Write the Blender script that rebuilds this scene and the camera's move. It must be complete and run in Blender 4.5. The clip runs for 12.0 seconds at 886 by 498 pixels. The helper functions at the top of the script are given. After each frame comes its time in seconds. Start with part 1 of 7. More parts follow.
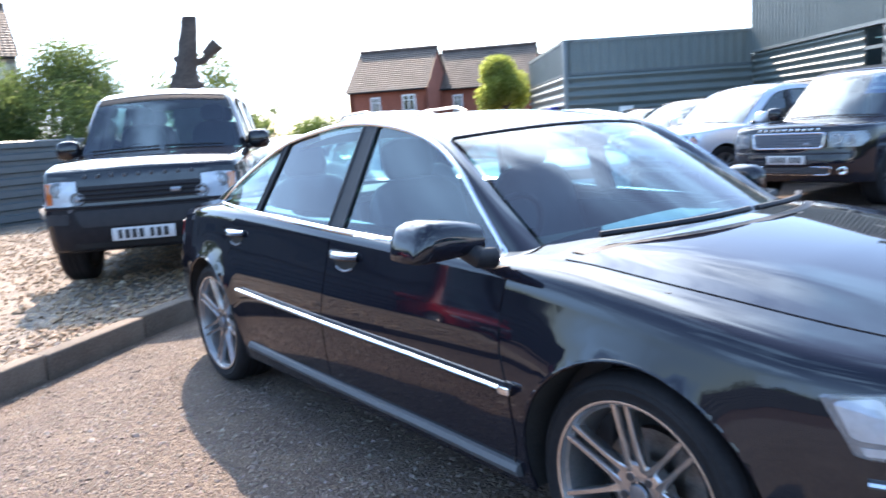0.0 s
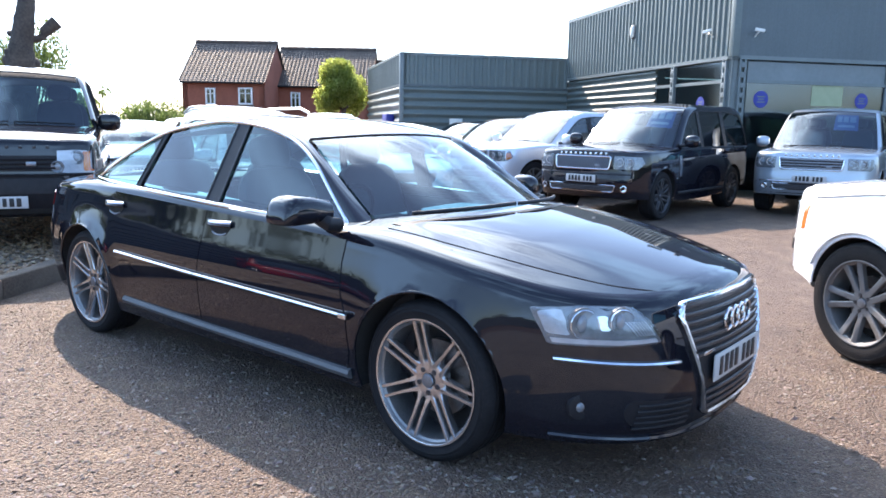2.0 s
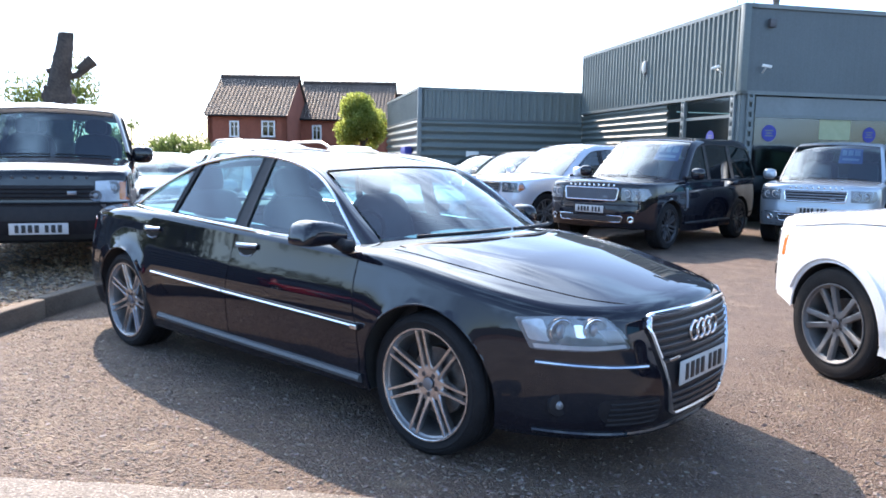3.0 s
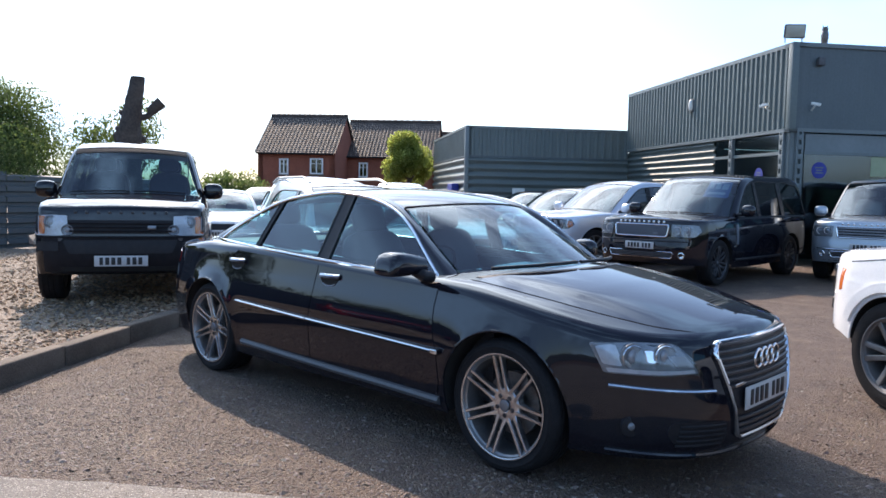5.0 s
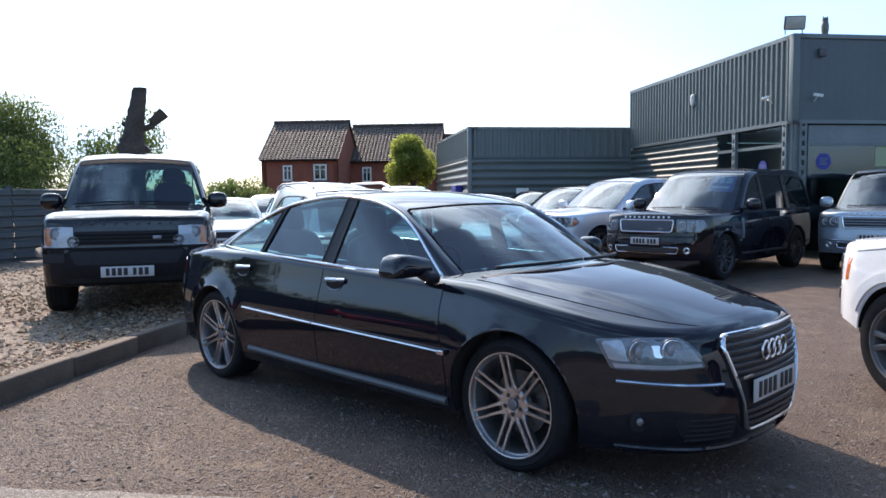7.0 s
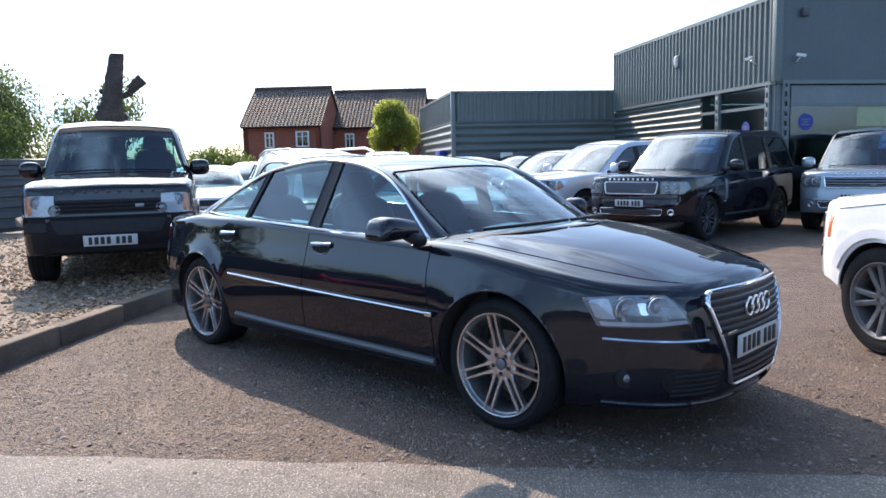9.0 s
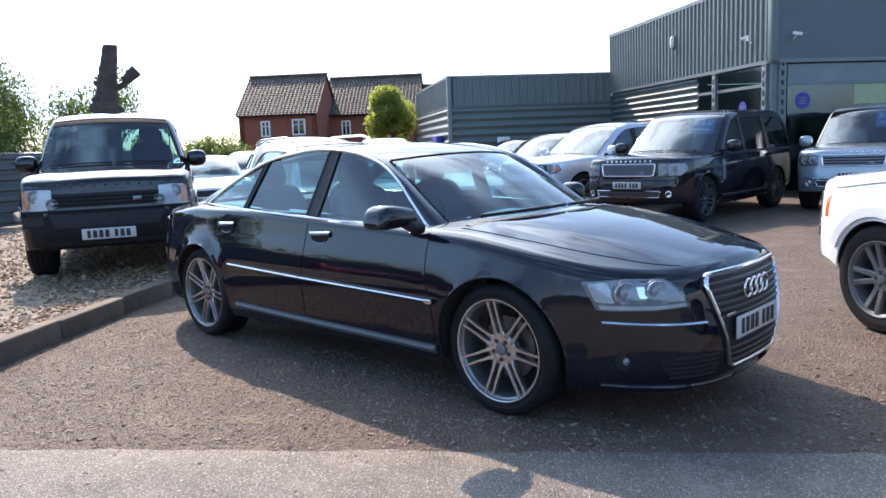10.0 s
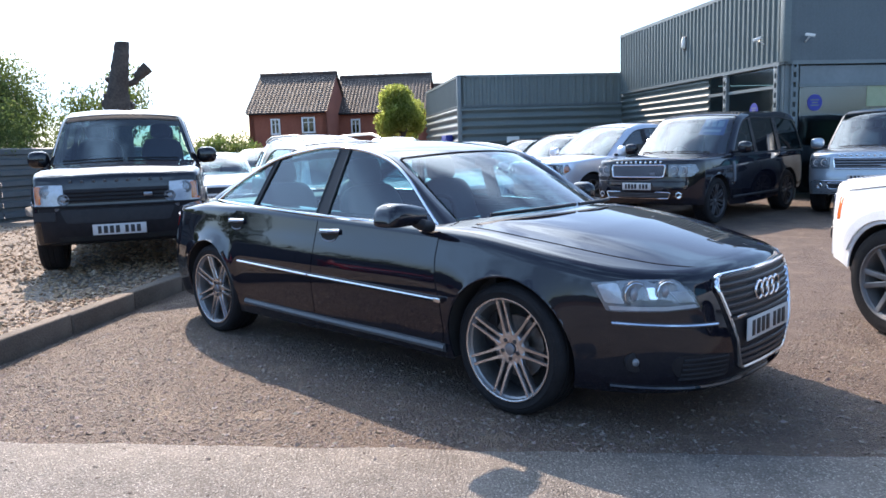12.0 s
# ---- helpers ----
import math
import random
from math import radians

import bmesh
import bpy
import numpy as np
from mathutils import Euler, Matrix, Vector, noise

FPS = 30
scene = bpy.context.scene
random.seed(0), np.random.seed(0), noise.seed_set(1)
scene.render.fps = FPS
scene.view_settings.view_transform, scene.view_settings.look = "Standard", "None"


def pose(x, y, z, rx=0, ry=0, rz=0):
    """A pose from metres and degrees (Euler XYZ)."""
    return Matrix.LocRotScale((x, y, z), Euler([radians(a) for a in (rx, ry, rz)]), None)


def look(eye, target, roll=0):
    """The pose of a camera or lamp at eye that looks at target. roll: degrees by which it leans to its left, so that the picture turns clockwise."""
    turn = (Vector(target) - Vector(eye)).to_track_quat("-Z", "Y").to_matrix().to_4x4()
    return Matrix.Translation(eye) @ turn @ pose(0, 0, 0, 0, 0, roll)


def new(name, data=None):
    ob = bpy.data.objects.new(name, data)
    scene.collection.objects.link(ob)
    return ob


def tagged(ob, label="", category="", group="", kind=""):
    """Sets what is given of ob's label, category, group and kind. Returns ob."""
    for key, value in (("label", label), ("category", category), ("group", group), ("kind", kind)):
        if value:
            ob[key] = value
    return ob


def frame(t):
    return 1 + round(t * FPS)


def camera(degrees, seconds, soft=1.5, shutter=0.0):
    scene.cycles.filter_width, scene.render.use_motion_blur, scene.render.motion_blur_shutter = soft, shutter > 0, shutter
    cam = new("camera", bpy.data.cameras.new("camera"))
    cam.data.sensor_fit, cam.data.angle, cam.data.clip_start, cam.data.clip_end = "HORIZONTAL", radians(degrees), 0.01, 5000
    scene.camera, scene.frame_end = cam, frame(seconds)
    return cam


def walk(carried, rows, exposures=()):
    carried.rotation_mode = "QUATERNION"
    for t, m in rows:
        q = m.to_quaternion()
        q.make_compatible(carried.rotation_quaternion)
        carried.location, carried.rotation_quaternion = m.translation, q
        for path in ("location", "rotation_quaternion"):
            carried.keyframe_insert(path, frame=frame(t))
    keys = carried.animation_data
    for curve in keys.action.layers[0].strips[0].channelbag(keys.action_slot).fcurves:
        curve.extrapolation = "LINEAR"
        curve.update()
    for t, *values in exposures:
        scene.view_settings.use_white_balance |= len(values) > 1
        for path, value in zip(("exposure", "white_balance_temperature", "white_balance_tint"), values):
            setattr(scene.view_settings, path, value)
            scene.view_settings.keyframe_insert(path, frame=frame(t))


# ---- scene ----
cam = camera(60.5, 12.0, soft=1.6, shutter=0.5)
PATH = [
    (0, (1.242, -2.445, 1.37), (-0.328, -1.247, 1.053), -3.8),
    (0.5, (1.438, -2.663, 1.405), (0.006, -1.302, 1.096), -3.4),
    (1, (1.708, -2.795, 1.398), (0.316, -1.403, 1.043), -1.0),
    (1.5, (1.878, -2.982, 1.409), (0.508, -1.572, 1.044), -0.4),
    (2, (1.998, -3.205, 1.406), (0.737, -1.686, 1.085), 1.0),
    (2.5, (2.197, -3.343, 1.411), (0.925, -1.827, 1.123), 1.6),
    (3, (2.36, -3.488, 1.417), (1.052, -1.994, 1.177), 1.1),
    (3.5, (2.368, -3.656, 1.418), (1.034, -2.18, 1.218), 0.5),
    (3.7, (2.378, -3.712, 1.419), (1.029, -2.249, 1.222), 0.2),
    (5.5, (2.428, -3.834, 1.417), (1.028, -2.413, 1.283), 1.3),
    (6, (2.434, -3.827, 1.41), (1.032, -2.407, 1.283), 0.9),
    (6.5, (2.44, -3.825, 1.41), (1.035, -2.407, 1.28), 0.2),
    (7, (2.432, -3.826, 1.41), (1.027, -2.41, 1.269), -0.5),
    (9, (2.425, -3.834, 1.387), (1.053, -2.396, 1.157), -1.2),
    (9.5, (2.427, -3.841, 1.394), (1.064, -2.4, 1.141), -1.8),
    (10, (2.432, -3.838, 1.398), (1.065, -2.403, 1.13), -2.3),
    (10.5, (2.428, -3.843, 1.39), (1.059, -2.41, 1.12), -2.4),
    (11, (2.428, -3.837, 1.395), (1.058, -2.405, 1.125), -2.0),
    (11.5, (2.424, -3.84, 1.392), (1.049, -2.412, 1.122), -1.9),
    (12, (2.424, -3.844, 1.394), (1.042, -2.424, 1.125), -1.8),
]
walk(cam, [(t, look(eye, target, roll)) for t, eye, target, roll in PATH],
     [(t, e, 7400, 21) for t, e in ((0, 1.86), (0.5, 1.72), (1.0, 1.71), (2.5, 1.68), (3.5, 1.39), (5.5, 0.67), (7.0, 0.63), (9.0, 0.95), (12, 1.15))])

# ---- sky, sun ----
SUN = Vector((-1.13, 0.52, 1.0)).normalized()
world = bpy.data.worlds.new("sky")
scene.world = world
world.use_nodes = True
wn, wl = world.node_tree.nodes, world.node_tree.links
wn.clear()


def wnode(kind, **values):
    n = wn.new(kind)
    for key, value in values.items():
        n.inputs[key].default_value = value
    return n


sky = wn.new("ShaderNodeTexSky")
sky.sky_type, sky.sun_disc = "NISHITA", False
sky.sun_elevation = math.asin(SUN.z)
sky.sun_rotation = math.atan2(SUN.x, SUN.y)
sky.dust_density, sky.air_density, sky.ozone_density = 1.3, 1.2, 5.0
coords = wn.new("ShaderNodeTexCoord")
stretch = wn.new("ShaderNodeMapping")
stretch.inputs["Scale"].default_value = (1.0, 1.0, 2.6)
clouds = wnode("ShaderNodeTexNoise", Scale=2.0, Detail=4.5, Roughness=0.55)
ramp = wn.new("ShaderNodeValToRGB")
ramp.color_ramp.elements[0].position, ramp.color_ramp.elements[1].position = 0.485, 0.68
ramp.color_ramp.elements[0].color, ramp.color_ramp.elements[1].color = (0, 0, 0, 1), (0.9, 0.9, 0.9, 1)
white = wn.new("ShaderNodeMix")
white.data_type = "RGBA"
halo = wn.new("ShaderNodeVectorMath")
halo.operation = "DOT_PRODUCT"
halo.inputs[1].default_value = SUN
lit = wn.new("ShaderNodeMapRange")
lit.inputs["From Min"].default_value, lit.inputs["From Max"].default_value = 0.80, 1.0
lit.inputs["To Min"].default_value, lit.inputs["To Max"].default_value = 6.4, 34.0
wl.new(coords.outputs["Generated"], halo.inputs[0])
wl.new(halo.outputs["Value"], lit.inputs["Value"])
shift = wn.new("ShaderNodeVectorMath")
shift.operation = "ADD"
shift.inputs[1].default_value = (-2.6, 0.0, 3.4)
wl.new(lit.outputs["Result"], shift.inputs[0])
wl.new(shift.outputs["Vector"], white.inputs["B"])
back = wnode("ShaderNodeBackground", Strength=0.15)
wout = wn.new("ShaderNodeOutputWorld")
wl.new(coords.outputs["Generated"], stretch.inputs["Vector"])
wl.new(stretch.outputs["Vector"], clouds.inputs["Vector"])
near = wn.new("ShaderNodeMapRange")
near.inputs["From Min"].default_value, near.inputs["From Max"].default_value, near.inputs["To Max"].default_value = 0.84, 0.95, 0.13
thick = wn.new("ShaderNodeMath")
thick.operation = "ADD"
wl.new(halo.outputs["Value"], near.inputs["Value"])
wl.new(near.outputs["Result"], thick.inputs[0])
wl.new(clouds.outputs["Fac"], thick.inputs[1])
wl.new(thick.outputs[0], ramp.inputs["Fac"])
wl.new(ramp.outputs["Color"], white.inputs["Factor"])
wl.new(sky.outputs["Color"], white.inputs["A"])
air = wn.new("ShaderNodeMix")
air.data_type, air.blend_type = "RGBA", "MULTIPLY"
air.inputs["Factor"].default_value = 1.0
low = wn.new("ShaderNodeSeparateXYZ")
wl.new(coords.outputs["Generated"], low.inputs[0])
haze = wn.new("ShaderNodeValToRGB")
haze.color_ramp.elements[0].position, haze.color_ramp.elements[1].position = 0.0, 0.45
haze.color_ramp.elements[0].color, haze.color_ramp.elements[1].color = (0.74, 0.94, 1.14, 1), (0.84, 1.0, 1.08, 1)
haze.color_ramp.elements.new(1.0).color = (0.64, 0.80, 0.90, 1)
wl.new(low.outputs["Z"], haze.inputs["Fac"])
wl.new(haze.outputs["Color"], air.inputs["B"])
wl.new(white.outputs["Result"], air.inputs["A"])
wl.new(air.outputs["Result"], back.inputs["Color"])
wl.new(back.outputs["Background"], wout.inputs["Surface"])

sun = new("sun", bpy.data.lights.new("sun", "SUN"))
sun.data.energy, sun.data.angle, sun.data.color = 3.7, radians(0.6), (1.0, 0.91, 0.78)
sun.matrix_world = look(SUN * 30, (0, 0, 0))


# ---- materials ----
def surface(name, a, b, scale=6.0, rough=0.5, bump=0.0, metal=0.0, coat=0.0, fine=9.0, spread=0.06, bump_scale=None, edge=(0.35, 0.68), spec=0.5, coat_rough=0.036):
    """A surface between the colours a and b, by noise at two scales, with a grain in its gloss and relief."""
    m = bpy.data.materials.new(name)
    m.use_nodes = True
    n, l = m.node_tree.nodes, m.node_tree.links
    p = n["Principled BSDF"]
    tc = n.new("ShaderNodeTexCoord")
    big, small, mix, ramp_ = n.new("ShaderNodeTexNoise"), n.new("ShaderNodeTexNoise"), n.new("ShaderNodeMath"), n.new("ShaderNodeValToRGB")
    big.inputs["Scale"].default_value, big.inputs["Detail"].default_value = scale, 4
    small.inputs["Scale"].default_value, small.inputs["Detail"].default_value = scale * fine, 5
    mix.operation = "MULTIPLY_ADD"
    mix.inputs[1].default_value = 0.5
    half = n.new("ShaderNodeMath")
    half.operation = "MULTIPLY"
    half.inputs[1].default_value = 0.5
    for t in (big, small):
        l.new(tc.outputs["Object"], t.inputs["Vector"])
    l.new(small.outputs["Fac"], half.inputs[0])
    l.new(big.outputs["Fac"], mix.inputs[0])
    l.new(half.outputs[0], mix.inputs[2])
    ramp_.color_ramp.elements[0].position, ramp_.color_ramp.elements[1].position = edge
    ramp_.color_ramp.elements[0].color, ramp_.color_ramp.elements[1].color = (*a, 1), (*b, 1)
    l.new(mix.outputs[0], ramp_.inputs["Fac"])
    l.new(ramp_.outputs["Color"], p.inputs["Base Color"])
    gloss = n.new("ShaderNodeMapRange")
    gloss.inputs["To Min"].default_value, gloss.inputs["To Max"].default_value = max(0.01, rough - spread), min(1, rough + spread)
    l.new(mix.outputs[0], gloss.inputs["Value"])
    l.new(gloss.outputs["Result"], p.inputs["Roughness"])
    p.inputs["Metallic"].default_value, p.inputs["Coat Weight"].default_value = metal, coat
    p.inputs["Coat Roughness"].default_value = coat_rough
    p.inputs["Coat IOR"].default_value = 1.54
    p.inputs["Specular IOR Level"].default_value = spec
    if bump:
        tex = n.new("ShaderNodeTexNoise")
        tex.inputs["Scale"].default_value, tex.inputs["Detail"].default_value = bump_scale or scale * fine, 6
        l.new(tc.outputs["Object"], tex.inputs["Vector"])
        rel = n.new("ShaderNodeBump")
        rel.inputs["Strength"].default_value, rel.inputs["Distance"].default_value = bump, 0.01
        l.new(tex.outputs["Fac"], rel.inputs["Height"])
        l.new(rel.outputs["Normal"], p.inputs["Normal"])
    return m


def paint(name, colour, metal=0.0, rough=0.32, coat_rough=0.036):
    """Clear-coated car paint with a film of road dust."""
    r, g, b = colour
    return surface(name, (r * 0.92, g * 0.92, b * 0.92), (min(1, r * 1.06 + 0.002), min(1, g * 1.06 + 0.002), min(1, b * 1.06 + 0.0015)), 3.0, rough, 0.0, metal, 1.0, 30, 0.05, spec=0.5 if metal else 0.0, coat_rough=coat_rough)


def glass(name, tint, ior=1.5, rough=0.01):
    m = bpy.data.materials.new(name)
    m.use_nodes = True
    n, l = m.node_tree.nodes, m.node_tree.links
    n.clear()
    see, gl, face, mx, out = (n.new("ShaderNode" + k) for k in ("BsdfTransparent", "BsdfGlossy", "LayerWeight", "MixShader", "OutputMaterial"))
    see.inputs["Color"].default_value = (*tint, 1)
    gl.inputs["Roughness"].default_value = rough
    f0 = 2 * ((ior - 1) / (ior + 1)) ** 2
    steep, fr = n.new("ShaderNodeMath"), n.new("ShaderNodeMath")
    steep.operation, fr.operation = "POWER", "MULTIPLY_ADD"
    steep.inputs[1].default_value, fr.inputs[1].default_value, fr.inputs[2].default_value = 5.0, 0.90, f0
    face.inputs["Blend"].default_value = 0.5
    l.new(face.outputs["Facing"], steep.inputs[0])
    l.new(steep.outputs[0], fr.inputs[0])
    l.new(fr.outputs[0], mx.inputs[0])
    l.new(see.outputs[0], mx.inputs[1])
    l.new(gl.outputs[0], mx.inputs[2])
    l.new(mx.outputs[0], out.inputs["Surface"])
    return m


def stony(name, colours, scale, rough=0.7, bump=0.6, blotch=0.35, dark=(0.09, 0.08, 0.07), sand=None):
    """Ground of many small stones bound together, each of its own shade, with worn and dusty areas."""
    m = bpy.data.materials.new(name)
    m.use_nodes = True
    n, l = m.node_tree.nodes, m.node_tree.links
    p = n["Principled BSDF"]
    tc = n.new("ShaderNodeTexCoord")
    cells = n.new("ShaderNodeTexVoronoi")
    cells.inputs["Scale"].default_value = scale
    area = n.new("ShaderNodeTexNoise")
    area.inputs["Scale"].default_value, area.inputs["Detail"].default_value = 0.55, 8
    grit = n.new("ShaderNodeTexNoise")
    grit.inputs["Scale"].default_value, grit.inputs["Detail"].default_value = scale * 0.55, 8
    for t in (cells, area, grit):
        l.new(tc.outputs["Object"], t.inputs["Vector"])
    split = n.new("ShaderNodeSeparateColor")
    l.new(cells.outputs["Color"], split.inputs["Color"])
    tone = n.new("ShaderNodeValToRGB")
    while len(tone.color_ramp.elements) < len(colours):
        tone.color_ramp.elements.new(0.5)
    for i, c in enumerate(colours):
        tone.color_ramp.elements[i].position, tone.color_ramp.elements[i].color = i / (len(colours) - 1), (*c, 1)
    l.new(split.outputs["Red"], tone.inputs["Fac"])
    joint = n.new("ShaderNodeMapRange")
    joint.inputs["From Min"].default_value, joint.inputs["From Max"].default_value = 0.25, 0.75
    l.new(cells.outputs["Distance"], joint.inputs["Value"])
    gap = n.new("ShaderNodeMix")
    gap.data_type = "RGBA"
    gap.inputs["B"].default_value = (*dark, 1)
    l.new(joint.outputs["Result"], gap.inputs["Factor"])
    l.new(tone.outputs["Color"], gap.inputs["A"])
    worn = n.new("ShaderNodeMapRange")
    worn.inputs["From Min"].default_value, worn.inputs["From Max"].default_value = 0.35, 0.7
    worn.inputs["To Max"].default_value = blotch
    l.new(area.outputs["Fac"], worn.inputs["Value"])
    dust = n.new("ShaderNodeMix")
    dust.data_type = "RGBA"
    dust.inputs["B"].default_value = (*[x * 0.9 for x in colours[-2]], 1)
    l.new(worn.outputs["Result"], dust.inputs["Factor"])
    l.new(gap.outputs["Result"], dust.inputs["A"])
    mid = n.new("ShaderNodeTexNoise")
    mid.inputs["Scale"].default_value, mid.inputs["Detail"].default_value, mid.inputs["Roughness"].default_value = 3.2, 6, 0.62
    l.new(tc.outputs["Object"], mid.inputs["Vector"])
    spots = n.new("ShaderNodeMapRange")
    spots.inputs["From Min"].default_value, spots.inputs["From Max"].default_value = 0.54, 0.70
    spots.inputs["To Max"].default_value = 0.50
    l.new(mid.outputs["Fac"], spots.inputs["Value"])
    dirt = n.new("ShaderNodeMix")
    dirt.data_type = "RGBA"
    dirt.inputs["B"].default_value = (*(sand or [x * 1.18 for x in colours[2]]), 1)
    l.new(spots.outputs["Result"], dirt.inputs["Factor"])
    l.new(dust.outputs["Result"], dirt.inputs["A"])
    damp = n.new("ShaderNodeMapRange")
    damp.inputs["From Min"].default_value, damp.inputs["From Max"].default_value = 0.30, 0.48
    damp.inputs["To Min"].default_value, damp.inputs["To Max"].default_value = 0.68, 1.0
    l.new(mid.outputs["Fac"], damp.inputs["Value"])
    dull = n.new("ShaderNodeMix")
    dull.data_type, dull.blend_type = "RGBA", "MULTIPLY"
    dull.inputs["Factor"].default_value = 1.0
    l.new(dirt.outputs["Result"], dull.inputs["A"])
    l.new(damp.outputs["Result"], dull.inputs["B"])
    l.new(dull.outputs["Result"], p.inputs["Base Color"])
    p.inputs["Roughness"].default_value = rough
    p.inputs["Specular IOR Level"].default_value = 0.5
    high = n.new("ShaderNodeMath")
    high.operation = "MULTIPLY_ADD"
    high.inputs[1].default_value = 0.7
    l.new(grit.outputs["Fac"], high.inputs[0])
    l.new(cells.outputs["Distance"], high.inputs[2])
    pits = n.new("ShaderNodeMath")
    pits.operation = "MULTIPLY_ADD"
    pits.inputs[1].default_value = 0.75
    l.new(split.outputs["Green"], pits.inputs[0])
    l.new(high.outputs[0], pits.inputs[2])
    rel = n.new("ShaderNodeBump")
    rel.invert = True
    rel.inputs["Strength"].default_value, rel.inputs["Distance"].default_value = bump, 0.028
    l.new(pits.outputs[0], rel.inputs["Height"])
    l.new(rel.outputs["Normal"], p.inputs["Normal"])
    return m


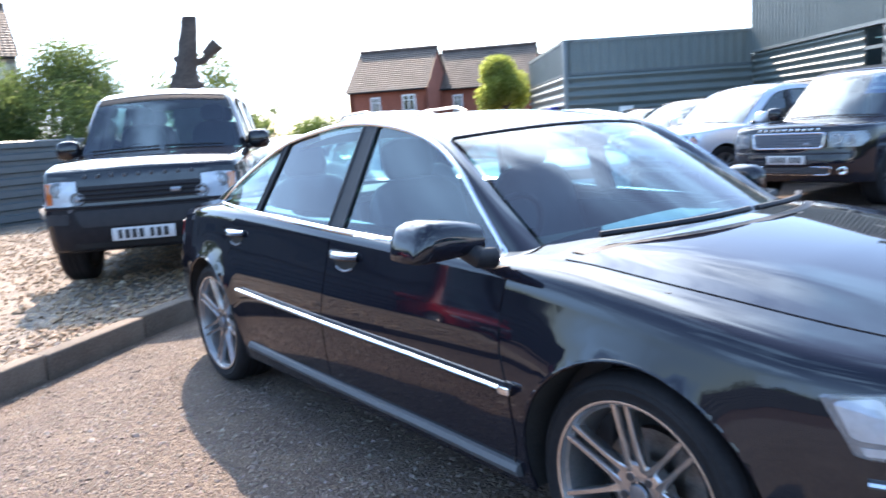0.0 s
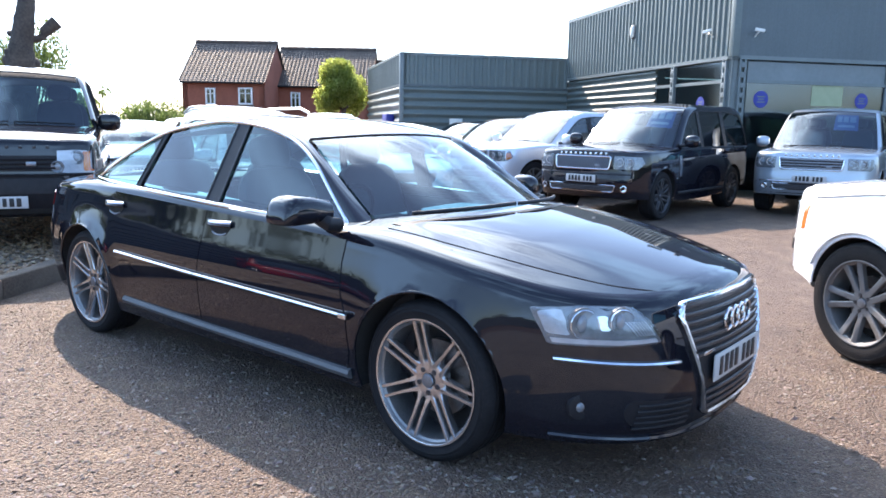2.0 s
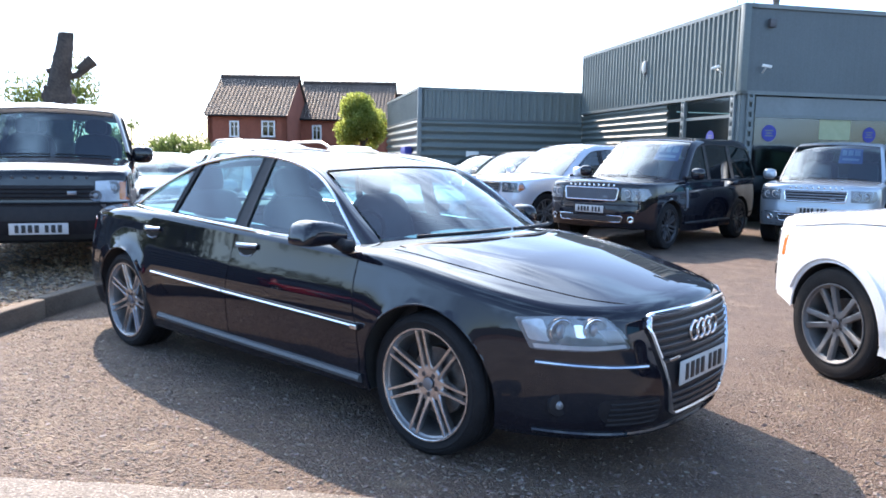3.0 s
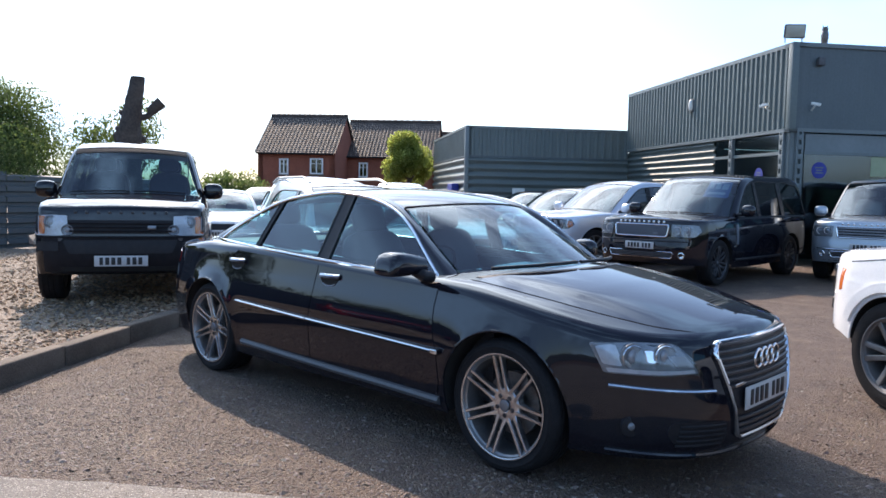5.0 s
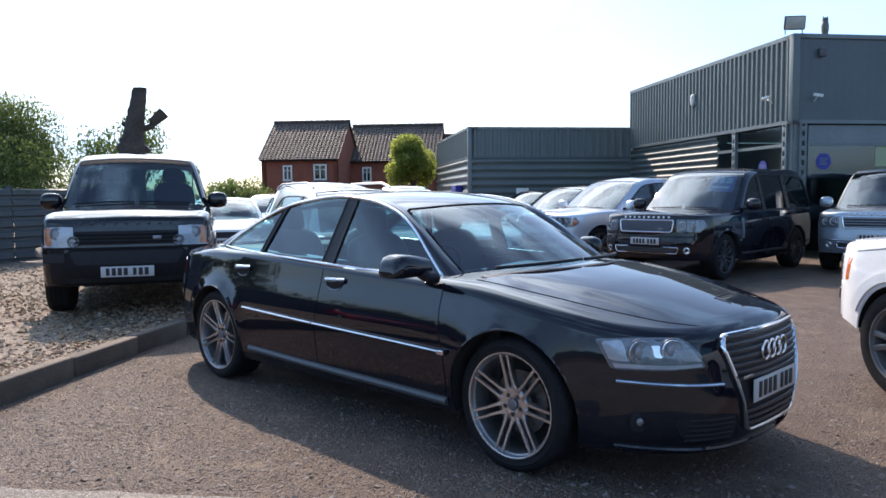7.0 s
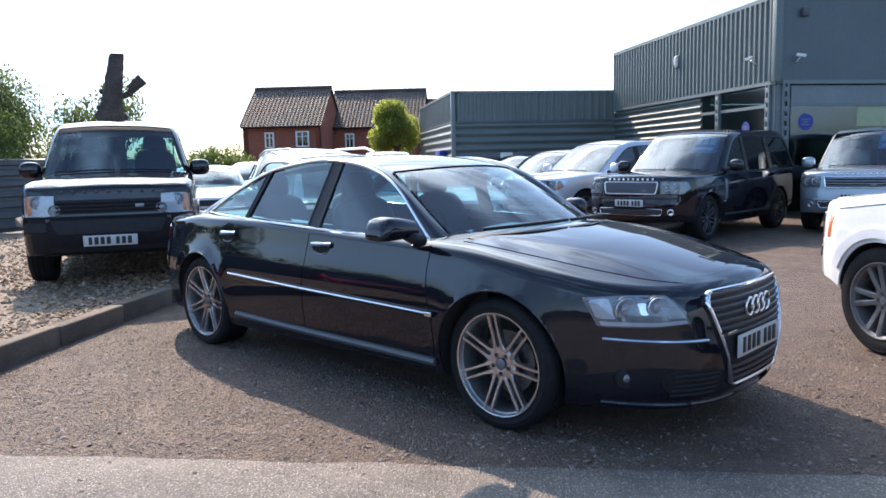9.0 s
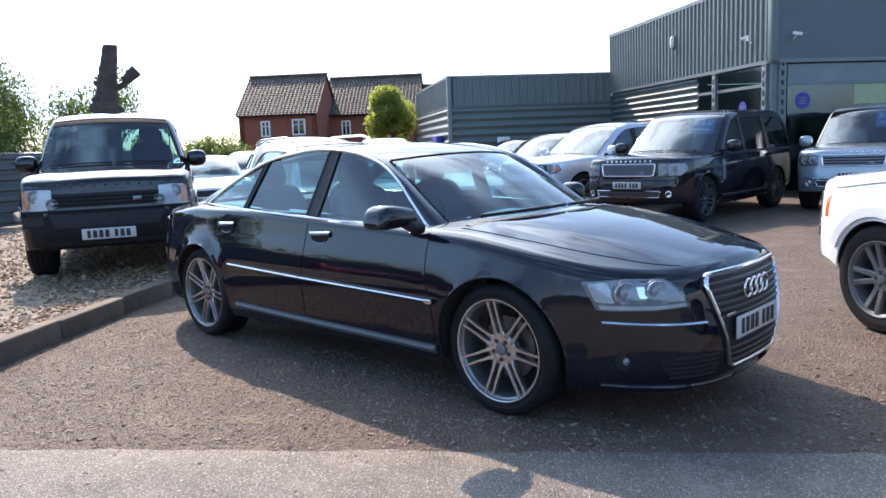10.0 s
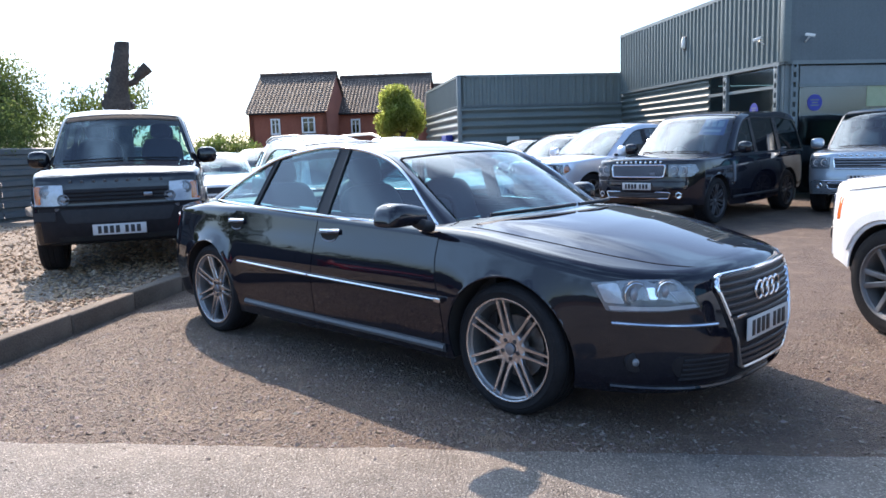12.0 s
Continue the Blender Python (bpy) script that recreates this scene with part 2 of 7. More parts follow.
M = {
    # blue and lift in this black stand in for sky reflection and glare
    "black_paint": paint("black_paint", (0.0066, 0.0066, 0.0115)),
    "navy_paint": paint("navy_paint", (0.0035, 0.0045, 0.0095)),
    "dusty_paint": paint("dusty_navy_paint", (0.0055, 0.0055, 0.0085), coat_rough=0.065),
    "silver_paint": paint("silver_paint", (0.62, 0.66, 0.72), 0.5, 0.35),
    "blue_silver_paint": paint("blue_silver_paint", (0.36, 0.42, 0.48), 0.6, 0.32),
    "white_paint": paint("white_paint", (0.80, 0.80, 0.79)),
    "red_paint": paint("red_paint", (0.32, 0.012, 0.015)),
    "gold_paint": paint("gold_paint", (0.55, 0.50, 0.42), 0.5, 0.3),
    "chrome": surface("chrome", (0.72, 0.73, 0.75), (0.85, 0.86, 0.88), 8, 0.12, 0, 1.0),
    "satin": surface("satin_metal", (0.20, 0.225, 0.26), (0.27, 0.295, 0.335), 8, 0.38, 0, 0.9),
    "alloy": surface("alloy_metal", (0.50, 0.49, 0.49), (0.62, 0.60, 0.60), 14, 0.22, 0, 0.95),
    "alloy_grey": surface("grey_alloy", (0.20, 0.20, 0.205), (0.29, 0.285, 0.285), 14, 0.36, 0, 0.75),
    "alloy_painted": surface("silver_painted_alloy", (0.13, 0.13, 0.13), (0.185, 0.18, 0.178), 14, 0.45, 0, 0.3),
    "alloy_dark": surface("dark_alloy", (0.05, 0.05, 0.055), (0.09, 0.09, 0.095), 14, 0.4, 0, 0.7),
    "disc": surface("brake_steel", (0.10, 0.09, 0.085), (0.22, 0.20, 0.19), 20, 0.4, 0.1, 0.9),
    "tyre": surface("tyre_rubber", (0.007, 0.007, 0.0085), (0.018, 0.017, 0.018), 9, 0.74, 0.25, bump_scale=160, spec=0.22),
    "plastic": surface("black_plastic", (0.010, 0.010, 0.013), (0.019, 0.019, 0.022), 20, 0.5, 0.15, bump_scale=300, spec=0.3),
    "grille_grey": surface("grille_grey", (0.030, 0.031, 0.036), (0.046, 0.047, 0.053), 20, 0.3, 0),
    "sill_grey": surface("satin_sill_metal", (0.060, 0.066, 0.072), (0.088, 0.094, 0.102), 8, 0.36, 0),
    "bumper_black": surface("matt_bumper_black", (0.011, 0.010, 0.012), (0.020, 0.018, 0.020), 14, 0.62, 0.15, bump_scale=240, spec=0.16),
    "gloss_black": surface("gloss_black_trim", (0.010, 0.009, 0.011), (0.016, 0.014, 0.016), 20, 0.28, 0, spec=0.3),
    "grey_plastic": surface("grey_plastic", (0.06, 0.06, 0.065), (0.10, 0.10, 0.105), 20, 0.55, 0.1, bump_scale=300),
    "seat": surface("seat_leather", (0.018, 0.020, 0.026), (0.036, 0.039, 0.047), 5, 0.5, 0.3, bump_scale=120),
    "liner": surface("arch_liner", (0.008, 0.008, 0.008), (0.020, 0.019, 0.018), 9, 0.9, 0.3),
    "glass": glass("car_glass", (0.38, 0.60, 0.63), 1.70),
    "dark_glass": glass("tinted_glass", (0.13, 0.15, 0.16)),
    "clear": glass("lamp_glass", (0.86, 0.88, 0.90)),
    "amber": surface("amber_lens", (0.66, 0.115, 0.010), (0.78, 0.17, 0.015), 20, 0.15, 0, 0, 1.0),
    "red_lens": surface("red_lens", (0.30, 0.006, 0.008), (0.42, 0.012, 0.012), 20, 0.15, 0, 0, 1.0),
    "lamp_bowl": surface("lamp_reflector", (0.42, 0.45, 0.49), (0.62, 0.65, 0.69), 25, 0.3, 0.15, 0.35, bump_scale=90),
    "lamp_dark": surface("dark_lamp_housing", (0.07, 0.075, 0.085), (0.14, 0.15, 0.165), 25, 0.25, 0.1, 0.5, bump_scale=90),
    "lamp_mid": surface("grey_lamp_housing", (0.13, 0.14, 0.155), (0.27, 0.29, 0.31), 25, 0.25, 0.1, 0.3, bump_scale=90),
    "lamp_eye": surface("lamp_projector", (0.16, 0.18, 0.20), (0.26, 0.28, 0.31), 25, 0.08, 0, 0.2, 1.0),
    "plate": surface("plate_white", (0.46, 0.46, 0.46), (0.54, 0.54, 0.53), 9, 0.35),
    "ink": surface("plate_black", (0.01, 0.01, 0.012), (0.02, 0.02, 0.022), 9, 0.5),
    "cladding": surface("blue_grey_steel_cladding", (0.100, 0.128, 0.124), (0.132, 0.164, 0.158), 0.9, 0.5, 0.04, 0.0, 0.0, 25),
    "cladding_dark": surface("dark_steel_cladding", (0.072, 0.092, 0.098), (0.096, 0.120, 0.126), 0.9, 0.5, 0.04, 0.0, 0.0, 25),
    "trim_steel": surface("grey_steel_trim", (0.125, 0.150, 0.150), (0.165, 0.192, 0.192), 2, 0.45, 0.03),
    "band_panel": surface("grey_infill_panel", (0.145, 0.172, 0.176), (0.185, 0.212, 0.216), 1.2, 0.5, 0.03),
    "shop_glass": glass("showroom_glass", (0.36, 0.48, 0.50), 1.58, 0.10),
    "inside": surface("showroom_inside", (0.14, 0.185, 0.21), (0.20, 0.25, 0.28), 1.5, 0.8),
    "blue_sign": surface("blue_sticker", (0.012, 0.024, 0.22), (0.020, 0.036, 0.30), 6, 0.5),
    "price_blue": surface("price_sheet_blue", (0.02, 0.06, 0.22), (0.03, 0.08, 0.28), 6, 0.4),
    "price_print": surface("price_sheet_print", (0.13, 0.19, 0.34), (0.17, 0.24, 0.40), 6, 0.5),
    "yellow_sign": surface("yellow_poster", (0.30, 0.33, 0.19), (0.38, 0.40, 0.24), 6, 0.5),
    "lamp_white": surface("lamp_white", (0.62, 0.62, 0.58), (0.75, 0.75, 0.70), 9, 0.4),
    "lamp_pane": surface("floodlight_glass", (0.36, 0.36, 0.30), (0.44, 0.44, 0.37), 9, 0.25),
    "galvanised": surface("galvanised_steel", (0.32, 0.33, 0.34), (0.48, 0.49, 0.50), 12, 0.4, 0.05, 0.7),
    "brick": surface("red_brick", (0.21, 0.058, 0.034), (0.34, 0.105, 0.062), 1.4, 0.85, 0.2, fine=14),
    "render_wall": surface("pale_render", (0.50, 0.47, 0.43), (0.60, 0.57, 0.53), 1.2, 0.9, 0.2, fine=14),
    "roof_tile": surface("brown_roof_tile", (0.060, 0.045, 0.038), (0.120, 0.090, 0.076), 1.3, 0.66, 0.2, fine=12, spec=0.25),
    "upvc": surface("white_window_frame", (0.70, 0.70, 0.69), (0.80, 0.80, 0.79), 5, 0.4),
    "bark": surface("bark", (0.035, 0.026, 0.022), (0.10, 0.078, 0.064), 5, 0.9, 0.9, fine=5, bump_scale=22),
    "cut_wood": surface("cut_wood", (0.34, 0.27, 0.20), (0.48, 0.40, 0.31), 12, 0.8, 0.3),
    "kerb": surface("concrete_kerb", (0.088, 0.064, 0.048), (0.19, 0.150, 0.116), 4, 0.9, 0.5, fine=16, bump_scale=70),
    "tarmac": stony("stony_tarmac", [(0.119, 0.073, 0.052), (0.145, 0.089, 0.063), (0.172, 0.109, 0.077), (0.150, 0.093, 0.065), (0.32, 0.225, 0.165)], 96, bump=0.9, dark=(0.122, 0.078, 0.057), blotch=0.25, sand=(0.30, 0.217, 0.142)),
    "patch": stony("pale_tarmac", [(0.115, 0.095, 0.079), (0.21, 0.178, 0.152), (0.28, 0.242, 0.209), (0.245, 0.211, 0.181), (0.62, 0.55, 0.48)], 120, rough=0.7, blotch=0.2, dark=(0.14, 0.12, 0.104), bump=0.7),
    "earth": stony("gravel_earth", [(0.12, 0.082, 0.055), (0.23, 0.162, 0.11), (0.32, 0.232, 0.162), (0.25, 0.182, 0.13), (0.46, 0.36, 0.28)], 38, rough=0.85),
}


def random_tint(name, colours, rough=0.8, per="island", bump=0.4, bump_scale=60, through_light=0.0):
    """Pieces each of its own shade."""
    m = bpy.data.materials.new(name)
    m.use_nodes = True
    n, l = m.node_tree.nodes, m.node_tree.links
    p = n["Principled BSDF"]
    src = n.new("ShaderNodeNewGeometry") if per == "island" else n.new("ShaderNodeObjectInfo")
    tone = n.new("ShaderNodeValToRGB")
    while len(tone.color_ramp.elements) < len(colours):
        tone.color_ramp.elements.new(0.5)
    for i, c in enumerate(colours):
        tone.color_ramp.elements[i].position, tone.color_ramp.elements[i].color = i / (len(colours) - 1), (*c, 1)
    l.new(src.outputs["Random Per Island" if per == "island" else "Random"], tone.inputs["Fac"])
    tc, tex, rel = n.new("ShaderNodeTexCoord"), n.new("ShaderNodeTexNoise"), n.new("ShaderNodeBump")
    tex.inputs["Scale"].default_value, tex.inputs["Detail"].default_value = bump_scale, 5
    l.new(tc.outputs["Object"], tex.inputs["Vector"])
    shade = n.new("ShaderNodeMix")
    shade.data_type, shade.blend_type = "RGBA", "MULTIPLY"
    shade.inputs["Factor"].default_value = 0.5
    l.new(tone.outputs["Color"], shade.inputs["A"])
    l.new(tex.outputs["Color"], shade.inputs["B"])
    l.new(shade.outputs["Result"], p.inputs["Base Color"])
    p.inputs["Roughness"].default_value = rough
    rel.inputs["Strength"].default_value, rel.inputs["Distance"].default_value = bump, 0.004
    l.new(tex.outputs["Fac"], rel.inputs["Height"])
    l.new(rel.outputs["Normal"], p.inputs["Normal"])
    if through_light:
        trans, both = n.new("ShaderNodeBsdfTranslucent"), n.new("ShaderNodeMixShader")
        both.inputs[0].default_value = through_light
        l.new(tone.outputs["Color"], trans.inputs["Color"])
        l.new(p.outputs[0], both.inputs[1])
        l.new(trans.outputs[0], both.inputs[2])
        l.new(both.outputs[0], n["Material Output"].inputs["Surface"])
    return m


M["gravel"] = random_tint("gravel_stones", [(0.18, 0.10, 0.055), (0.36, 0.225, 0.13), (0.47, 0.315, 0.19), (0.34, 0.225, 0.15), (0.66, 0.51, 0.37)])
M["grit"] = random_tint("loose_grit", [(0.165, 0.118, 0.096), (0.195, 0.14, 0.113), (0.215, 0.157, 0.127), (0.24, 0.18, 0.148), (0.36, 0.29, 0.245)])
M["leaf"] = random_tint("leaves", [(0.060, 0.100, 0.026), (0.098, 0.150, 0.038), (0.145, 0.205, 0.055), (0.22, 0.28, 0.088)], 0.55, bump=0.1, through_light=0.5)
M["leaf_dark"] = random_tint("hedge_leaves", [(0.045, 0.075, 0.018), (0.065, 0.10, 0.024), (0.09, 0.13, 0.034), (0.12, 0.16, 0.05)], 0.6, bump=0.1, through_light=0.35)
M["leaf_bright"] = random_tint("spring_leaves", [(0.20, 0.24, 0.045), (0.28, 0.33, 0.07), (0.37, 0.42, 0.10), (0.48, 0.52, 0.17)], 0.55, bump=0.1, through_light=0.7)


# ---- building blocks ----
from mathutils.bvhtree import BVHTree


def part(name, bm, material, parent=None, label="", smooth=40):
    """Links a bmesh as one mesh object, under a thing or a part of it."""
    me = bpy.data.meshes.new(name)
    bm.to_mesh(me)
    bm.free()
    me.materials.append(material)
    if smooth:
        me.shade_smooth()
        me.set_sharp_from_angle(angle=radians(smooth))
    ob = new(name, me)
    ob.parent = parent
    if label:
        tagged(ob, label)
    return ob


def share(name, ob, m, parent):
    """Another part on the same mesh."""
    o = new(name, ob.data)
    o.parent, o.matrix_basis = parent, m
    return o


def thing(name, m, label, category, group="", kind=""):
    e = new(name)
    e.empty_display_size = 0.2
    e.matrix_basis = m
    return tagged(e, label, category, group, kind)


def mesh_of(verts, faces):
    bm = bmesh.new()
    vs = [bm.verts.new(v) for v in verts]
    for f in faces:
        try:
            bm.faces.new([vs[i] for i in f])
        except ValueError:
            pass
    return bm


def sheet(P, wrap=False):
    """A bmesh over a grid of points, rows by columns."""
    n, k = len(P), len(P[0])
    faces = []
    for i in range(n - 1):
        for j in range(k if wrap else k - 1):
            j2 = (j + 1) % k
            faces.append((i * k + j, i * k + j2, (i + 1) * k + j2, (i + 1) * k + j))
    return mesh_of([tuple(p) for row in P for p in row], faces)


def rbox(size, r=0.01, at=(0, 0, 0), seg=2):
    bm = bmesh.new()
    bmesh.ops.create_cube(bm, size=1)
    bmesh.ops.scale(bm, vec=size, verts=bm.verts)
    if r:
        bmesh.ops.bevel(bm, geom=bm.edges[:], offset=min(r, min(size) * 0.45), segments=seg, profile=0.5, affect="EDGES")
    bmesh.ops.translate(bm, vec=at, verts=bm.verts)
    return bm


def box_between(a, b, r=0.004):
    size = [abs(q - p) for p, q in zip(a, b)]
    return rbox(size, r, [(p + q) / 2 for p, q in zip(a, b)])


def add(bm, other, m=None):
    """Joins other into bm."""
    if m is not None:
        other.transform(m)
    me = bpy.data.meshes.new("join")
    other.to_mesh(me)
    other.free()
    bm.from_mesh(me)
    bpy.data.meshes.remove(me)
    return bm


def rod(a, b, r, n=12, r2=None, caps=True):
    a, b = Vector(a), Vector(b)
    bm = bmesh.new()
    bmesh.ops.create_cone(bm, cap_ends=caps, segments=n, radius1=r, radius2=r if r2 is None else r2, depth=(b - a).length)
    bm.transform(Matrix.Translation((a + b) / 2) @ (b - a).to_track_quat("Z", "Y").to_matrix().to_4x4())
    return bm


def tube(points, r, n=8, closed=False, flat=1.0, up=(0, 0, 1)):
    """A tube along points; flat squeezes it along up."""
    pts = [Vector(p) for p in points]
    P = []
    for i, p in enumerate(pts):
        a = pts[i - 1] if i or closed else p
        b = pts[(i + 1) % len(pts)] if i + 1 < len(pts) or closed else p
        t = (b - a).normalized()
        s = t.cross(Vector(up))
        s = s.normalized() if s.length > 1e-5 else Vector((1, 0, 0))
        u = s.cross(t)
        P.append([p + s * (r * math.cos(2 * math.pi * k / n)) + u * (r * flat * math.sin(2 * math.pi * k / n)) for k in range(n)])
    if closed:
        P.append(P[0])
    bm = sheet(P, wrap=True)
    if not closed:
        bm.verts.ensure_lookup_table()
        bm.faces.new(bm.verts[:n])
        bm.faces.new(list(reversed(bm.verts[-n:])))
    else:
        bmesh.ops.remove_doubles(bm, verts=bm.verts, dist=1e-5)
    bmesh.ops.recalc_face_normals(bm, faces=bm.faces)
    return bm


def lathe(profile, n=48, axis="Y"):
    """A body of revolution about the y axis from (radius, y) pairs."""
    P = [[(r * math.cos(2 * math.pi * k / n), y, r * math.sin(2 * math.pi * k / n)) for k in range(n)] for r, y in profile]
    bm = sheet(P, wrap=True)
    bmesh.ops.recalc_face_normals(bm, faces=bm.faces)
    return bm


def blob(size, e=0.6, nu=24, nv=14, at=(0, 0, 0)):
    """A superellipsoid: e 1 is an ellipsoid, smaller is boxier."""
    f = lambda c: math.copysign(abs(c) ** e, c)
    P = []
    for i in range(nv + 1):
        a = math.pi * (i / nv - 0.5)
        P.append([(at[0] + size[0] / 2 * f(math.cos(a)) * f(math.cos(2 * math.pi * j / nu)), at[1] + size[1] / 2 * f(math.cos(a)) * f(math.sin(2 * math.pi * j / nu)),
                   at[2] + size[2] / 2 * f(math.sin(a))) for j in range(nu)])
    bm = sheet(P, wrap=True)
    bmesh.ops.remove_doubles(bm, verts=bm.verts, dist=1e-5)
    bmesh.ops.recalc_face_normals(bm, faces=bm.faces)
    return bm


def slopes(u, v):
    d = np.diff(v, axis=0) / np.diff(u)[:, None]
    m = np.zeros_like(v)
    m[0], m[-1] = d[0], d[-1]
    for i in range(1, len(u) - 1):
        w = (u[i + 1] - u[i]) / (u[i + 1] - u[i - 1])
        m[i] = w * d[i - 1] + (1 - w) * d[i]
    return m


def hermite(u, v, m, q):
    q = np.clip(np.atleast_1d(np.asarray(q, float)), u[0], u[-1])
    i = np.clip(np.searchsorted(u, q, side="right") - 1, 0, len(u) - 2)
    h = (u[i + 1] - u[i])[:, None]
    t = ((q - u[i]) / h[:, 0])[:, None]
    return (2 * t**3 - 3 * t**2 + 1) * v[i] + (t**3 - 2 * t**2 + t) * h * m[i] + (3 * t**2 - 2 * t**3) * v[i + 1] + (t**3 - t**2) * h * m[i + 1]


def curve1(*knots):
    """A smooth function through (u, v) knots, level beyond its ends."""
    k = np.array(sorted(knots), float)
    u, v = k[:, 0], k[:, 1:]
    m = slopes(u, v)
    return lambda q: float(hermite(u, v, m, q)[0, 0])


def through_points(pts, n):
    """n points spaced evenly along the smooth curve through pts."""
    v = np.array(pts, float)
    u = np.r_[0, np.cumsum(np.maximum(np.linalg.norm(np.diff(v, axis=0), axis=1), 1e-6))]
    d = hermite(u, v, slopes(u, v), np.linspace(0, u[-1], 400))
    s = np.r_[0, np.cumsum(np.linalg.norm(np.diff(d, axis=0), axis=1))]
    w = np.linspace(0, s[-1], n)
    return np.stack([np.interp(w, s, d[:, c]) for c in range(d.shape[1])], 1)


def rounded(poly, r, n=4):
    """A closed outline with its corners rounded."""
    out = []
    for i, p in enumerate(poly):
        p = Vector(p)
        a, b = Vector(poly[i - 1]) - p, Vector(poly[(i + 1) % len(poly)]) - p
        q = min(r, a.length * 0.45, b.length * 0.45)
        s, e = p + a.normalized() * q, p + b.normalized() * q
        for k in range(n + 1):
            t = k / n
            out.append(tuple((1 - t) ** 2 * s + 2 * t * (1 - t) * p + t * t * e))
    return out


def clip(poly, a, b):
    """The part of an outline to the left of the line from a to b."""
    side = lambda p: (b[0] - a[0]) * (p[1] - a[1]) - (b[1] - a[1]) * (p[0] - a[0])
    out = []
    for i, p in enumerate(poly):
        q = poly[(i + 1) % len(poly)]
        sp, sq = side(p), side(q)
        if sp >= 0:
            out.append(p)
        if sp * sq < 0:
            t = sp / (sp - sq)
            out.append((p[0] + t * (q[0] - p[0]), p[1] + t * (q[1] - p[1])))
    return out


def filled(outline, step):
    """A flat mesh over an outline in the xy plane, cut into cells."""
    bm = bmesh.new()
    f = bm.faces.new([bm.verts.new((p[0], p[1], 0)) for p in outline])
    lo = [min(p[c] for p in outline) for c in (0, 1)]
    hi = [max(p[c] for p in outline) for c in (0, 1)]
    for c in (0, 1):
        k = int((hi[c] - lo[c]) / step)
        for i in range(1, k + 1):
            co, no = [0, 0, 0], [0, 0, 0]
            co[c], no[c] = lo[c] + (hi[c] - lo[c]) * i / (k + 1), 1
            bmesh.ops.bisect_plane(bm, geom=bm.verts[:] + bm.edges[:] + bm.faces[:], plane_co=co, plane_no=no, dist=1e-5)
    return bm


def laid(outline, place, step=0.06, thick=0.006, turn=None):
    """A panel: an outline laid on a surface by place(u, v, lift), with a rim of that thickness below it."""
    bm = filled(outline, step)
    uv = [(v, v.co.x, v.co.y) for v in bm.verts]
    rim = [e for e in bm.edges if e.is_boundary]
    made = bmesh.ops.extrude_edge_only(bm, edges=rim)["geom"]
    low = [(v, v.co.x, v.co.y) for v in made if isinstance(v, bmesh.types.BMVert)]
    for v, a, b in uv:
        v.co = place(a, b, 0.0)
    for v, a, b in low:
        v.co = place(a, b, -thick)
    bmesh.ops.recalc_face_normals(bm, faces=bm.faces)
    return bm


# ---- cars ----
def tyre_mesh(R, rim, width):
    w = width / 2
    prof = [(rim - 0.012, -w * 0.82), (rim + 0.004, -w * 0.93), (rim + (R - rim) * 0.45, -w), (R - 0.022, -w * 0.95), (R - 0.006, -w * 0.82), (R, -w * 0.6)]
    k = 4
    tread = []
    for i in range(k):
        a = -w * 0.6 + w * 1.2 * i / (k - 1)
        tread += [(R, a), (R, a + w * 0.26), (R - 0.007, a + w * 0.28), (R - 0.007, a + w * 0.38)] if i < k - 1 else [(R, a)]
    prof += tread + [(R - 0.006, w * 0.82), (R - 0.022, w * 0.95), (R - 0.030, w * 0.965), (R - 0.032, w * 0.955), (rim + (R - rim) * 0.45, w), (rim + 0.016, w * 0.955), (rim + 0.004, w * 0.93), (rim - 0.012, w * 0.82)]
    return lathe(prof, 64)


def straight_spoke(bm, a, line, y0, y1, depth):
    """One bar of a wheel at the angle a through (radius, sideways, half width) stations, outward +y."""
    along, across = Vector((math.cos(a), 0, math.sin(a))), Vector((-math.sin(a), 0, math.cos(a)))
    P = []
    for k, (r, off, w) in enumerate(line):
        t = (r - line[0][0]) / (line[-1][0] - line[0][0])
        y = y0 + (y1 - y0) * t
        c = along * r + across * off
        P.append([(*(c + across * (w * q)).xz, y + h) for q, h in ((-1, -depth), (-1, -0.004), (-0.72, 0), (0.72, 0), (1, -0.004), (1, -depth))])
    return add(bm, sheet([[(x, y, z) for x, z, y in ring] for ring in P], wrap=True))


def spoke(bm, a, r0, r1, w0, w1, y0, y1, depth):
    """One tapered bar of a wheel from radius r0 to r1 at the angle a (and a's end shifted), outward +y."""
    a0, a1 = a
    P = []
    for t in (0, 0.2, 0.5, 0.8, 1):
        r, w, ang = r0 + (r1 - r0) * t, w0 + (w1 - w0) * t, a0 + (a1 - a0) * t
        y = y0 + (y1 - y0) * t + 0.012 * math.sin(math.pi * t)
        c = Vector((r * math.cos(ang), 0, r * math.sin(ang)))
        s = Vector((-math.sin(ang), 0, math.cos(ang)))
        ring = []
        for k, (q, h) in enumerate([(-1, -depth), (-1, -0.006), (-0.62, 0), (0.62, 0), (1, -0.006), (1, -depth)]):
            p = c + s * (w * q)
            ring.append((p.x, y + h, p.z))
        P.append(ring)
    return add(bm, sheet(P, wrap=True))


WHEELS = {}


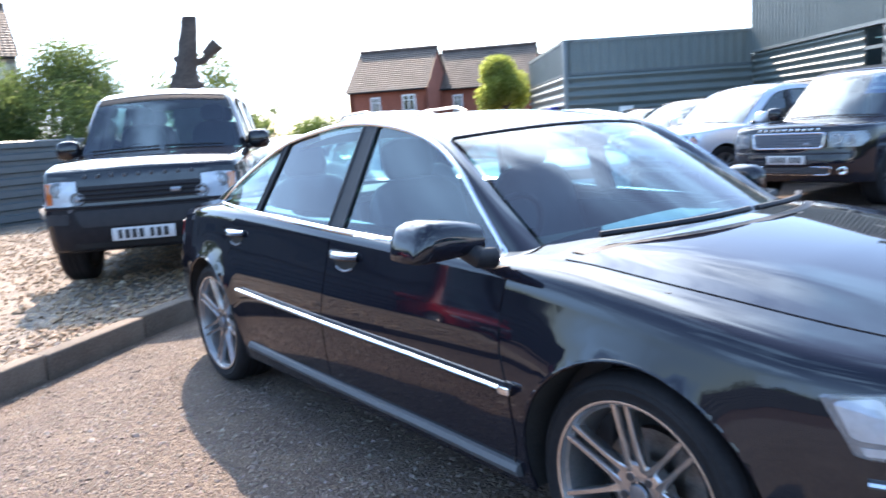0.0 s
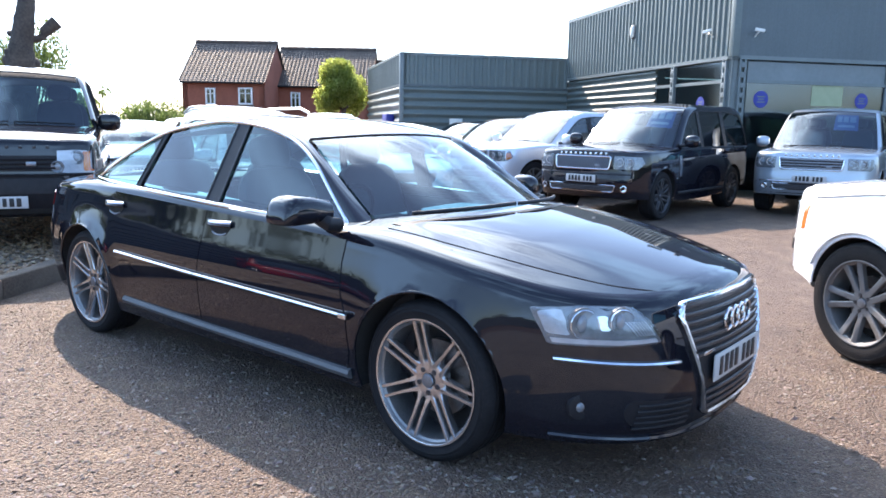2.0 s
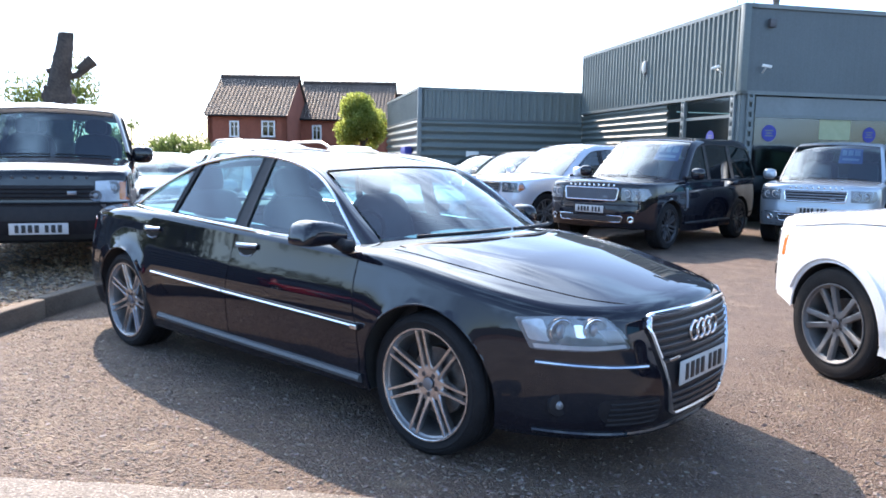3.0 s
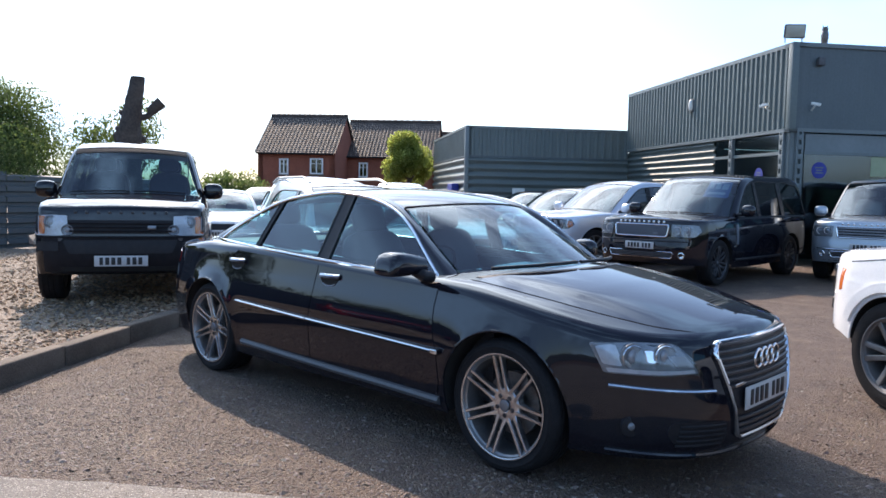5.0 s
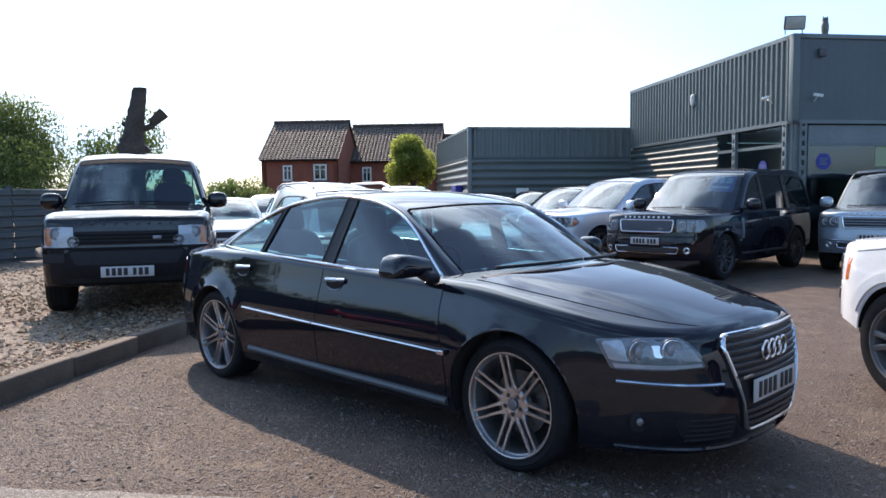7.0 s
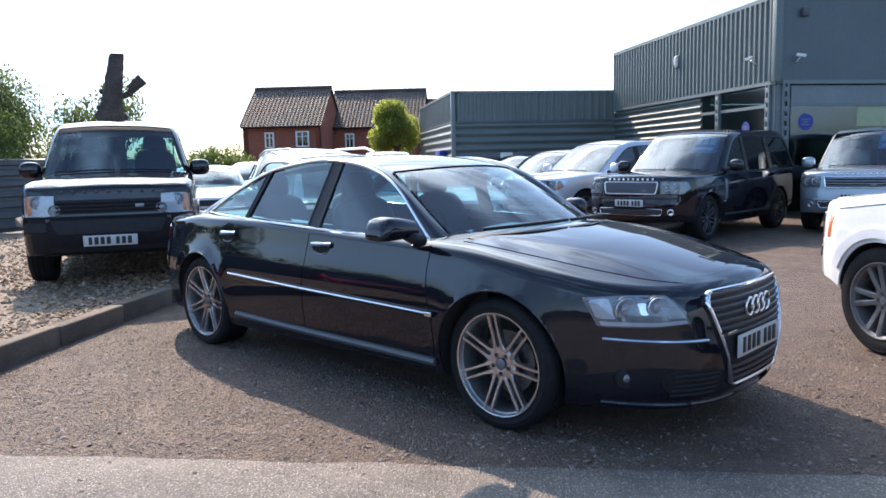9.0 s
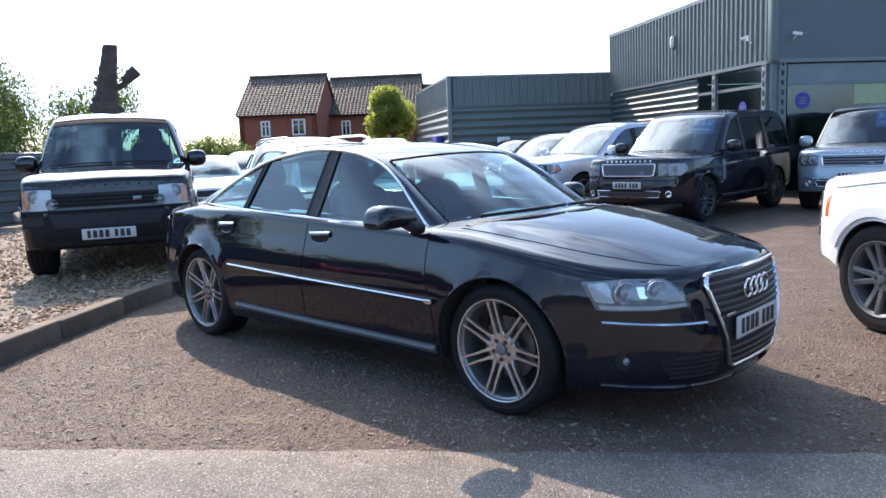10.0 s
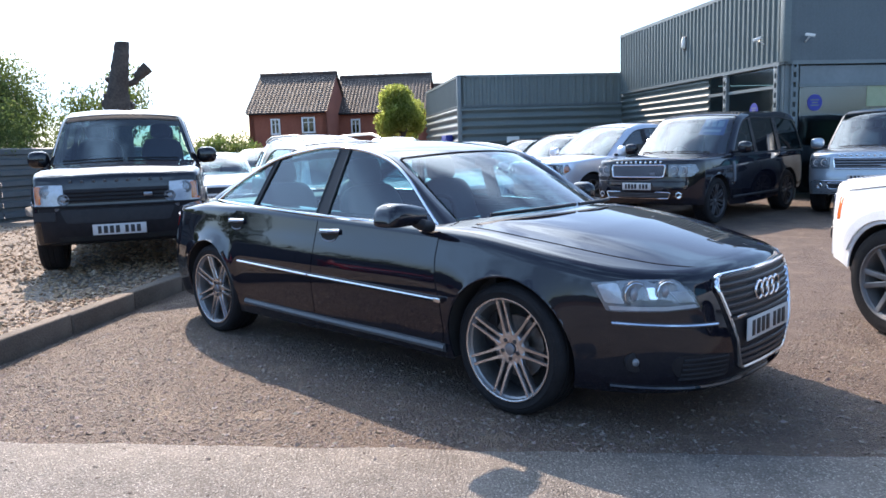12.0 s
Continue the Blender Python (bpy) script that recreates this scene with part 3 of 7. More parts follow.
def wheel_parts(style):
    """The meshes of one kind of wheel, outward +y, made once."""
    if style in WHEELS:
        return WHEELS[style]
    R, rim, width, pairs, splay, face = {
        "sport": (0.345, 0.268, 0.25, 7, 0.082, "alloy"),
        "offroad": (0.375, 0.262, 0.255, 5, 0.165, "alloy_painted"),
        "dark": (0.375, 0.270, 0.26, 7, 0.12, "alloy_dark"),
        "plain": (0.325, 0.225, 0.21, 5, 0.16, "alloy"),
    }[style]
    w = width / 2
    barrel = lathe([(rim - 0.012, -w * 0.8), (rim - 0.03, -w * 0.4), (rim - 0.03, w * 0.45), (rim - 0.020, w * 0.78), (rim - 0.006, w * 0.86), (rim + 0.004, w * 0.92), (rim + 0.003, w * 0.97), (rim - 0.003, w * 0.975),
                    (rim - 0.008, w * 0.93), (rim - 0.012, w * 0.80)], 64)
    spokes = bmesh.new()
    for i in range(pairs):
        a = 2 * math.pi * (i + 0.25) / pairs
        for q in (-1, 1):
            if style == "sport":
                straight_spoke(spokes, a, [(0.048, q * 0.026, 0.016), (0.078, q * 0.0235, 0.0125), (0.105, q * 0.0215, 0.0095), (0.16, q * 0.0205, 0.0082), (rim - 0.005, q * 0.0225, 0.0082)], w * 0.66, w * 0.90, 0.034)
            elif style == "offroad":
                straight_spoke(spokes, a, [(0.055, q * 0.018, 0.020), (0.10, q * 0.026, 0.0195), (0.18, q * 0.040, 0.0195), (rim - 0.008, q * 0.056, 0.022)], w * 0.68, w * 0.86, 0.032)
            else:
                spoke(spokes, (a + q * 0.31, a + q * splay), 0.066, rim - 0.012, 0.017, 0.022, w * 0.64, w * 0.86, 0.030)
    hub = lathe([(0.0, w * 0.55), (0.034, w * 0.55), (0.036, w * 0.66), (0.060, w * 0.68), (0.082, w * 0.66), (0.088, w * 0.60), (0.088, w * 0.3)], 42)
    add(spokes, hub)
    bmesh.ops.recalc_face_normals(spokes, faces=spokes.faces)
    lip = lathe([(rim - 0.007, w * 0.90), (rim - 0.006, w * 0.965), (rim - 0.001, w * 0.985), (rim + 0.0035, w * 0.98), (rim + 0.0045, w * 0.93)], 72)
    cap = lathe([(0.0, w * 0.76), (0.018, w * 0.76), (0.028, w * 0.745), (0.031, w * 0.70)], 32)
    bolts = []
    for i in range(5):
        a = 2 * math.pi * i / 5 + 0.3
        bolts.append(("wheel_bolt", rod((0.052 * math.cos(a), w * 0.60, 0.052 * math.sin(a)), (0.052 * math.cos(a), w * 0.70, 0.052 * math.sin(a)), 0.0125, 6), M["alloy_dark"]))
    disc = lathe([(0.05, w * 0.1), (0.165, w * 0.1), (0.165, w * -0.12), (0.05, w * -0.12)], 48)
    back = lathe([(0.0, -w * 0.3), (rim - 0.02, -w * 0.3)], 32)
    WHEELS[style] = (R, [("wheel", barrel, M["alloy_grey" if style == "sport" else face]), ("tyre", tyre_mesh(R, rim, width), M["tyre"]), ("spokes", spokes, M[face]), ("centre_cap", cap, M["satin"]), ("rim_lip", lip, M[face]), ("brake_disc", disc, M["disc"]), ("dust_shield", back, M["liner"])] + bolts)
    made = []
    for name, bm, mat in WHEELS[style][1]:
        me = bpy.data.meshes.new(name)
        bm.to_mesh(me)
        bm.free()
        me.materials.append(mat)
        me.shade_smooth()
        me.set_sharp_from_angle(angle=radians(35))
        made.append((name, me))
    WHEELS[style] = (R, made)
    return WHEELS[style]


def fit_wheel(car, style, x, y, side, steer=0, spin=0):
    R, meshes = wheel_parts(style)
    turn = pose(x, y, R, 0, 0, (0 if side > 0 else 180) + steer) @ pose(0, 0, 0, 0, spin, 0)
    first = None
    for name, me in meshes:
        o = new(name, me)
        if first is None:
            o.parent, o.matrix_basis, first = car, turn, o
        else:
            o.parent = first
    return first


class Car:
    """A car in its own frame: x ahead, y to its left, z up, from the ground under the middle of its front axle."""

    def __init__(self, name, m, label, body, plan, top, drop, bottom, side, front, rear, cab, base, arch, r=0.06, category="car", group="", crest=(0.6, 0, 0.0), flare=(0.0, 0.0)):
        self.root = thing(name, m, label, category, group)
        self.body, self.cab = body, cab
        topc, dropc, bot = curve1(*top), curve1(*drop), curve1(*bottom)
        self.bot = bot
        si, fi, ri = curve1(*side), curve1(*front), curve1(*rear)
        ymax = max(p[1] for p in plan)
        crease = lambda x, y: crest[2] * min(1, max(0, (x + 0.6) * 2)) * min(1, max(0, (0.72 - x) / 0.5)) / (1 + math.exp((abs(y) - (crest[0] + crest[1] * x)) / 0.022))
        self.height = lambda x, y: topc(x) - dropc(x) * (y / ymax) ** 2 + crease(x, y)

        def bulge(x, z):
            """How far the wings swell round the wheel arches."""
            out = 0.0
            for xw, amount in zip((0.0, -base), flare):
                d = math.hypot(x - xw, z - arch[0]) - arch[1]
                out += amount * math.exp(-(max(0.0, d) / 0.062) ** 2) * min(1.0, max(0.0, (z - 0.28) / 0.2))
            return out

        half = through_points(plan, 170)
        fine = through_points(plan, 400)[::-1]

        def flank(x, z):
            y = float(np.interp(x, fine[:, 0], fine[:, 1]))
            zt = self.height(x, y - r - si(1.0))
            k = (z - (zt - r)) / r
            return y + bulge(x, z) - si(z) - (r * (1 - math.sqrt(max(0, 1 - min(k, 1) ** 2))) if k > 0 else 0)

        edge_t = np.gradient(fine, axis=0)
        edge_t /= np.linalg.norm(edge_t, axis=1)[:, None]
        inward = np.stack([edge_t[:, 1], -edge_t[:, 0]], 1)

        def crown(x, y):
            """The height of the lid with its rounded rim."""
            i = int(np.argmin((fine[:, 0] - x) ** 2 + (fine[:, 1] - abs(y)) ** 2))
            n = inward[i]
            e = abs((x - fine[i, 0]) * n[0] + (abs(y) - fine[i, 1]) * n[1])
            z = self.height(x, y)
            inset = lambda q: n[1] ** 2 * si(q) + n[0] ** 2 * (fi(q) if x > -1 else ri(q)) + r * (1 - math.sqrt(max(0, 1 - min(1, max(0, (q - z + r) / r)) ** 2)))
            if e >= inset(z):
                return z
            lo, hi = z - r - 0.05, z
            for _ in range(22):
                m = (lo + hi) / 2
                lo, hi = (m, hi) if inset(m) < e else (lo, m)
            return lo

        self.crown = crown
        self.flank, self.straight = flank, (-base - 0.1, 0.15)
        t = np.gradient(half, axis=0)
        t /= np.linalg.norm(t, axis=1)[:, None]
        nor = np.stack([t[:, 1], -t[:, 0]], 1)
        L = 20
        lev = [1 - (1 - j / (L - 1)) ** 1.35 for j in range(L)]
        rows = []
        for (px, py), (nx, ny) in zip(half, nor):
            zb = bot(px)
            ring = []
            zt = topc(px) - 0.05
            for _ in range(6):
                dt = r + ny * ny * si(zt) + nx * nx * (fi(zt) if nx > 0 else ri(zt))
                zt = self.height(px - nx * dt, max(0, py - ny * dt))
            for q in lev:
                z = zb + (zt - zb) * q
                d = ny * ny * (si(z) - bulge(px, z)) + (nx * nx) * (fi(z) if nx > 0 else ri(z))
                k = (z - (zt - r)) / r
                if k > 0:
                    d += r * (1 - math.sqrt(max(0, 1 - min(k, 1) ** 2)))
                ring.append((px - nx * d, max(0.0, py - ny * d), z))
            rows.append(ring)
        rows[0] = [(x, 0, z) for x, y, z in rows[0]]
        rows[-1] = [(x, 0, z) for x, y, z in rows[-1]]
        N = len(rows)
        allrows = rows + [[(x, -y, z) for x, y, z in ring] for ring in reversed(rows[1:-1])]
        K = len(allrows)
        verts = [p for ring in allrows for p in ring]
        wall = [(i * L + j, ((i + 1) % K) * L + j, ((i + 1) % K) * L + j + 1, i * L + j + 1) for i in range(K) for j in range(L - 1)]
        # the top, line by line across from one side to the other
        C = 20
        lines = []
        for i in range(1, N - 1):
            x, y, z = rows[i][-1]
            line = [i * L + L - 1]
            for c in range(1, C):
                yy = y * (1 - 2 * c / C)
                verts.append((x, yy, self.height(x, yy)))
                line.append(len(verts) - 1)
            line.append((K - i) * L + L - 1)
            lines.append(line)
        lid, shelf = [], []
        for a, b in zip(lines, lines[1:]):
            x = verts[a[0]][0]
            for c in range(C):
                f = (a[c], a[c + 1], b[c + 1], b[c])
                (shelf if cab[1] < x < cab[0] else lid).append((f, c))
        for ends in (lines[0], lines[-1]):
            tip = 0 * L + L - 1 if ends is lines[0] else (N - 1) * L + L - 1
            lid += [((ends[c], ends[c + 1], tip), c) for c in range(C)]
        self.tree = BVHTree.FromPolygons(verts, wall + [f for f, c in lid + shelf])
        keep = wall + [f for f, c in lid] + [f for f, c in shelf if c in (0, C - 1)]
        bm = mesh_of(verts, keep)
        zc, Ra = arch
        for xw in (0.0, -base):
            bad = []
            dist = lambda v: math.hypot(v.co.x - xw, v.co.z - zc)
            near = [v for v in bm.verts if abs(v.co.y) > 0.55 and dist(v) < Ra + 0.1]
            inside = {v for v in near if dist(v) < Ra}
            dead = {f for v in inside for f in v.link_faces if all(w in inside for w in f.verts)}
            bmesh.ops.delete(bm, geom=list(dead), context="FACES")
            for v in [v for v in inside if v.is_valid and v.link_faces]:
                d = max(1e-4, dist(v))
                v.co.x, v.co.z = xw + (v.co.x - xw) * Ra / d, zc + (v.co.z - zc) * Ra / d
                if v.co.z < zc - Ra * 0.7:
                    v.co.z = zc - Ra * 0.7
        bmesh.ops.delete(bm, geom=[v for v in bm.verts if not v.link_faces], context="VERTS")
        bmesh.ops.recalc_face_normals(bm, faces=bm.faces)
        self.shell = part("body", bm, body, self.root, smooth=50)
        self.arches(base, zc, Ra)

    def arches(self, base, zc, Ra):
        for xw in (0.0, -base):
            for s in (1, -1):
                lip, liner = [], []
                for k in range(33):
                    a = math.pi * (-0.17 + 1.34 * k / 32)
                    x, z = xw + Ra * math.cos(a), zc + Ra * math.sin(a)
                    if z < self.bot(x) + 0.012:
                        continue
                    y = self.side(x, max(z, 0.24), s).y
                    lip.append((x, y - s * 0.004, z))
                    liner.append([(x, y - s * 0.006, z), (x, y - s * 0.05, z), (x, s * 0.5, z)])
                part("arch_lip", tube(lip, 0.007, 8), self.body, self.root)
                part("arch_liner", sheet(liner), M["liner"], self.root)

    def cast(self, origin, way):
        hit, nor, _, _ = self.tree.ray_cast(Vector(origin), Vector(way))
        return hit

    def side(self, x, z, s, lift=0.0):
        if self.straight[0] < x < self.straight[1]:
            return Vector((x, s * (self.flank(x, z) + lift), z))
        h = self.cast((x, s * 3, z), (0, -s, 0)) or Vector((x, s * 0.9, z))
        return h + Vector((0, s * lift, 0))

    def front(self, y, z, lift=0.0):
        h = self.cast((3, y, z), (-1, 0, 0)) or Vector((0.5, y, z))
        return h + Vector((lift, 0, 0))

    def tail(self, y, z, lift=0.0):
        h = self.cast((-8, y, z), (1, 0, 0)) or Vector((-4, y, z))
        return h - Vector((lift, 0, 0))

    def over(self, x, y, lift=0.0):
        return Vector((x, y, self.crown(x, y) + lift))

    def on_side(self, name, outline, s, material, lift=0.003, thick=0.008, step=0.06, parent=None, label=""):
        return part(name, laid(outline, lambda a, b, d: self.side(a, b, s, lift + d), step, thick), material, parent or self.root, label)

    def on_front(self, name, outline, material, lift=0.003, thick=0.012, step=0.05, parent=None, label=""):
        return part(name, laid(outline, lambda a, b, d: self.front(a, b, lift + d), step, thick), material, parent or self.root, label)

    def on_top(self, name, outline, material, lift=0.003, thick=0.01, step=0.07, parent=None, label=""):
        return part(name, laid(outline, lambda a, b, d: self.over(a, b, lift + d), step, thick), material, parent or self.root, label)

    def front_line(self, pts, r, lift=0.0, flat=1.0, closed=False):
        return tube([self.front(y, z, lift) for y, z in pts], r, 8, closed, flat)

    def side_line(self, pts, r, s, lift=0.0, flat=1.0, closed=False):
        return tube([self.side(x, z, s, lift) for x, z in pts], r, 8, closed, flat)

    def greenhouse(self, rail, marks, crown, bow, dlo, yside, posts, chrome=None, glass_=None, roof=None, rear_tint=None, post_mat=None, tint_from=1):
        """rail: the edge of windscreen, roof and rear window on the left side. marks: the numbers of its knots at which the roof begins and ends.
        dlo: the outline of the side windows in (x, z) from the front foot over the top to the rear foot. posts: pairs of feet and heads between panes."""
        glass_ = glass_ or M["glass"]
        n = 72
        pts = through_points(rail, n)
        a, b = (int(np.argmin(np.linalg.norm(pts - np.array(rail[k]), axis=1))) for k in marks)
        Q = 16

        def ring(i, shrink=1.0, lift=0.0):
            x, y, z = pts[i]
            u = i / (n - 1)
            out = []
            for c in range(Q + 1):
                q = (2 * c / Q - 1) * shrink
                k = 1 - q * q
                out.append((x + bow(u) * k, -y * q, z + crown(u) * k + lift))
            return out

        part("windscreen", sheet([ring(i, 0.985) for i in range(0, a + 1)]), glass_, self.root)
        part("roof", sheet([ring(i) for i in range(a, b + 1)]), roof or self.body, self.root)
        part("headliner", sheet([ring(i, 0.97, -0.035) for i in range(a + 1, b)]), M["grey_plastic"], self.root)
        part("rear_window", sheet([ring(i, 0.98) for i in range(b, n)]), glass_, self.root)
        part("windscreen_seal", tube(ring(a, 0.985, 0.001), 0.007, 6), M["plastic"], self.root)

        def screen(u, q, lift=0.0):
            """A place on the windscreen: u from its foot to its head, q from the car's left (-1) to its right."""
            k = u * a
            i = min(a - 1, int(k))
            lo_, hi_ = pts[i], pts[i + 1]
            x, y, z = lo_ + (hi_ - lo_) * (k - i)
            w = k / (n - 1)
            return Vector((x + bow(w) * (1 - q * q) + lift, -y * q, z + crown(w) * (1 - q * q) + lift * 0.5))

        self.screen = screen
        top = through_points(dlo, n)
        outline = [tuple(p) for p in top]
        for s in (1, -1):
            rows = []
            for i in range(n):
                x, z = top[i]
                A = Vector((x, s * yside(x, z), z))
                B = Vector((pts[i][0], s * pts[i][1], pts[i][2]))
                bulge = 0.012
                rows.append([A + (B - A) * t + Vector((0, s * bulge, bulge)) * math.sin(math.pi * t) for t in (0, 0.2, 0.4, 0.6, 0.8, 1)])
            bm = sheet(rows)
            bmesh.ops.recalc_face_normals(bm, faces=bm.faces)
            part("pillar_and_rail", bm, self.body, self.root, smooth=60)
            lay = lambda p, q, d: Vector((p, s * (yside(p, q) - 0.006 + d), q))
            panes = []
            rest = outline
            for (f0, h0), (f1, h1) in posts:
                panes.append(clip(rest, h0, f0))
                rest = clip(rest, f1, h1)
                strip = clip(clip(outline, f0, h0), h1, f1)
                part("door_post", laid(strip, lambda p, q, d: Vector((p, s * (yside(p, q) + 0.002 + d), q)), 0.1, 0.03), post_mat or M["gloss_black"], self.root)
                for f_, h_ in ((f0, h0), (f1, h1)):
                    top_z = max(q for p_, q in strip) - 0.012
                    line = [(f_[0] + (h_[0] - f_[0]) * (z_ - f_[1]) / (h_[1] - f_[1]), z_) for z_ in np.linspace(min(q for p_, q in strip) + 0.01, top_z, 6)]
                    part("window_seal", tube([Vector((p_, s * (yside(p_, q) + 0.002), q)) for p_, q in line], 0.006, 6), M["ink"], self.root)
            panes.append(rest)
            for k, p in enumerate(panes):
                if len(p) > 2:
                    part("side_window", laid(p, lay, 0.12, 0.004), rear_tint if rear_tint and k >= tint_from else glass_, self.root)
            proud = 0.010 if chrome else 0.003
            loop = [Vector((x, s * (yside(x, z) + proud * 0.4), z)) for x, z in top]
            foot = [loop[-1] + (loop[0] - loop[-1]) * t for t in np.linspace(0, 1, 24)[1:-1]]
            foot = [Vector((p.x, s * (yside(p.x, p.z) + proud), p.z)) for p in foot]
            part("window_trim", tube(loop + foot, 0.0105 if chrome else 0.0085, 8, True, 0.9, (0, 1, 0)), chrome or M["plastic"], self.root)
        return pts

    def cabin(self, x0, x1, w, floor, belt, seats, seat_h=1.0, wheel_side=-1, dash=None, tall=0.0):
        """Dark tub, dashboard, steering wheel and seats."""
        tub = rbox((x0 - x1, 2 * w, belt - floor), 0.04, ((x0 + x1) / 2, 0, (belt + floor) / 2))
        bmesh.ops.delete(tub, geom=[f for f in tub.faces if f.normal.z > 0.5], context="FACES")
        part("cabin_tub", tub, M["plastic"], self.root)
        dx = dash if dash is not None else x0 - 0.35
        P = []
        for x, z in ((x0 + 0.2, belt - 0.03), (dx, belt + 0.015), (dx - 0.15, belt + 0.02), (dx - 0.26, belt - 0.04), (dx - 0.30, belt - 0.2), (dx - 0.22, belt - 0.4)):
            P.append([(x + 0.06 * (1 - (2 * c / 10 - 1) ** 2), w * (1 - 2 * c / 10), z) for c in range(11)])
        part("dashboard", sheet(P), M["plastic"], self.root)
        ring = [(0, 0.185 * math.cos(a), 0.185 * math.sin(a)) for a in np.linspace(0, 2 * math.pi, 28, endpoint=False)]
        bm = tube(ring, 0.014, 8, True, up=(1, 0, 0))
        add(bm, rbox((0.03, 0.16, 0.10), 0.02))
        add(bm, rbox((0.02, 0.34, 0.035), 0.01))
        bm.transform(pose(dx - 0.42, wheel_side * 0.37, belt - 0.02, 0, 22, 0))
        part("steering_wheel", bm, M["plastic"], self.root)
        for sx, ys in seats:
            for y in ys:
                wide = 0.52
                back = blob((0.16, wide, 0.66 + tall), 0.5, 20, 12)
                back.transform(pose(sx - 0.22, y, floor + 0.53 + tall, 0, -18, 0))
                seat = part("seat_back", back, M["seat"], self.root)
                part("seat_cushion", blob((0.56, wide, 0.2), 0.5, 20, 10, (sx + 0.05, y, floor + 0.26 + tall)), M["seat"], seat)
                head = blob((0.10, 0.27, 0.20), 0.6, 18, 10)
                head.transform(pose(sx - 0.34, y, floor + 0.93 + tall * 1.6, 0, -12, 0))
                part("headrest", head, M["seat"], seat)

    def mirror(self, x, y, z, size, cap, s, foot=None):
        bm = blob(size, 0.72, 26, 14)
        for v in bm.verts:
            if v.co.x < -size[0] * 0.2:
                v.co.x = -size[0] * 0.2 - (-size[0] * 0.2 - v.co.x) * 0.25
        bm.transform(pose(x, s * y, z, 0, 0, -s * 8))
        house = part("door_mirror", bm, cap, self.root)
        f = foot or (x + 0.03, y - size[1] * 0.5 - 0.06, z - size[2] * 0.5)
        part("mirror_arm", tube([(x, s * (y - size[1] * 0.2), z - size[2] * 0.3), (f[0], s * (f[1] + 0.03), f[2]), (f[0], s * (f[1] - 0.03), f[2] - 0.01)], 0.026, 10), M["plastic"], house)
        face = filled(rounded([(-size[1] * 0.4, -size[2] * 0.38), (size[1] * 0.4, -size[2] * 0.38), (size[1] * 0.4, size[2] * 0.38), (-size[1] * 0.4, size[2] * 0.38)], 0.03), 0.2)
        face.transform(pose(x, s * y, z, 0, 0, -s * 8) @ Matrix(((0, 0, -1, -size[0] * 0.32), (1, 0, 0, 0), (0, 1, 0, 0), (0, 0, 0, 1))))
        part("mirror_glass", face, M["chrome"], house)

    def wing_mirror(self, x, y_out, y_in, z0, high, deep, cap, s, foot):
        """A mirror housing with a flat underside, rounded outer end and a taper towards the door."""
        P = []
        for t in (0.0, 0.02, 0.06, 0.13, 0.25, 0.4, 0.55, 0.7, 0.85, 0.95, 1.0):
            f = math.sqrt(max(0.03, 1 - (1 - t / 0.25) ** 2)) if t < 0.25 else 1 - 0.26 * ((t - 0.25) / 0.75) ** 1.8
            ring = []
            for k in range(20):
                a = 2 * math.pi * k / 20
                cx, cz = (math.copysign(abs(v) ** 0.62, v) for v in (math.cos(a), math.sin(a)))
                lean = 0.10 * max(0, cx) * max(0, cz)
                ring.append((x + deep * (0.55 + 0.45 * f) * 0.5 * cx * (1 - lean), s * (y_out + (y_in - y_out) * t), z0 + high * 0.5 - high * 0.5 * (1 - f) * 0.75 + high * 0.5 * f * cz * (1 if cz > 0 else 0.96)))
            P.append(ring)
        bm = sheet(P, wrap=True)
        bm.verts.ensure_lookup_table()
        bm.faces.new(bm.verts[:20])
        bm.faces.new(list(reversed(bm.verts[-20:])))
        bmesh.ops.recalc_face_normals(bm, faces=bm.faces)
        house = part("door_mirror", bm, cap, self.root)
        part("mirror_arm", tube([(x + 0.01, s * (y_in + 0.05), z0 + 0.04), (foot[0] + 0.02, s * (foot[1] + 0.03), foot[2] + 0.01), (foot[0] + 0.01, s * (foot[1] - 0.03), foot[2])], 0.034, 10), M["plastic"], house)
        face = rbox((0.006, (y_out - y_in) * 0.6, high * 0.62), 0.003, (x - deep * 0.49, s * (y_out * 0.46 + y_in * 0.54), z0 + high * 0.46))
        part("mirror_glass", face, M["chrome"], house)

    def plate(self, z, x=None, tilt=0, marks=(4, 3)):
        """The registration plate, its characters as plain bars."""
        x = x if x is not None else self.front(0, z).x + 0.012
        p = part("number_plate", rbox((0.008, 0.52, 0.111), 0.003, (x, 0, z)), M["plate"], self.root, "white number plate with black characters")
        u = 0.0
        total = sum(marks) * 0.058 + 0.03
        for g, count in enumerate(marks):
            for i in range(count):
                y = u + 0.025 - total / 2
                part("character_bar", rbox((0.004, 0.040 if i else 0.034, 0.077), 0.001, (x + 0.005, y, z)), M["ink"], p)
                u += 0.058
            u += 0.03
        return p

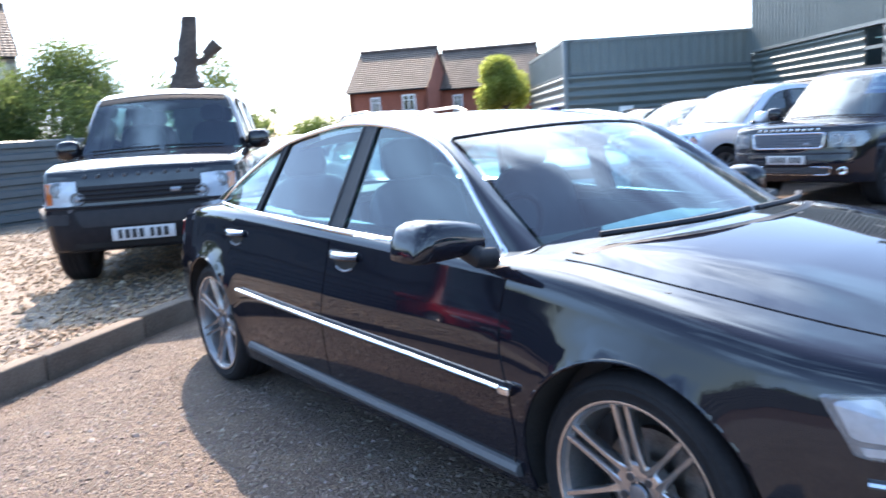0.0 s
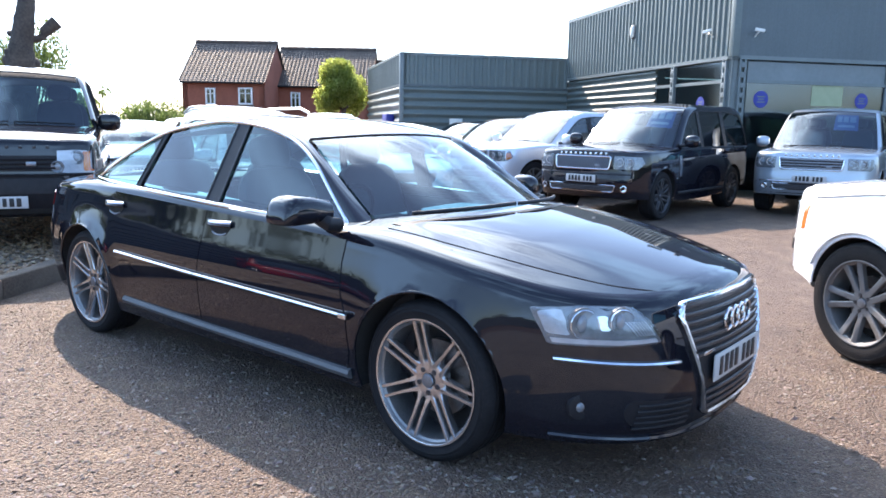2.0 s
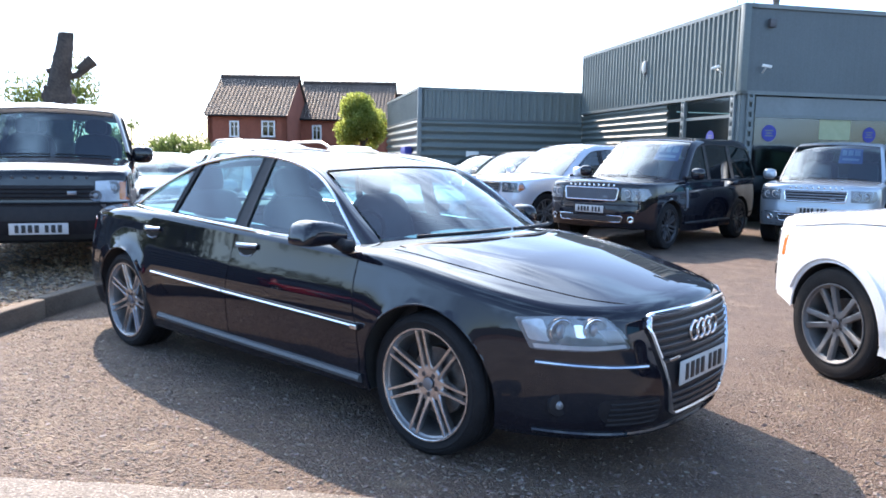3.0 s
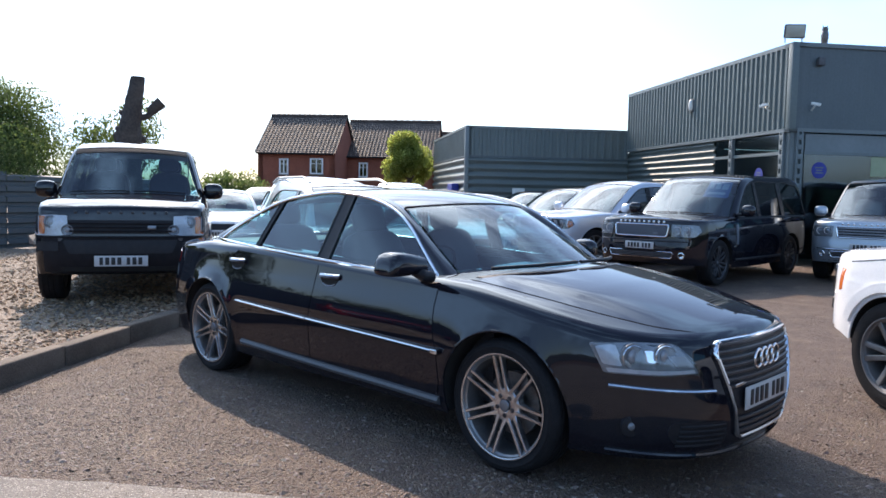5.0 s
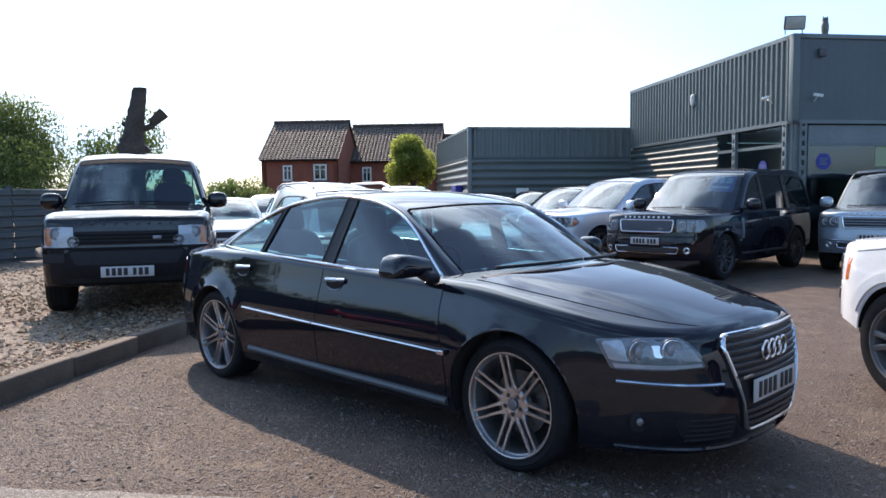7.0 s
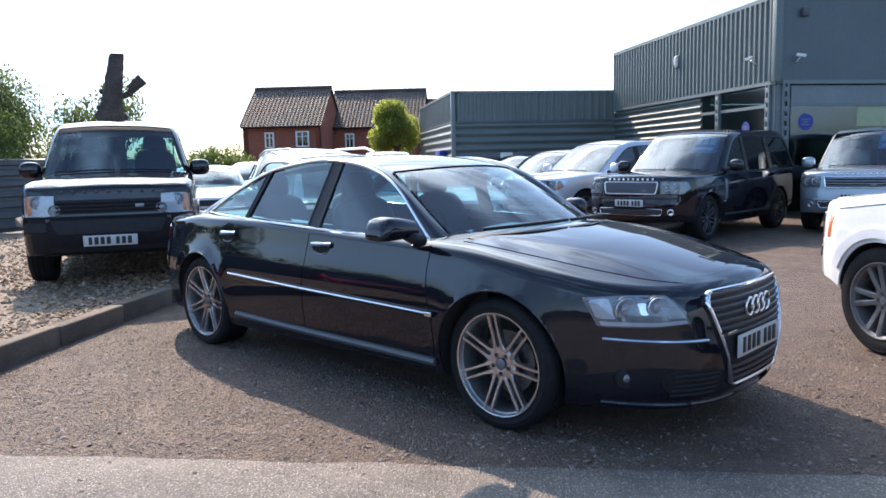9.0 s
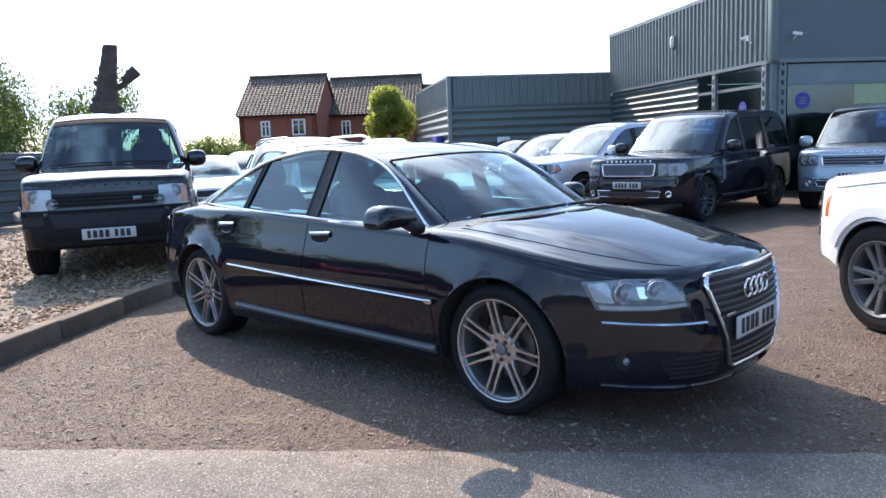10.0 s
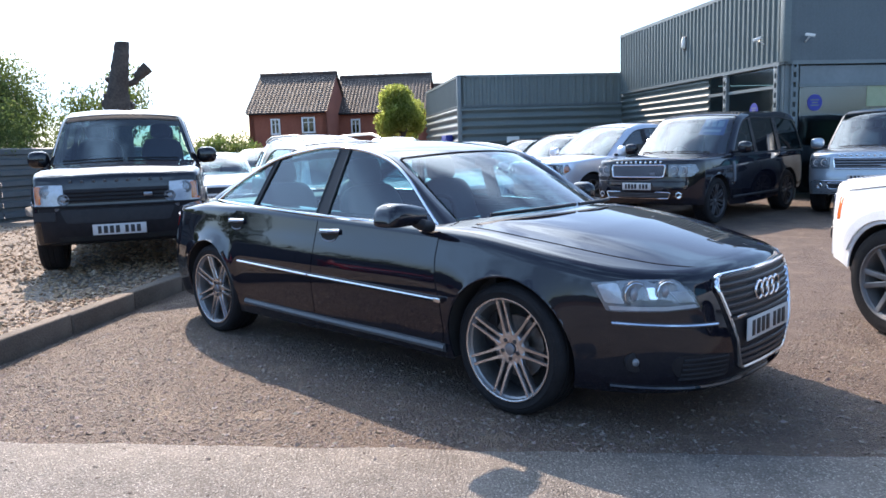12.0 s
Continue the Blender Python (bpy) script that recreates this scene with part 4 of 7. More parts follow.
    def headlamp(self, outline, s, deep=0.05, lenses=(), amber=None, turned=0, bowl="lamp_bowl", bezel="plate"):
        """A lamp behind a clear lens; s mirrors the outline to the other side."""
        o = [(s * y, z) for y, z in outline]
        if s < 0:
            o = o[::-1]
        lamp = self.on_front("headlight", rounded(o, 0.010), M[bowl], 0.004, 0.02, 0.05, label="clear headlight")
        for y, z, rr in lenses:
            c = self.front(s * y, z, 0.008)
            ring = lathe([(rr, -0.02), (rr, 0.004), (rr * 0.95, 0.007), (rr * 0.90, 0.002), (rr * 0.74, -0.016), (rr * 0.70, -0.02)], 28)
            ring.transform(Matrix.Translation(c) @ pose(0, 0, 0, 0, 0, -90 + s * turned))
            part("lamp_ring", ring, M[bezel], lamp)
            eye = blob((0.03, rr * 1.25, rr * 1.25), 1.0, 16, 10, (c.x - 0.006, c.y, c.z))
            part("lamp_eye", eye, M["lamp_eye"], lamp)
            back = lathe([(0.0, -0.002), (rr * 1.12, -0.002), (rr * 1.12, -0.02)], 24)
            back.transform(Matrix.Translation(c) @ pose(0, 0, 0, 0, 0, -90 + s * turned))
            part("lamp_collar", back, M["lamp_mid"], lamp)
        if amber:
            a = [(s * y, z) for y, z in amber]
            self.on_front("indicator", rounded(a if s > 0 else a[::-1], 0.012), M["amber"], 0.009, 0.02, 0.06, lamp, "orange indicator lens")
        self.on_front("lens_cover", rounded(o, 0.010), M["clear"], 0.022, 0.018, 0.05, lamp)
        return lamp


# ---- ground ----
def ground_sheet():
    bm = bmesh.new()
    xs = sorted(set([-900, -300, -120, -60] + [round(-30 + 1.5 * i, 2) for i in range(30)] + [40, 90, 300, 900]))
    ys = sorted(set([-900, -300, -90, -40] + [round(-20 + 1.5 * i, 2) for i in range(34)] + [60, 120, 300, 900]))
    P = [[(x, y, 0.012 * noise.noise((x * 0.35, y * 0.35, 0)) - 0.012 if abs(x) < 20 and -9 < y < 12 and math.hypot(x + 1.5, y) > 4 else 0.0) for y in ys] for x in xs]
    return sheet(P)


tagged(part("ground", ground_sheet(), M["tarmac"]), "worn brown-grey tarmac yard with loose grit", "ground", kind="structure")

# the paler strip of tarmac in front of the car, with a ragged edge
SEAM = (Vector((-1.68, -2.78)), Vector((0.22, -1.34)))


def pale_strip():
    d = (SEAM[1] - SEAM[0]).normalized()
    nrm = Vector((d.y, -d.x))
    edge = []
    for i in range(170):
        u = -0.55 + i * 0.055
        p = SEAM[0] + d * u + nrm * (0.035 * noise.noise((u * 2.3, 0, 3)) + 0.015 * noise.noise((u * 11, 1, 3)) + (0.35 * max(0, -u - 0.05) ** 1.2))
        edge.append(p)
    P = []
    for p in edge:
        P.append([(p.x, p.y, 0.0005), (p.x + nrm.x * 0.012, p.y + nrm.y * 0.012, 0.008), (p.x + nrm.x * 0.5, p.y + nrm.y * 0.5, 0.010), (p.x + nrm.x * 4.6, p.y + nrm.y * 4.6, 0.010)])
    bm = sheet(P)
    bmesh.ops.recalc_face_normals(bm, faces=bm.faces)
    return bm


tagged(part("pavement", pale_strip(), M["patch"]), "paler grey strip of resurfaced tarmac with a ragged edge", "pavement", kind="structure")

# kerb and the raised gravel bed behind it
KERB = (Vector((-2.72, -3.15)), Vector((-8.6, 4.88)))


def kerb_row():
    d = (KERB[1] - KERB[0]).normalized()
    inn = Vector((-d.y, d.x))
    root = thing("kerb", Matrix(), "row of worn concrete kerb stones edging the gravel", "kerb", kind="structure")
    total = (KERB[1] - KERB[0]).length
    n = int(total / 0.915)
    shapes = []
    for k in range(3):
        bm = rbox((0.905, 0.125, 0.26), 0.016, (0, 0, 0), 3)
        for v in bm.verts:
            v.co += 0.006 * Vector((noise.noise(v.co * 9 + Vector((k * 7, 0, 0))), noise.noise(v.co * 9 + Vector((0, k * 7, 0))), noise.noise(v.co * 9 + Vector((0, 0, k * 7)))))
        shapes.append(part("kerb_stone", bm, M["kerb"], root))
    ang = math.degrees(math.atan2(d.y, d.x))
    for i in range(n):
        c = KERB[0] + d * (0.915 * (i + 0.5)) + inn * 0.062
        m = pose(c.x, c.y, 0.034 + 0.004 * math.sin(i * 2.1), 0, 0, ang + 0.4 * math.sin(i * 1.7))
        if i < 3:
            shapes[i].matrix_basis = m
        else:
            share("kerb_stone", shapes[i % 3], m, root)


kerb_row()
BED = 0.128


def bed_sheet():
    d = (KERB[1] - KERB[0]).normalized()
    inn = Vector((-d.y, d.x))
    if inn.x > 0:
        inn = -inn
    P = []
    for i in range(60):
        p = KERB[0] + d * (i * 0.18 - 0.3)
        P.append([(p.x + inn.x * w, p.y + inn.y * w, BED + 0.018 * noise.noise((p.x * 1.3 + w, p.y * 1.3, 5))) for w in [0.11 + 0.25 * k for k in range(50)]])
    return sheet(P)


tagged(part("gravel_bed", bed_sheet(), M["earth"]), "raised bed of brown gravel behind the kerb", "gravel", kind="structure")


def stones(count, place, lo, hi, seed, flat=1.0, power=1.0):
    rng = np.random.default_rng(seed)
    base = [Vector(v).normalized() for v in ((1, 0, 0), (-1, 0, 0), (0, 1, 0), (0, -1, 0), (0, 0, 1), (0, 0, -1), (0.7, 0.7, 0.6), (-0.7, 0.6, 0.6))]
    tri = [(4, 0, 6), (4, 6, 2), (0, 2, 6), (4, 2, 7), (4, 7, 1), (2, 1, 7), (4, 1, 3), (4, 3, 0), (5, 2, 0), (5, 1, 2), (5, 3, 1), (5, 0, 3)]
    V, F = [], []
    for _ in range(count):
        x, y, z = place(rng)
        s = (lo + (hi - lo) * rng.random() ** power) * (1 + (rng.random() < 0.06) * 0.9)
        sx, sy, sz = s * rng.uniform(0.8, 1.5), s * rng.uniform(0.7, 1.2), s * rng.uniform(0.45, 0.8) * flat
        a, tilt = rng.uniform(0, 6.28), rng.uniform(-0.4, 0.4)
        c, sn = math.cos(a), math.sin(a)
        o = len(V)
        for b in base:
            j = 1 + rng.uniform(-0.22, 0.22)
            px, py, pz = b.x * sx * j, b.y * sy * j, b.z * sz * j + b.x * tilt * s
            V.append((x + c * px - sn * py, y + sn * px + c * py, z + pz))
        F += [(o + p, o + q, o + r) for p, q, r in tri]
    me = bpy.data.meshes.new("gravel")
    me.from_pydata(V, [], F)
    return me


def on_bed(rng):
    d = (KERB[1] - KERB[0]).normalized()
    inn = Vector((-d.y, d.x))
    if inn.x > 0:
        inn = -inn
    u, w = rng.uniform(0, 9.5), 0.13 + 6.5 * rng.random() ** 1.7
    p = KERB[0] + d * u + inn * w
    return p.x, p.y, BED + rng.uniform(-0.004, 0.02)


gravel = new("gravel", stones(15000, on_bed, 0.010, 0.024, 4))
gravel.data.materials.append(M["gravel"])
tagged(gravel, "loose brown and buff gravel stones", "gravel", kind="stuff")


def on_yard(rng):
    while True:
        x, y = rng.uniform(-4, 6), rng.uniform(-2.5, 6)
        if rng.random() < 0.30:
            x, y = rng.uniform(0.6, 4.5), rng.uniform(-0.5, 4.5)
        elif rng.random() < 0.70:
            x, y = rng.uniform(-4.2, 2.2), rng.uniform(-3.2, -0.6)
        ahead = (x - 2.44) * -0.70 + (y + 3.83) * 0.71
        if ahead < 0.8 or (x + 2.72) * -0.807 - (y + 3.15) * 0.591 > -0.02:
            continue
        d = (x + 1.68) * 0.604 - (y + 2.78) * 0.797
        strip = d > 0.03 and y < -1.0
        if strip and rng.random() < 0.985:
            continue
        return x, y, 0.011 if strip else 0.001


grit = new("grit", stones(75000, on_yard, 0.0025, 0.0115, 9, 0.7, 2.4))
grit.data.materials.append(M["grit"])
tagged(grit, "scattered loose grit on the tarmac", "grit", kind="stuff")


# ---- the black saloon ----
def saloon():
    c = Car(
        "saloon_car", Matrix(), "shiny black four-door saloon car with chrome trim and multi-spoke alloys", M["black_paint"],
        plan=[(0.965, 0), (0.957, 0.2), (0.922, 0.4), (0.84, 0.58), (0.69, 0.735), (0.48, 0.855), (0.25, 0.918), (0, 0.945), (-1.0, 0.952), (-2.2, 0.952), (-2.9, 0.942), (-3.35, 0.905), (-3.7, 0.82), (-3.92, 0.66), (-4.02, 0.42), (-4.05, 0)],
        top=[(0.97, 0.755), (0.8, 0.81), (0.6, 0.855), (0.3, 0.91), (0, 0.955), (-0.3, 0.99), (-0.5, 1.0), (-1.5, 1.015), (-2.6, 1.04), (-3.1, 1.05), (-3.5, 1.03), (-3.9, 1.0), (-4.1, 0.97)],
        drop=[(0.97, 0.16), (0.7, 0.13), (0.3, 0.085), (-0.3, 0.062), (-0.6, 0.062), (-2.6, 0.028), (-3.1, 0.058), (-3.5, 0.090), (-4.1, 0.115)],
        bottom=[(1, 0.19), (0.5, 0.20), (0, 0.22), (-2.9, 0.22), (-3.6, 0.24), (-4.1, 0.30)],
        side=[(0.18, 0.070), (0.27, 0.040), (0.34, 0.027), (0.45, 0.011), (0.56, 0.001), (0.64, 0.0), (0.70, 0.007), (0.76, 0.018), (0.82, 0.031), (0.88, 0.043), (0.95, 0.055), (1.05, 0.075)],
        front=[(0.18, 0.06), (0.28, 0.02), (0.42, 0.0), (0.55, 0.012), (0.66, 0.028), (0.75, 0.06), (0.85, 0.12)],
        rear=[(0.25, 0.06), (0.4, 0.0), (0.55, 0.0), (0.7, 0.04), (0.9, 0.09), (1.0, 0.10)],
        cab=(-0.50, -3.22), base=2.944, arch=(0.345, 0.388), r=0.055, crest=(0.60, -0.16, 0.014), flare=(0.006, 0.020))
    root = c.root
    base = curve1((-0.4, 0.800), (-0.7, 0.828), (-1.0, 0.855), (-1.5, 0.884), (-2.0, 0.888), (-2.5, 0.872), (-2.8, 0.848), (-3.1, 0.795))
    ys = lambda x, z: base(x) - (0.455 + 0.075 * min(1, max(0, (x + 1.7) / 0.7))) * (z - 0.95)
    u = lambda *k: curve1(*k)
    c.greenhouse(
        rail=[(-0.46, 0.72, 0.94), (-0.765, 0.66, 1.127), (-0.945, 0.617, 1.237), (-1.118, 0.583, 1.328), (-1.38, 0.57, 1.388), (-1.75, 0.572, 1.407), (-2.1, 0.58, 1.386), (-2.45, 0.605, 1.315), (-2.85, 0.65, 1.18), (-3.26, 0.70, 1.03)],
        marks=(3, 7), crown=u((0, 0.035), (0.2, 0.03), (0.5, 0.033), (0.7, 0.03), (1, 0.02)), bow=u((0, 0.27), (0.25, 0.15), (0.38, 0.03), (0.6, -0.02), (0.75, -0.10), (1, -0.17)),
        dlo=[(-0.536, 0.937), (-0.728, 1.081), (-0.888, 1.202), (-1.064, 1.300), (-1.212, 1.351), (-1.425, 1.392), (-1.71, 1.407), (-1.95, 1.385), (-2.26, 1.333), (-2.56, 1.222), (-2.80, 1.115), (-2.985, 1.026)],
        yside=ys, posts=[(((-1.500, 0.94), (-1.470, 1.45)), ((-1.615, 0.94), (-1.562, 1.45))), (((-2.365, 0.95), (-2.215, 1.36)), ((-2.405, 0.95), (-2.255, 1.36)))],
        chrome=M["chrome"], post_mat=M["plastic"])
    c.cabin(-0.15, -3.0, 0.80, 0.30, 0.93, [(-1.35, (-0.38, 0.38)), (-2.35, (-0.40, 0.40))], dash=-0.62)
    part("parcel_shelf", rbox((0.5, 1.3, 0.03), 0.01, (-2.95, 0, 1.0)), M["plastic"], root)
    for s in (1, -1):
        arc = lambda xw, R, a0, a1, n=10: [(xw + R * math.cos(radians(a)), 0.345 + R * math.sin(radians(a))) for a in np.linspace(a0, a1, n)]
        fdoor = [(-0.460, 0.898), (-0.472, 0.80), (-0.462, 0.68), (-0.425, 0.56), (-0.415, 0.40), (-0.43, 0.335), (-1.600, 0.335), (-1.590, 0.60), (-1.552, 0.938)]
        rdoor = [(-1.560, 0.938), (-1.598, 0.60), (-1.608, 0.335), (-2.44, 0.335)] + arc(-2.944, 0.43, 12, 62, 9) + [(-2.66, 0.86), (-2.64, 0.92), (-2.55, 0.970)]
        for name, o, hx, hz in (("front_door", fdoor, -1.42, 0.872), ("rear_door", rdoor, -2.53, 0.888)):
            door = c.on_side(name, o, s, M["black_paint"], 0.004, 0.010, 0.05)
            # flat dark panel painting the grip recess's shade, and a chrome-capped handle
            grip = [(hx + 0.098 * math.cos(a), hz + 0.010 + 0.062 * math.sin(a)) for a in np.linspace(math.pi, 2 * math.pi, 15)]
            c.on_side("handle_cup", grip, s, M["liner"], 0.0055, 0.004, 0.05, door)
            part("cup_edge", c.side_line([(p, q) for p, q in grip[4:-4]], 0.0045, s, 0.006), M["satin"], door)
            bar = [c.side(hx - 0.10 + 0.2 * k / 8, hz + 0.004, s, 0.008 + 0.026 * math.sin(math.pi * k / 8) ** 0.5) for k in range(9)]
            part("door_handle", tube(bar, 0.015, 8, False, 0.75), M["black_paint"], door)
            part("handle_trim", tube([p + Vector((0, 0, 0.012)) for p in bar], 0.0115, 8), M["chrome"], door, "chrome handle trim")
        strip = [(-0.40, 0.566), (-1.0, 0.576), (-1.594, 0.588)]
        rstrip = [(-1.604, 0.588), (-2.0, 0.598), (-2.455, 0.610)]
        for o in (strip, rstrip):
            c_pts = through_points(o, 14)
            part("side_moulding", c.side_line(c_pts, 0.021, s, 0.003, 0.75), M["black_paint"], root)
            part("moulding_trim", c.side_line([(x, z + 0.006) for x, z in c_pts], 0.0075, s, 0.023), M["chrome"], root, "chrome trim strip")
        part("moulding_end", rbox((0.05, 0.014, 0.026), 0.005, c.side(-0.415, 0.570, s, 0.026)), M["chrome"], root, "chrome end badge of the side moulding")
        sill = through_points([(-0.42, 0.292), (-1.6, 0.30), (-2.45, 0.312)], 22)
        part("sill", c.side_line(sill, 0.025, s, 0.0, 1.0), M["sill_grey"], root, "satin grey sill strip")
        if s < 0:
            c.wing_mirror(-0.615, 1.185, 0.925, 0.962, 0.135, 0.19, M["black_paint"], s, (-0.54, 0.93, 0.955))
        else:
            c.mirror(-0.80, 0.985, 1.02, (0.22, 0.12, 0.15), M["black_paint"], s, (-0.62, 0.91, 0.955))
        lamp = c.headlamp([(0.525, 0.612), (0.570, 0.690), (0.615, 0.748), (0.74, 0.752), (0.842, 0.738), (0.838, 0.68), (0.826, 0.606), (0.67, 0.602)], s, turned=36, lenses=((0.655, 0.692, 0.050), (0.752, 0.684, 0.056)), bowl="lamp_mid", bezel="chrome")
        strip = [(s * y, z) for y, z in ((0.545, 0.614), (0.67, 0.607), (0.818, 0.612), (0.822, 0.630), (0.67, 0.624), (0.553, 0.628))]
        c.on_front("lamp_strip", strip if s > 0 else strip[::-1], M["lamp_bowl"], 0.010, 0.006, 0.05, lamp)
        for k in range(7):
            y0 = 0.556 + 0.010 * k
            part("lamp_rib", c.front_line([(s * (y0 + 0.030 * t), 0.640 + 0.052 * t) for t in np.linspace(0, 1, 4)], 0.0026, 0.009), M["lamp_bowl"], lamp)
        bowl = [(s * y, z) for y, z in ((0.785, 0.640), (0.828, 0.645), (0.834, 0.725), (0.79, 0.738))]
        c.on_front("reflector", rounded(bowl if s > 0 else bowl[::-1], 0.012), M["lamp_bowl"], 0.009, 0.006, 0.05, lamp)
        web = [(s * y, z) for y, z in ((0.690, 0.660), (0.716, 0.660), (0.716, 0.715), (0.690, 0.715))]
        c.on_front("reflector", rounded(web if s > 0 else web[::-1], 0.01), M["chrome"], 0.009, 0.006, 0.05, lamp)
        trim = through_points([(s * 0.445, 0.524), (s * 0.55, 0.528), (s * 0.70, 0.538), (s * 0.815, 0.550)], 16)
        part("bumper_trim", c.front_line(trim, 0.014, 0.004, 0.7), M["chrome"], root, "chrome bumper strip")
        low = [(s * 0.34, 0.255), (s * 0.60, 0.270), (s * 0.64, 0.33), (s * 0.63, 0.385), (s * 0.36, 0.372)]
        intake = c.on_front("bumper_intake", rounded(low if s > 0 else low[::-1], 0.03), M["plastic"], 0.003, 0.02)
        for k in range(5):
            z = 0.262 + 0.024 * k
            part("intake_slat", c.front_line([(s * y, z + 0.02 * (y - 0.36)) for y in np.linspace(0.37, 0.60, 6)], 0.006, 0.006), M["plastic"], intake)
        f = c.front(s * 0.745, 0.358, 0.0)
        fog = lathe([(0.019, -0.01), (0.019, 0.004), (0.013, 0.009), (0.0, 0.011)], 24)
        fog.transform(Matrix.Translation(f) @ pose(0, 0, 0, 0, 0, -90 + s * 30))
        part("fog_lamp", fog, M["lamp_mid"], intake, "round fog lamp")
        cup = lathe([(0.05, -0.02), (0.05, 0.002), (0.044, 0.004), (0.0, 0.002)], 24)
        cup.transform(Matrix.Translation(f) @ pose(0, 0, 0, 0, 0, -90 + s * 30))
        part("fog_lamp_cup", cup, M["plastic"], intake)
        fit_wheel(root, "sport", 0, s * 0.795, s, 0, 35.0)
        fit_wheel(root, "sport", -2.944, s * 0.795, s, 0, 35.0)
        tail = [(-3.88, 0.78), (-3.62, 0.80), (-3.60, 0.89), (-3.84, 0.92)]
        c.on_side("tail_light", rounded(tail, 0.02), s, M["red_lens"], 0.004, 0.01, 0.06, label="red tail light")
        part("wing_seam", c.side_line([(-0.44, 0.30), (-0.44, 0.34)], 0.003, s, 0.001), M["ink"], root)
    hood = [(0.888, 0.0), (0.878, 0.2), (0.828, 0.39), (0.70, 0.525), (0.48, 0.635), (0.1, 0.735), (-0.33, 0.785), (-0.26, 0.60), (-0.15, 0.3), (-0.11, 0.0)]
    hood = [tuple(p) for p in through_points(hood[:7], 40)] + [tuple(p) for p in through_points(hood[6:], 20)][1:]
    hood = hood + [(x, -y) for x, y in reversed(hood[1:-1])]
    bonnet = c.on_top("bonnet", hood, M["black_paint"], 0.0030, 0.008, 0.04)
    # wipers on the scuttle
    for y0, y1, x0, x1, z0, z1 in ((-0.60, 0.0, -0.35, -0.19, 1.0, 1.02), (0.04, 0.60, -0.19, -0.33, 1.018, 1.01)):
        pts = [(x0 + (x1 - x0) * t + 0.06 * math.sin(math.pi * t), y0 + (y1 - y0) * t, z0 + (z1 - z0) * t + 0.006 * math.sin(math.pi * t)) for t in np.linspace(0, 1, 10)]
        part("wiper", tube(pts, 0.011, 6), M["plastic"], root)
    P = []
    for y in np.linspace(-0.72, 0.72, 23):
        k = 1 - (y / 0.74) ** 2
        P.append([(-0.47 + 0.27 * k, y, 0.948 + 0.034 * k), (-0.36 + 0.22 * k, y, c.height(-0.36 + 0.22 * k, y) + 0.004), (-0.30 + 0.22 * k, y, c.height(-0.30 + 0.22 * k, y) + 0.002)])
    part("scuttle", sheet(P), M["plastic"], root)
    # single tall grille
    shield = [(-0.405, 0.742), (0.405, 0.742), (0.425, 0.69), (0.275, 0.290), (0.24, 0.272), (-0.24, 0.272), (-0.275, 0.290), (-0.425, 0.69)]
    grille = c.on_front("grille", rounded(shield, 0.03), M["plastic"], 0.004, 0.02, 0.06, label="tall black grille in a chrome surround")
    outline = rounded(shield, 0.045, 5)
    dense = [p for i, a in enumerate(outline) for p in [(a[0] + (outline[(i + 1) % len(outline)][0] - a[0]) * t, a[1] + (outline[(i + 1) % len(outline)][1] - a[1]) * t) for t in (0, 0.34, 0.67)]]
    part("grille_surround", c.front_line(dense, 0.0145, 0.010, 0.8, True), M["chrome"], grille, "chrome grille surround")
    for k in range(14):
        z = 0.305 + 0.0325 * k
        if 0.39 < z < 0.525:
            continue
        w = 0.262 + (0.415 - 0.262) * (z - 0.29) / 0.40
        part("grille_bar", c.front_line([(y, z) for y in np.linspace(-w, w, 13)], 0.0080, 0.009, 1.2), M["grille_grey"], grille)
    for k in range(4):
        y = -0.102 + 0.068 * k
        pos = c.front(y, 0.640, 0.022)
        ring = [(pos.x, pos.y + 0.044 * math.cos(a), pos.z + 0.044 * math.sin(a)) for a in np.linspace(0, 2 * math.pi, 26, endpoint=False)]
        part("badge_ring", tube(ring, 0.0070, 8, True, up=(1, 0, 0)), M["chrome"], grille)
    part("grille_badge", rbox((0.006, 0.10, 0.014), 0.002, c.front(-0.30, 0.545, 0.03)), M["chrome"], grille)
    c.plate(0.465, 0.972)
    lip = through_points([(-0.78, 0.232), (-0.66, 0.222), (-0.45, 0.210), (0, 0.207), (0.45, 0.210), (0.66, 0.222), (0.78, 0.232)], 40)
    part("front_lip", c.front_line(lip, 0.013, 0.004), M["black_paint"], root)
    part("underbody", rbox((4.1, 1.3, 0.10), 0.03, (-1.6, 0, 0.25)), M["liner"], root)
    # rear view mirror inside
    part("rear_view_mirror", rbox((0.03, 0.19, 0.05), 0.02, (-0.90, 0, 1.275)), M["plastic"], root)


saloon()


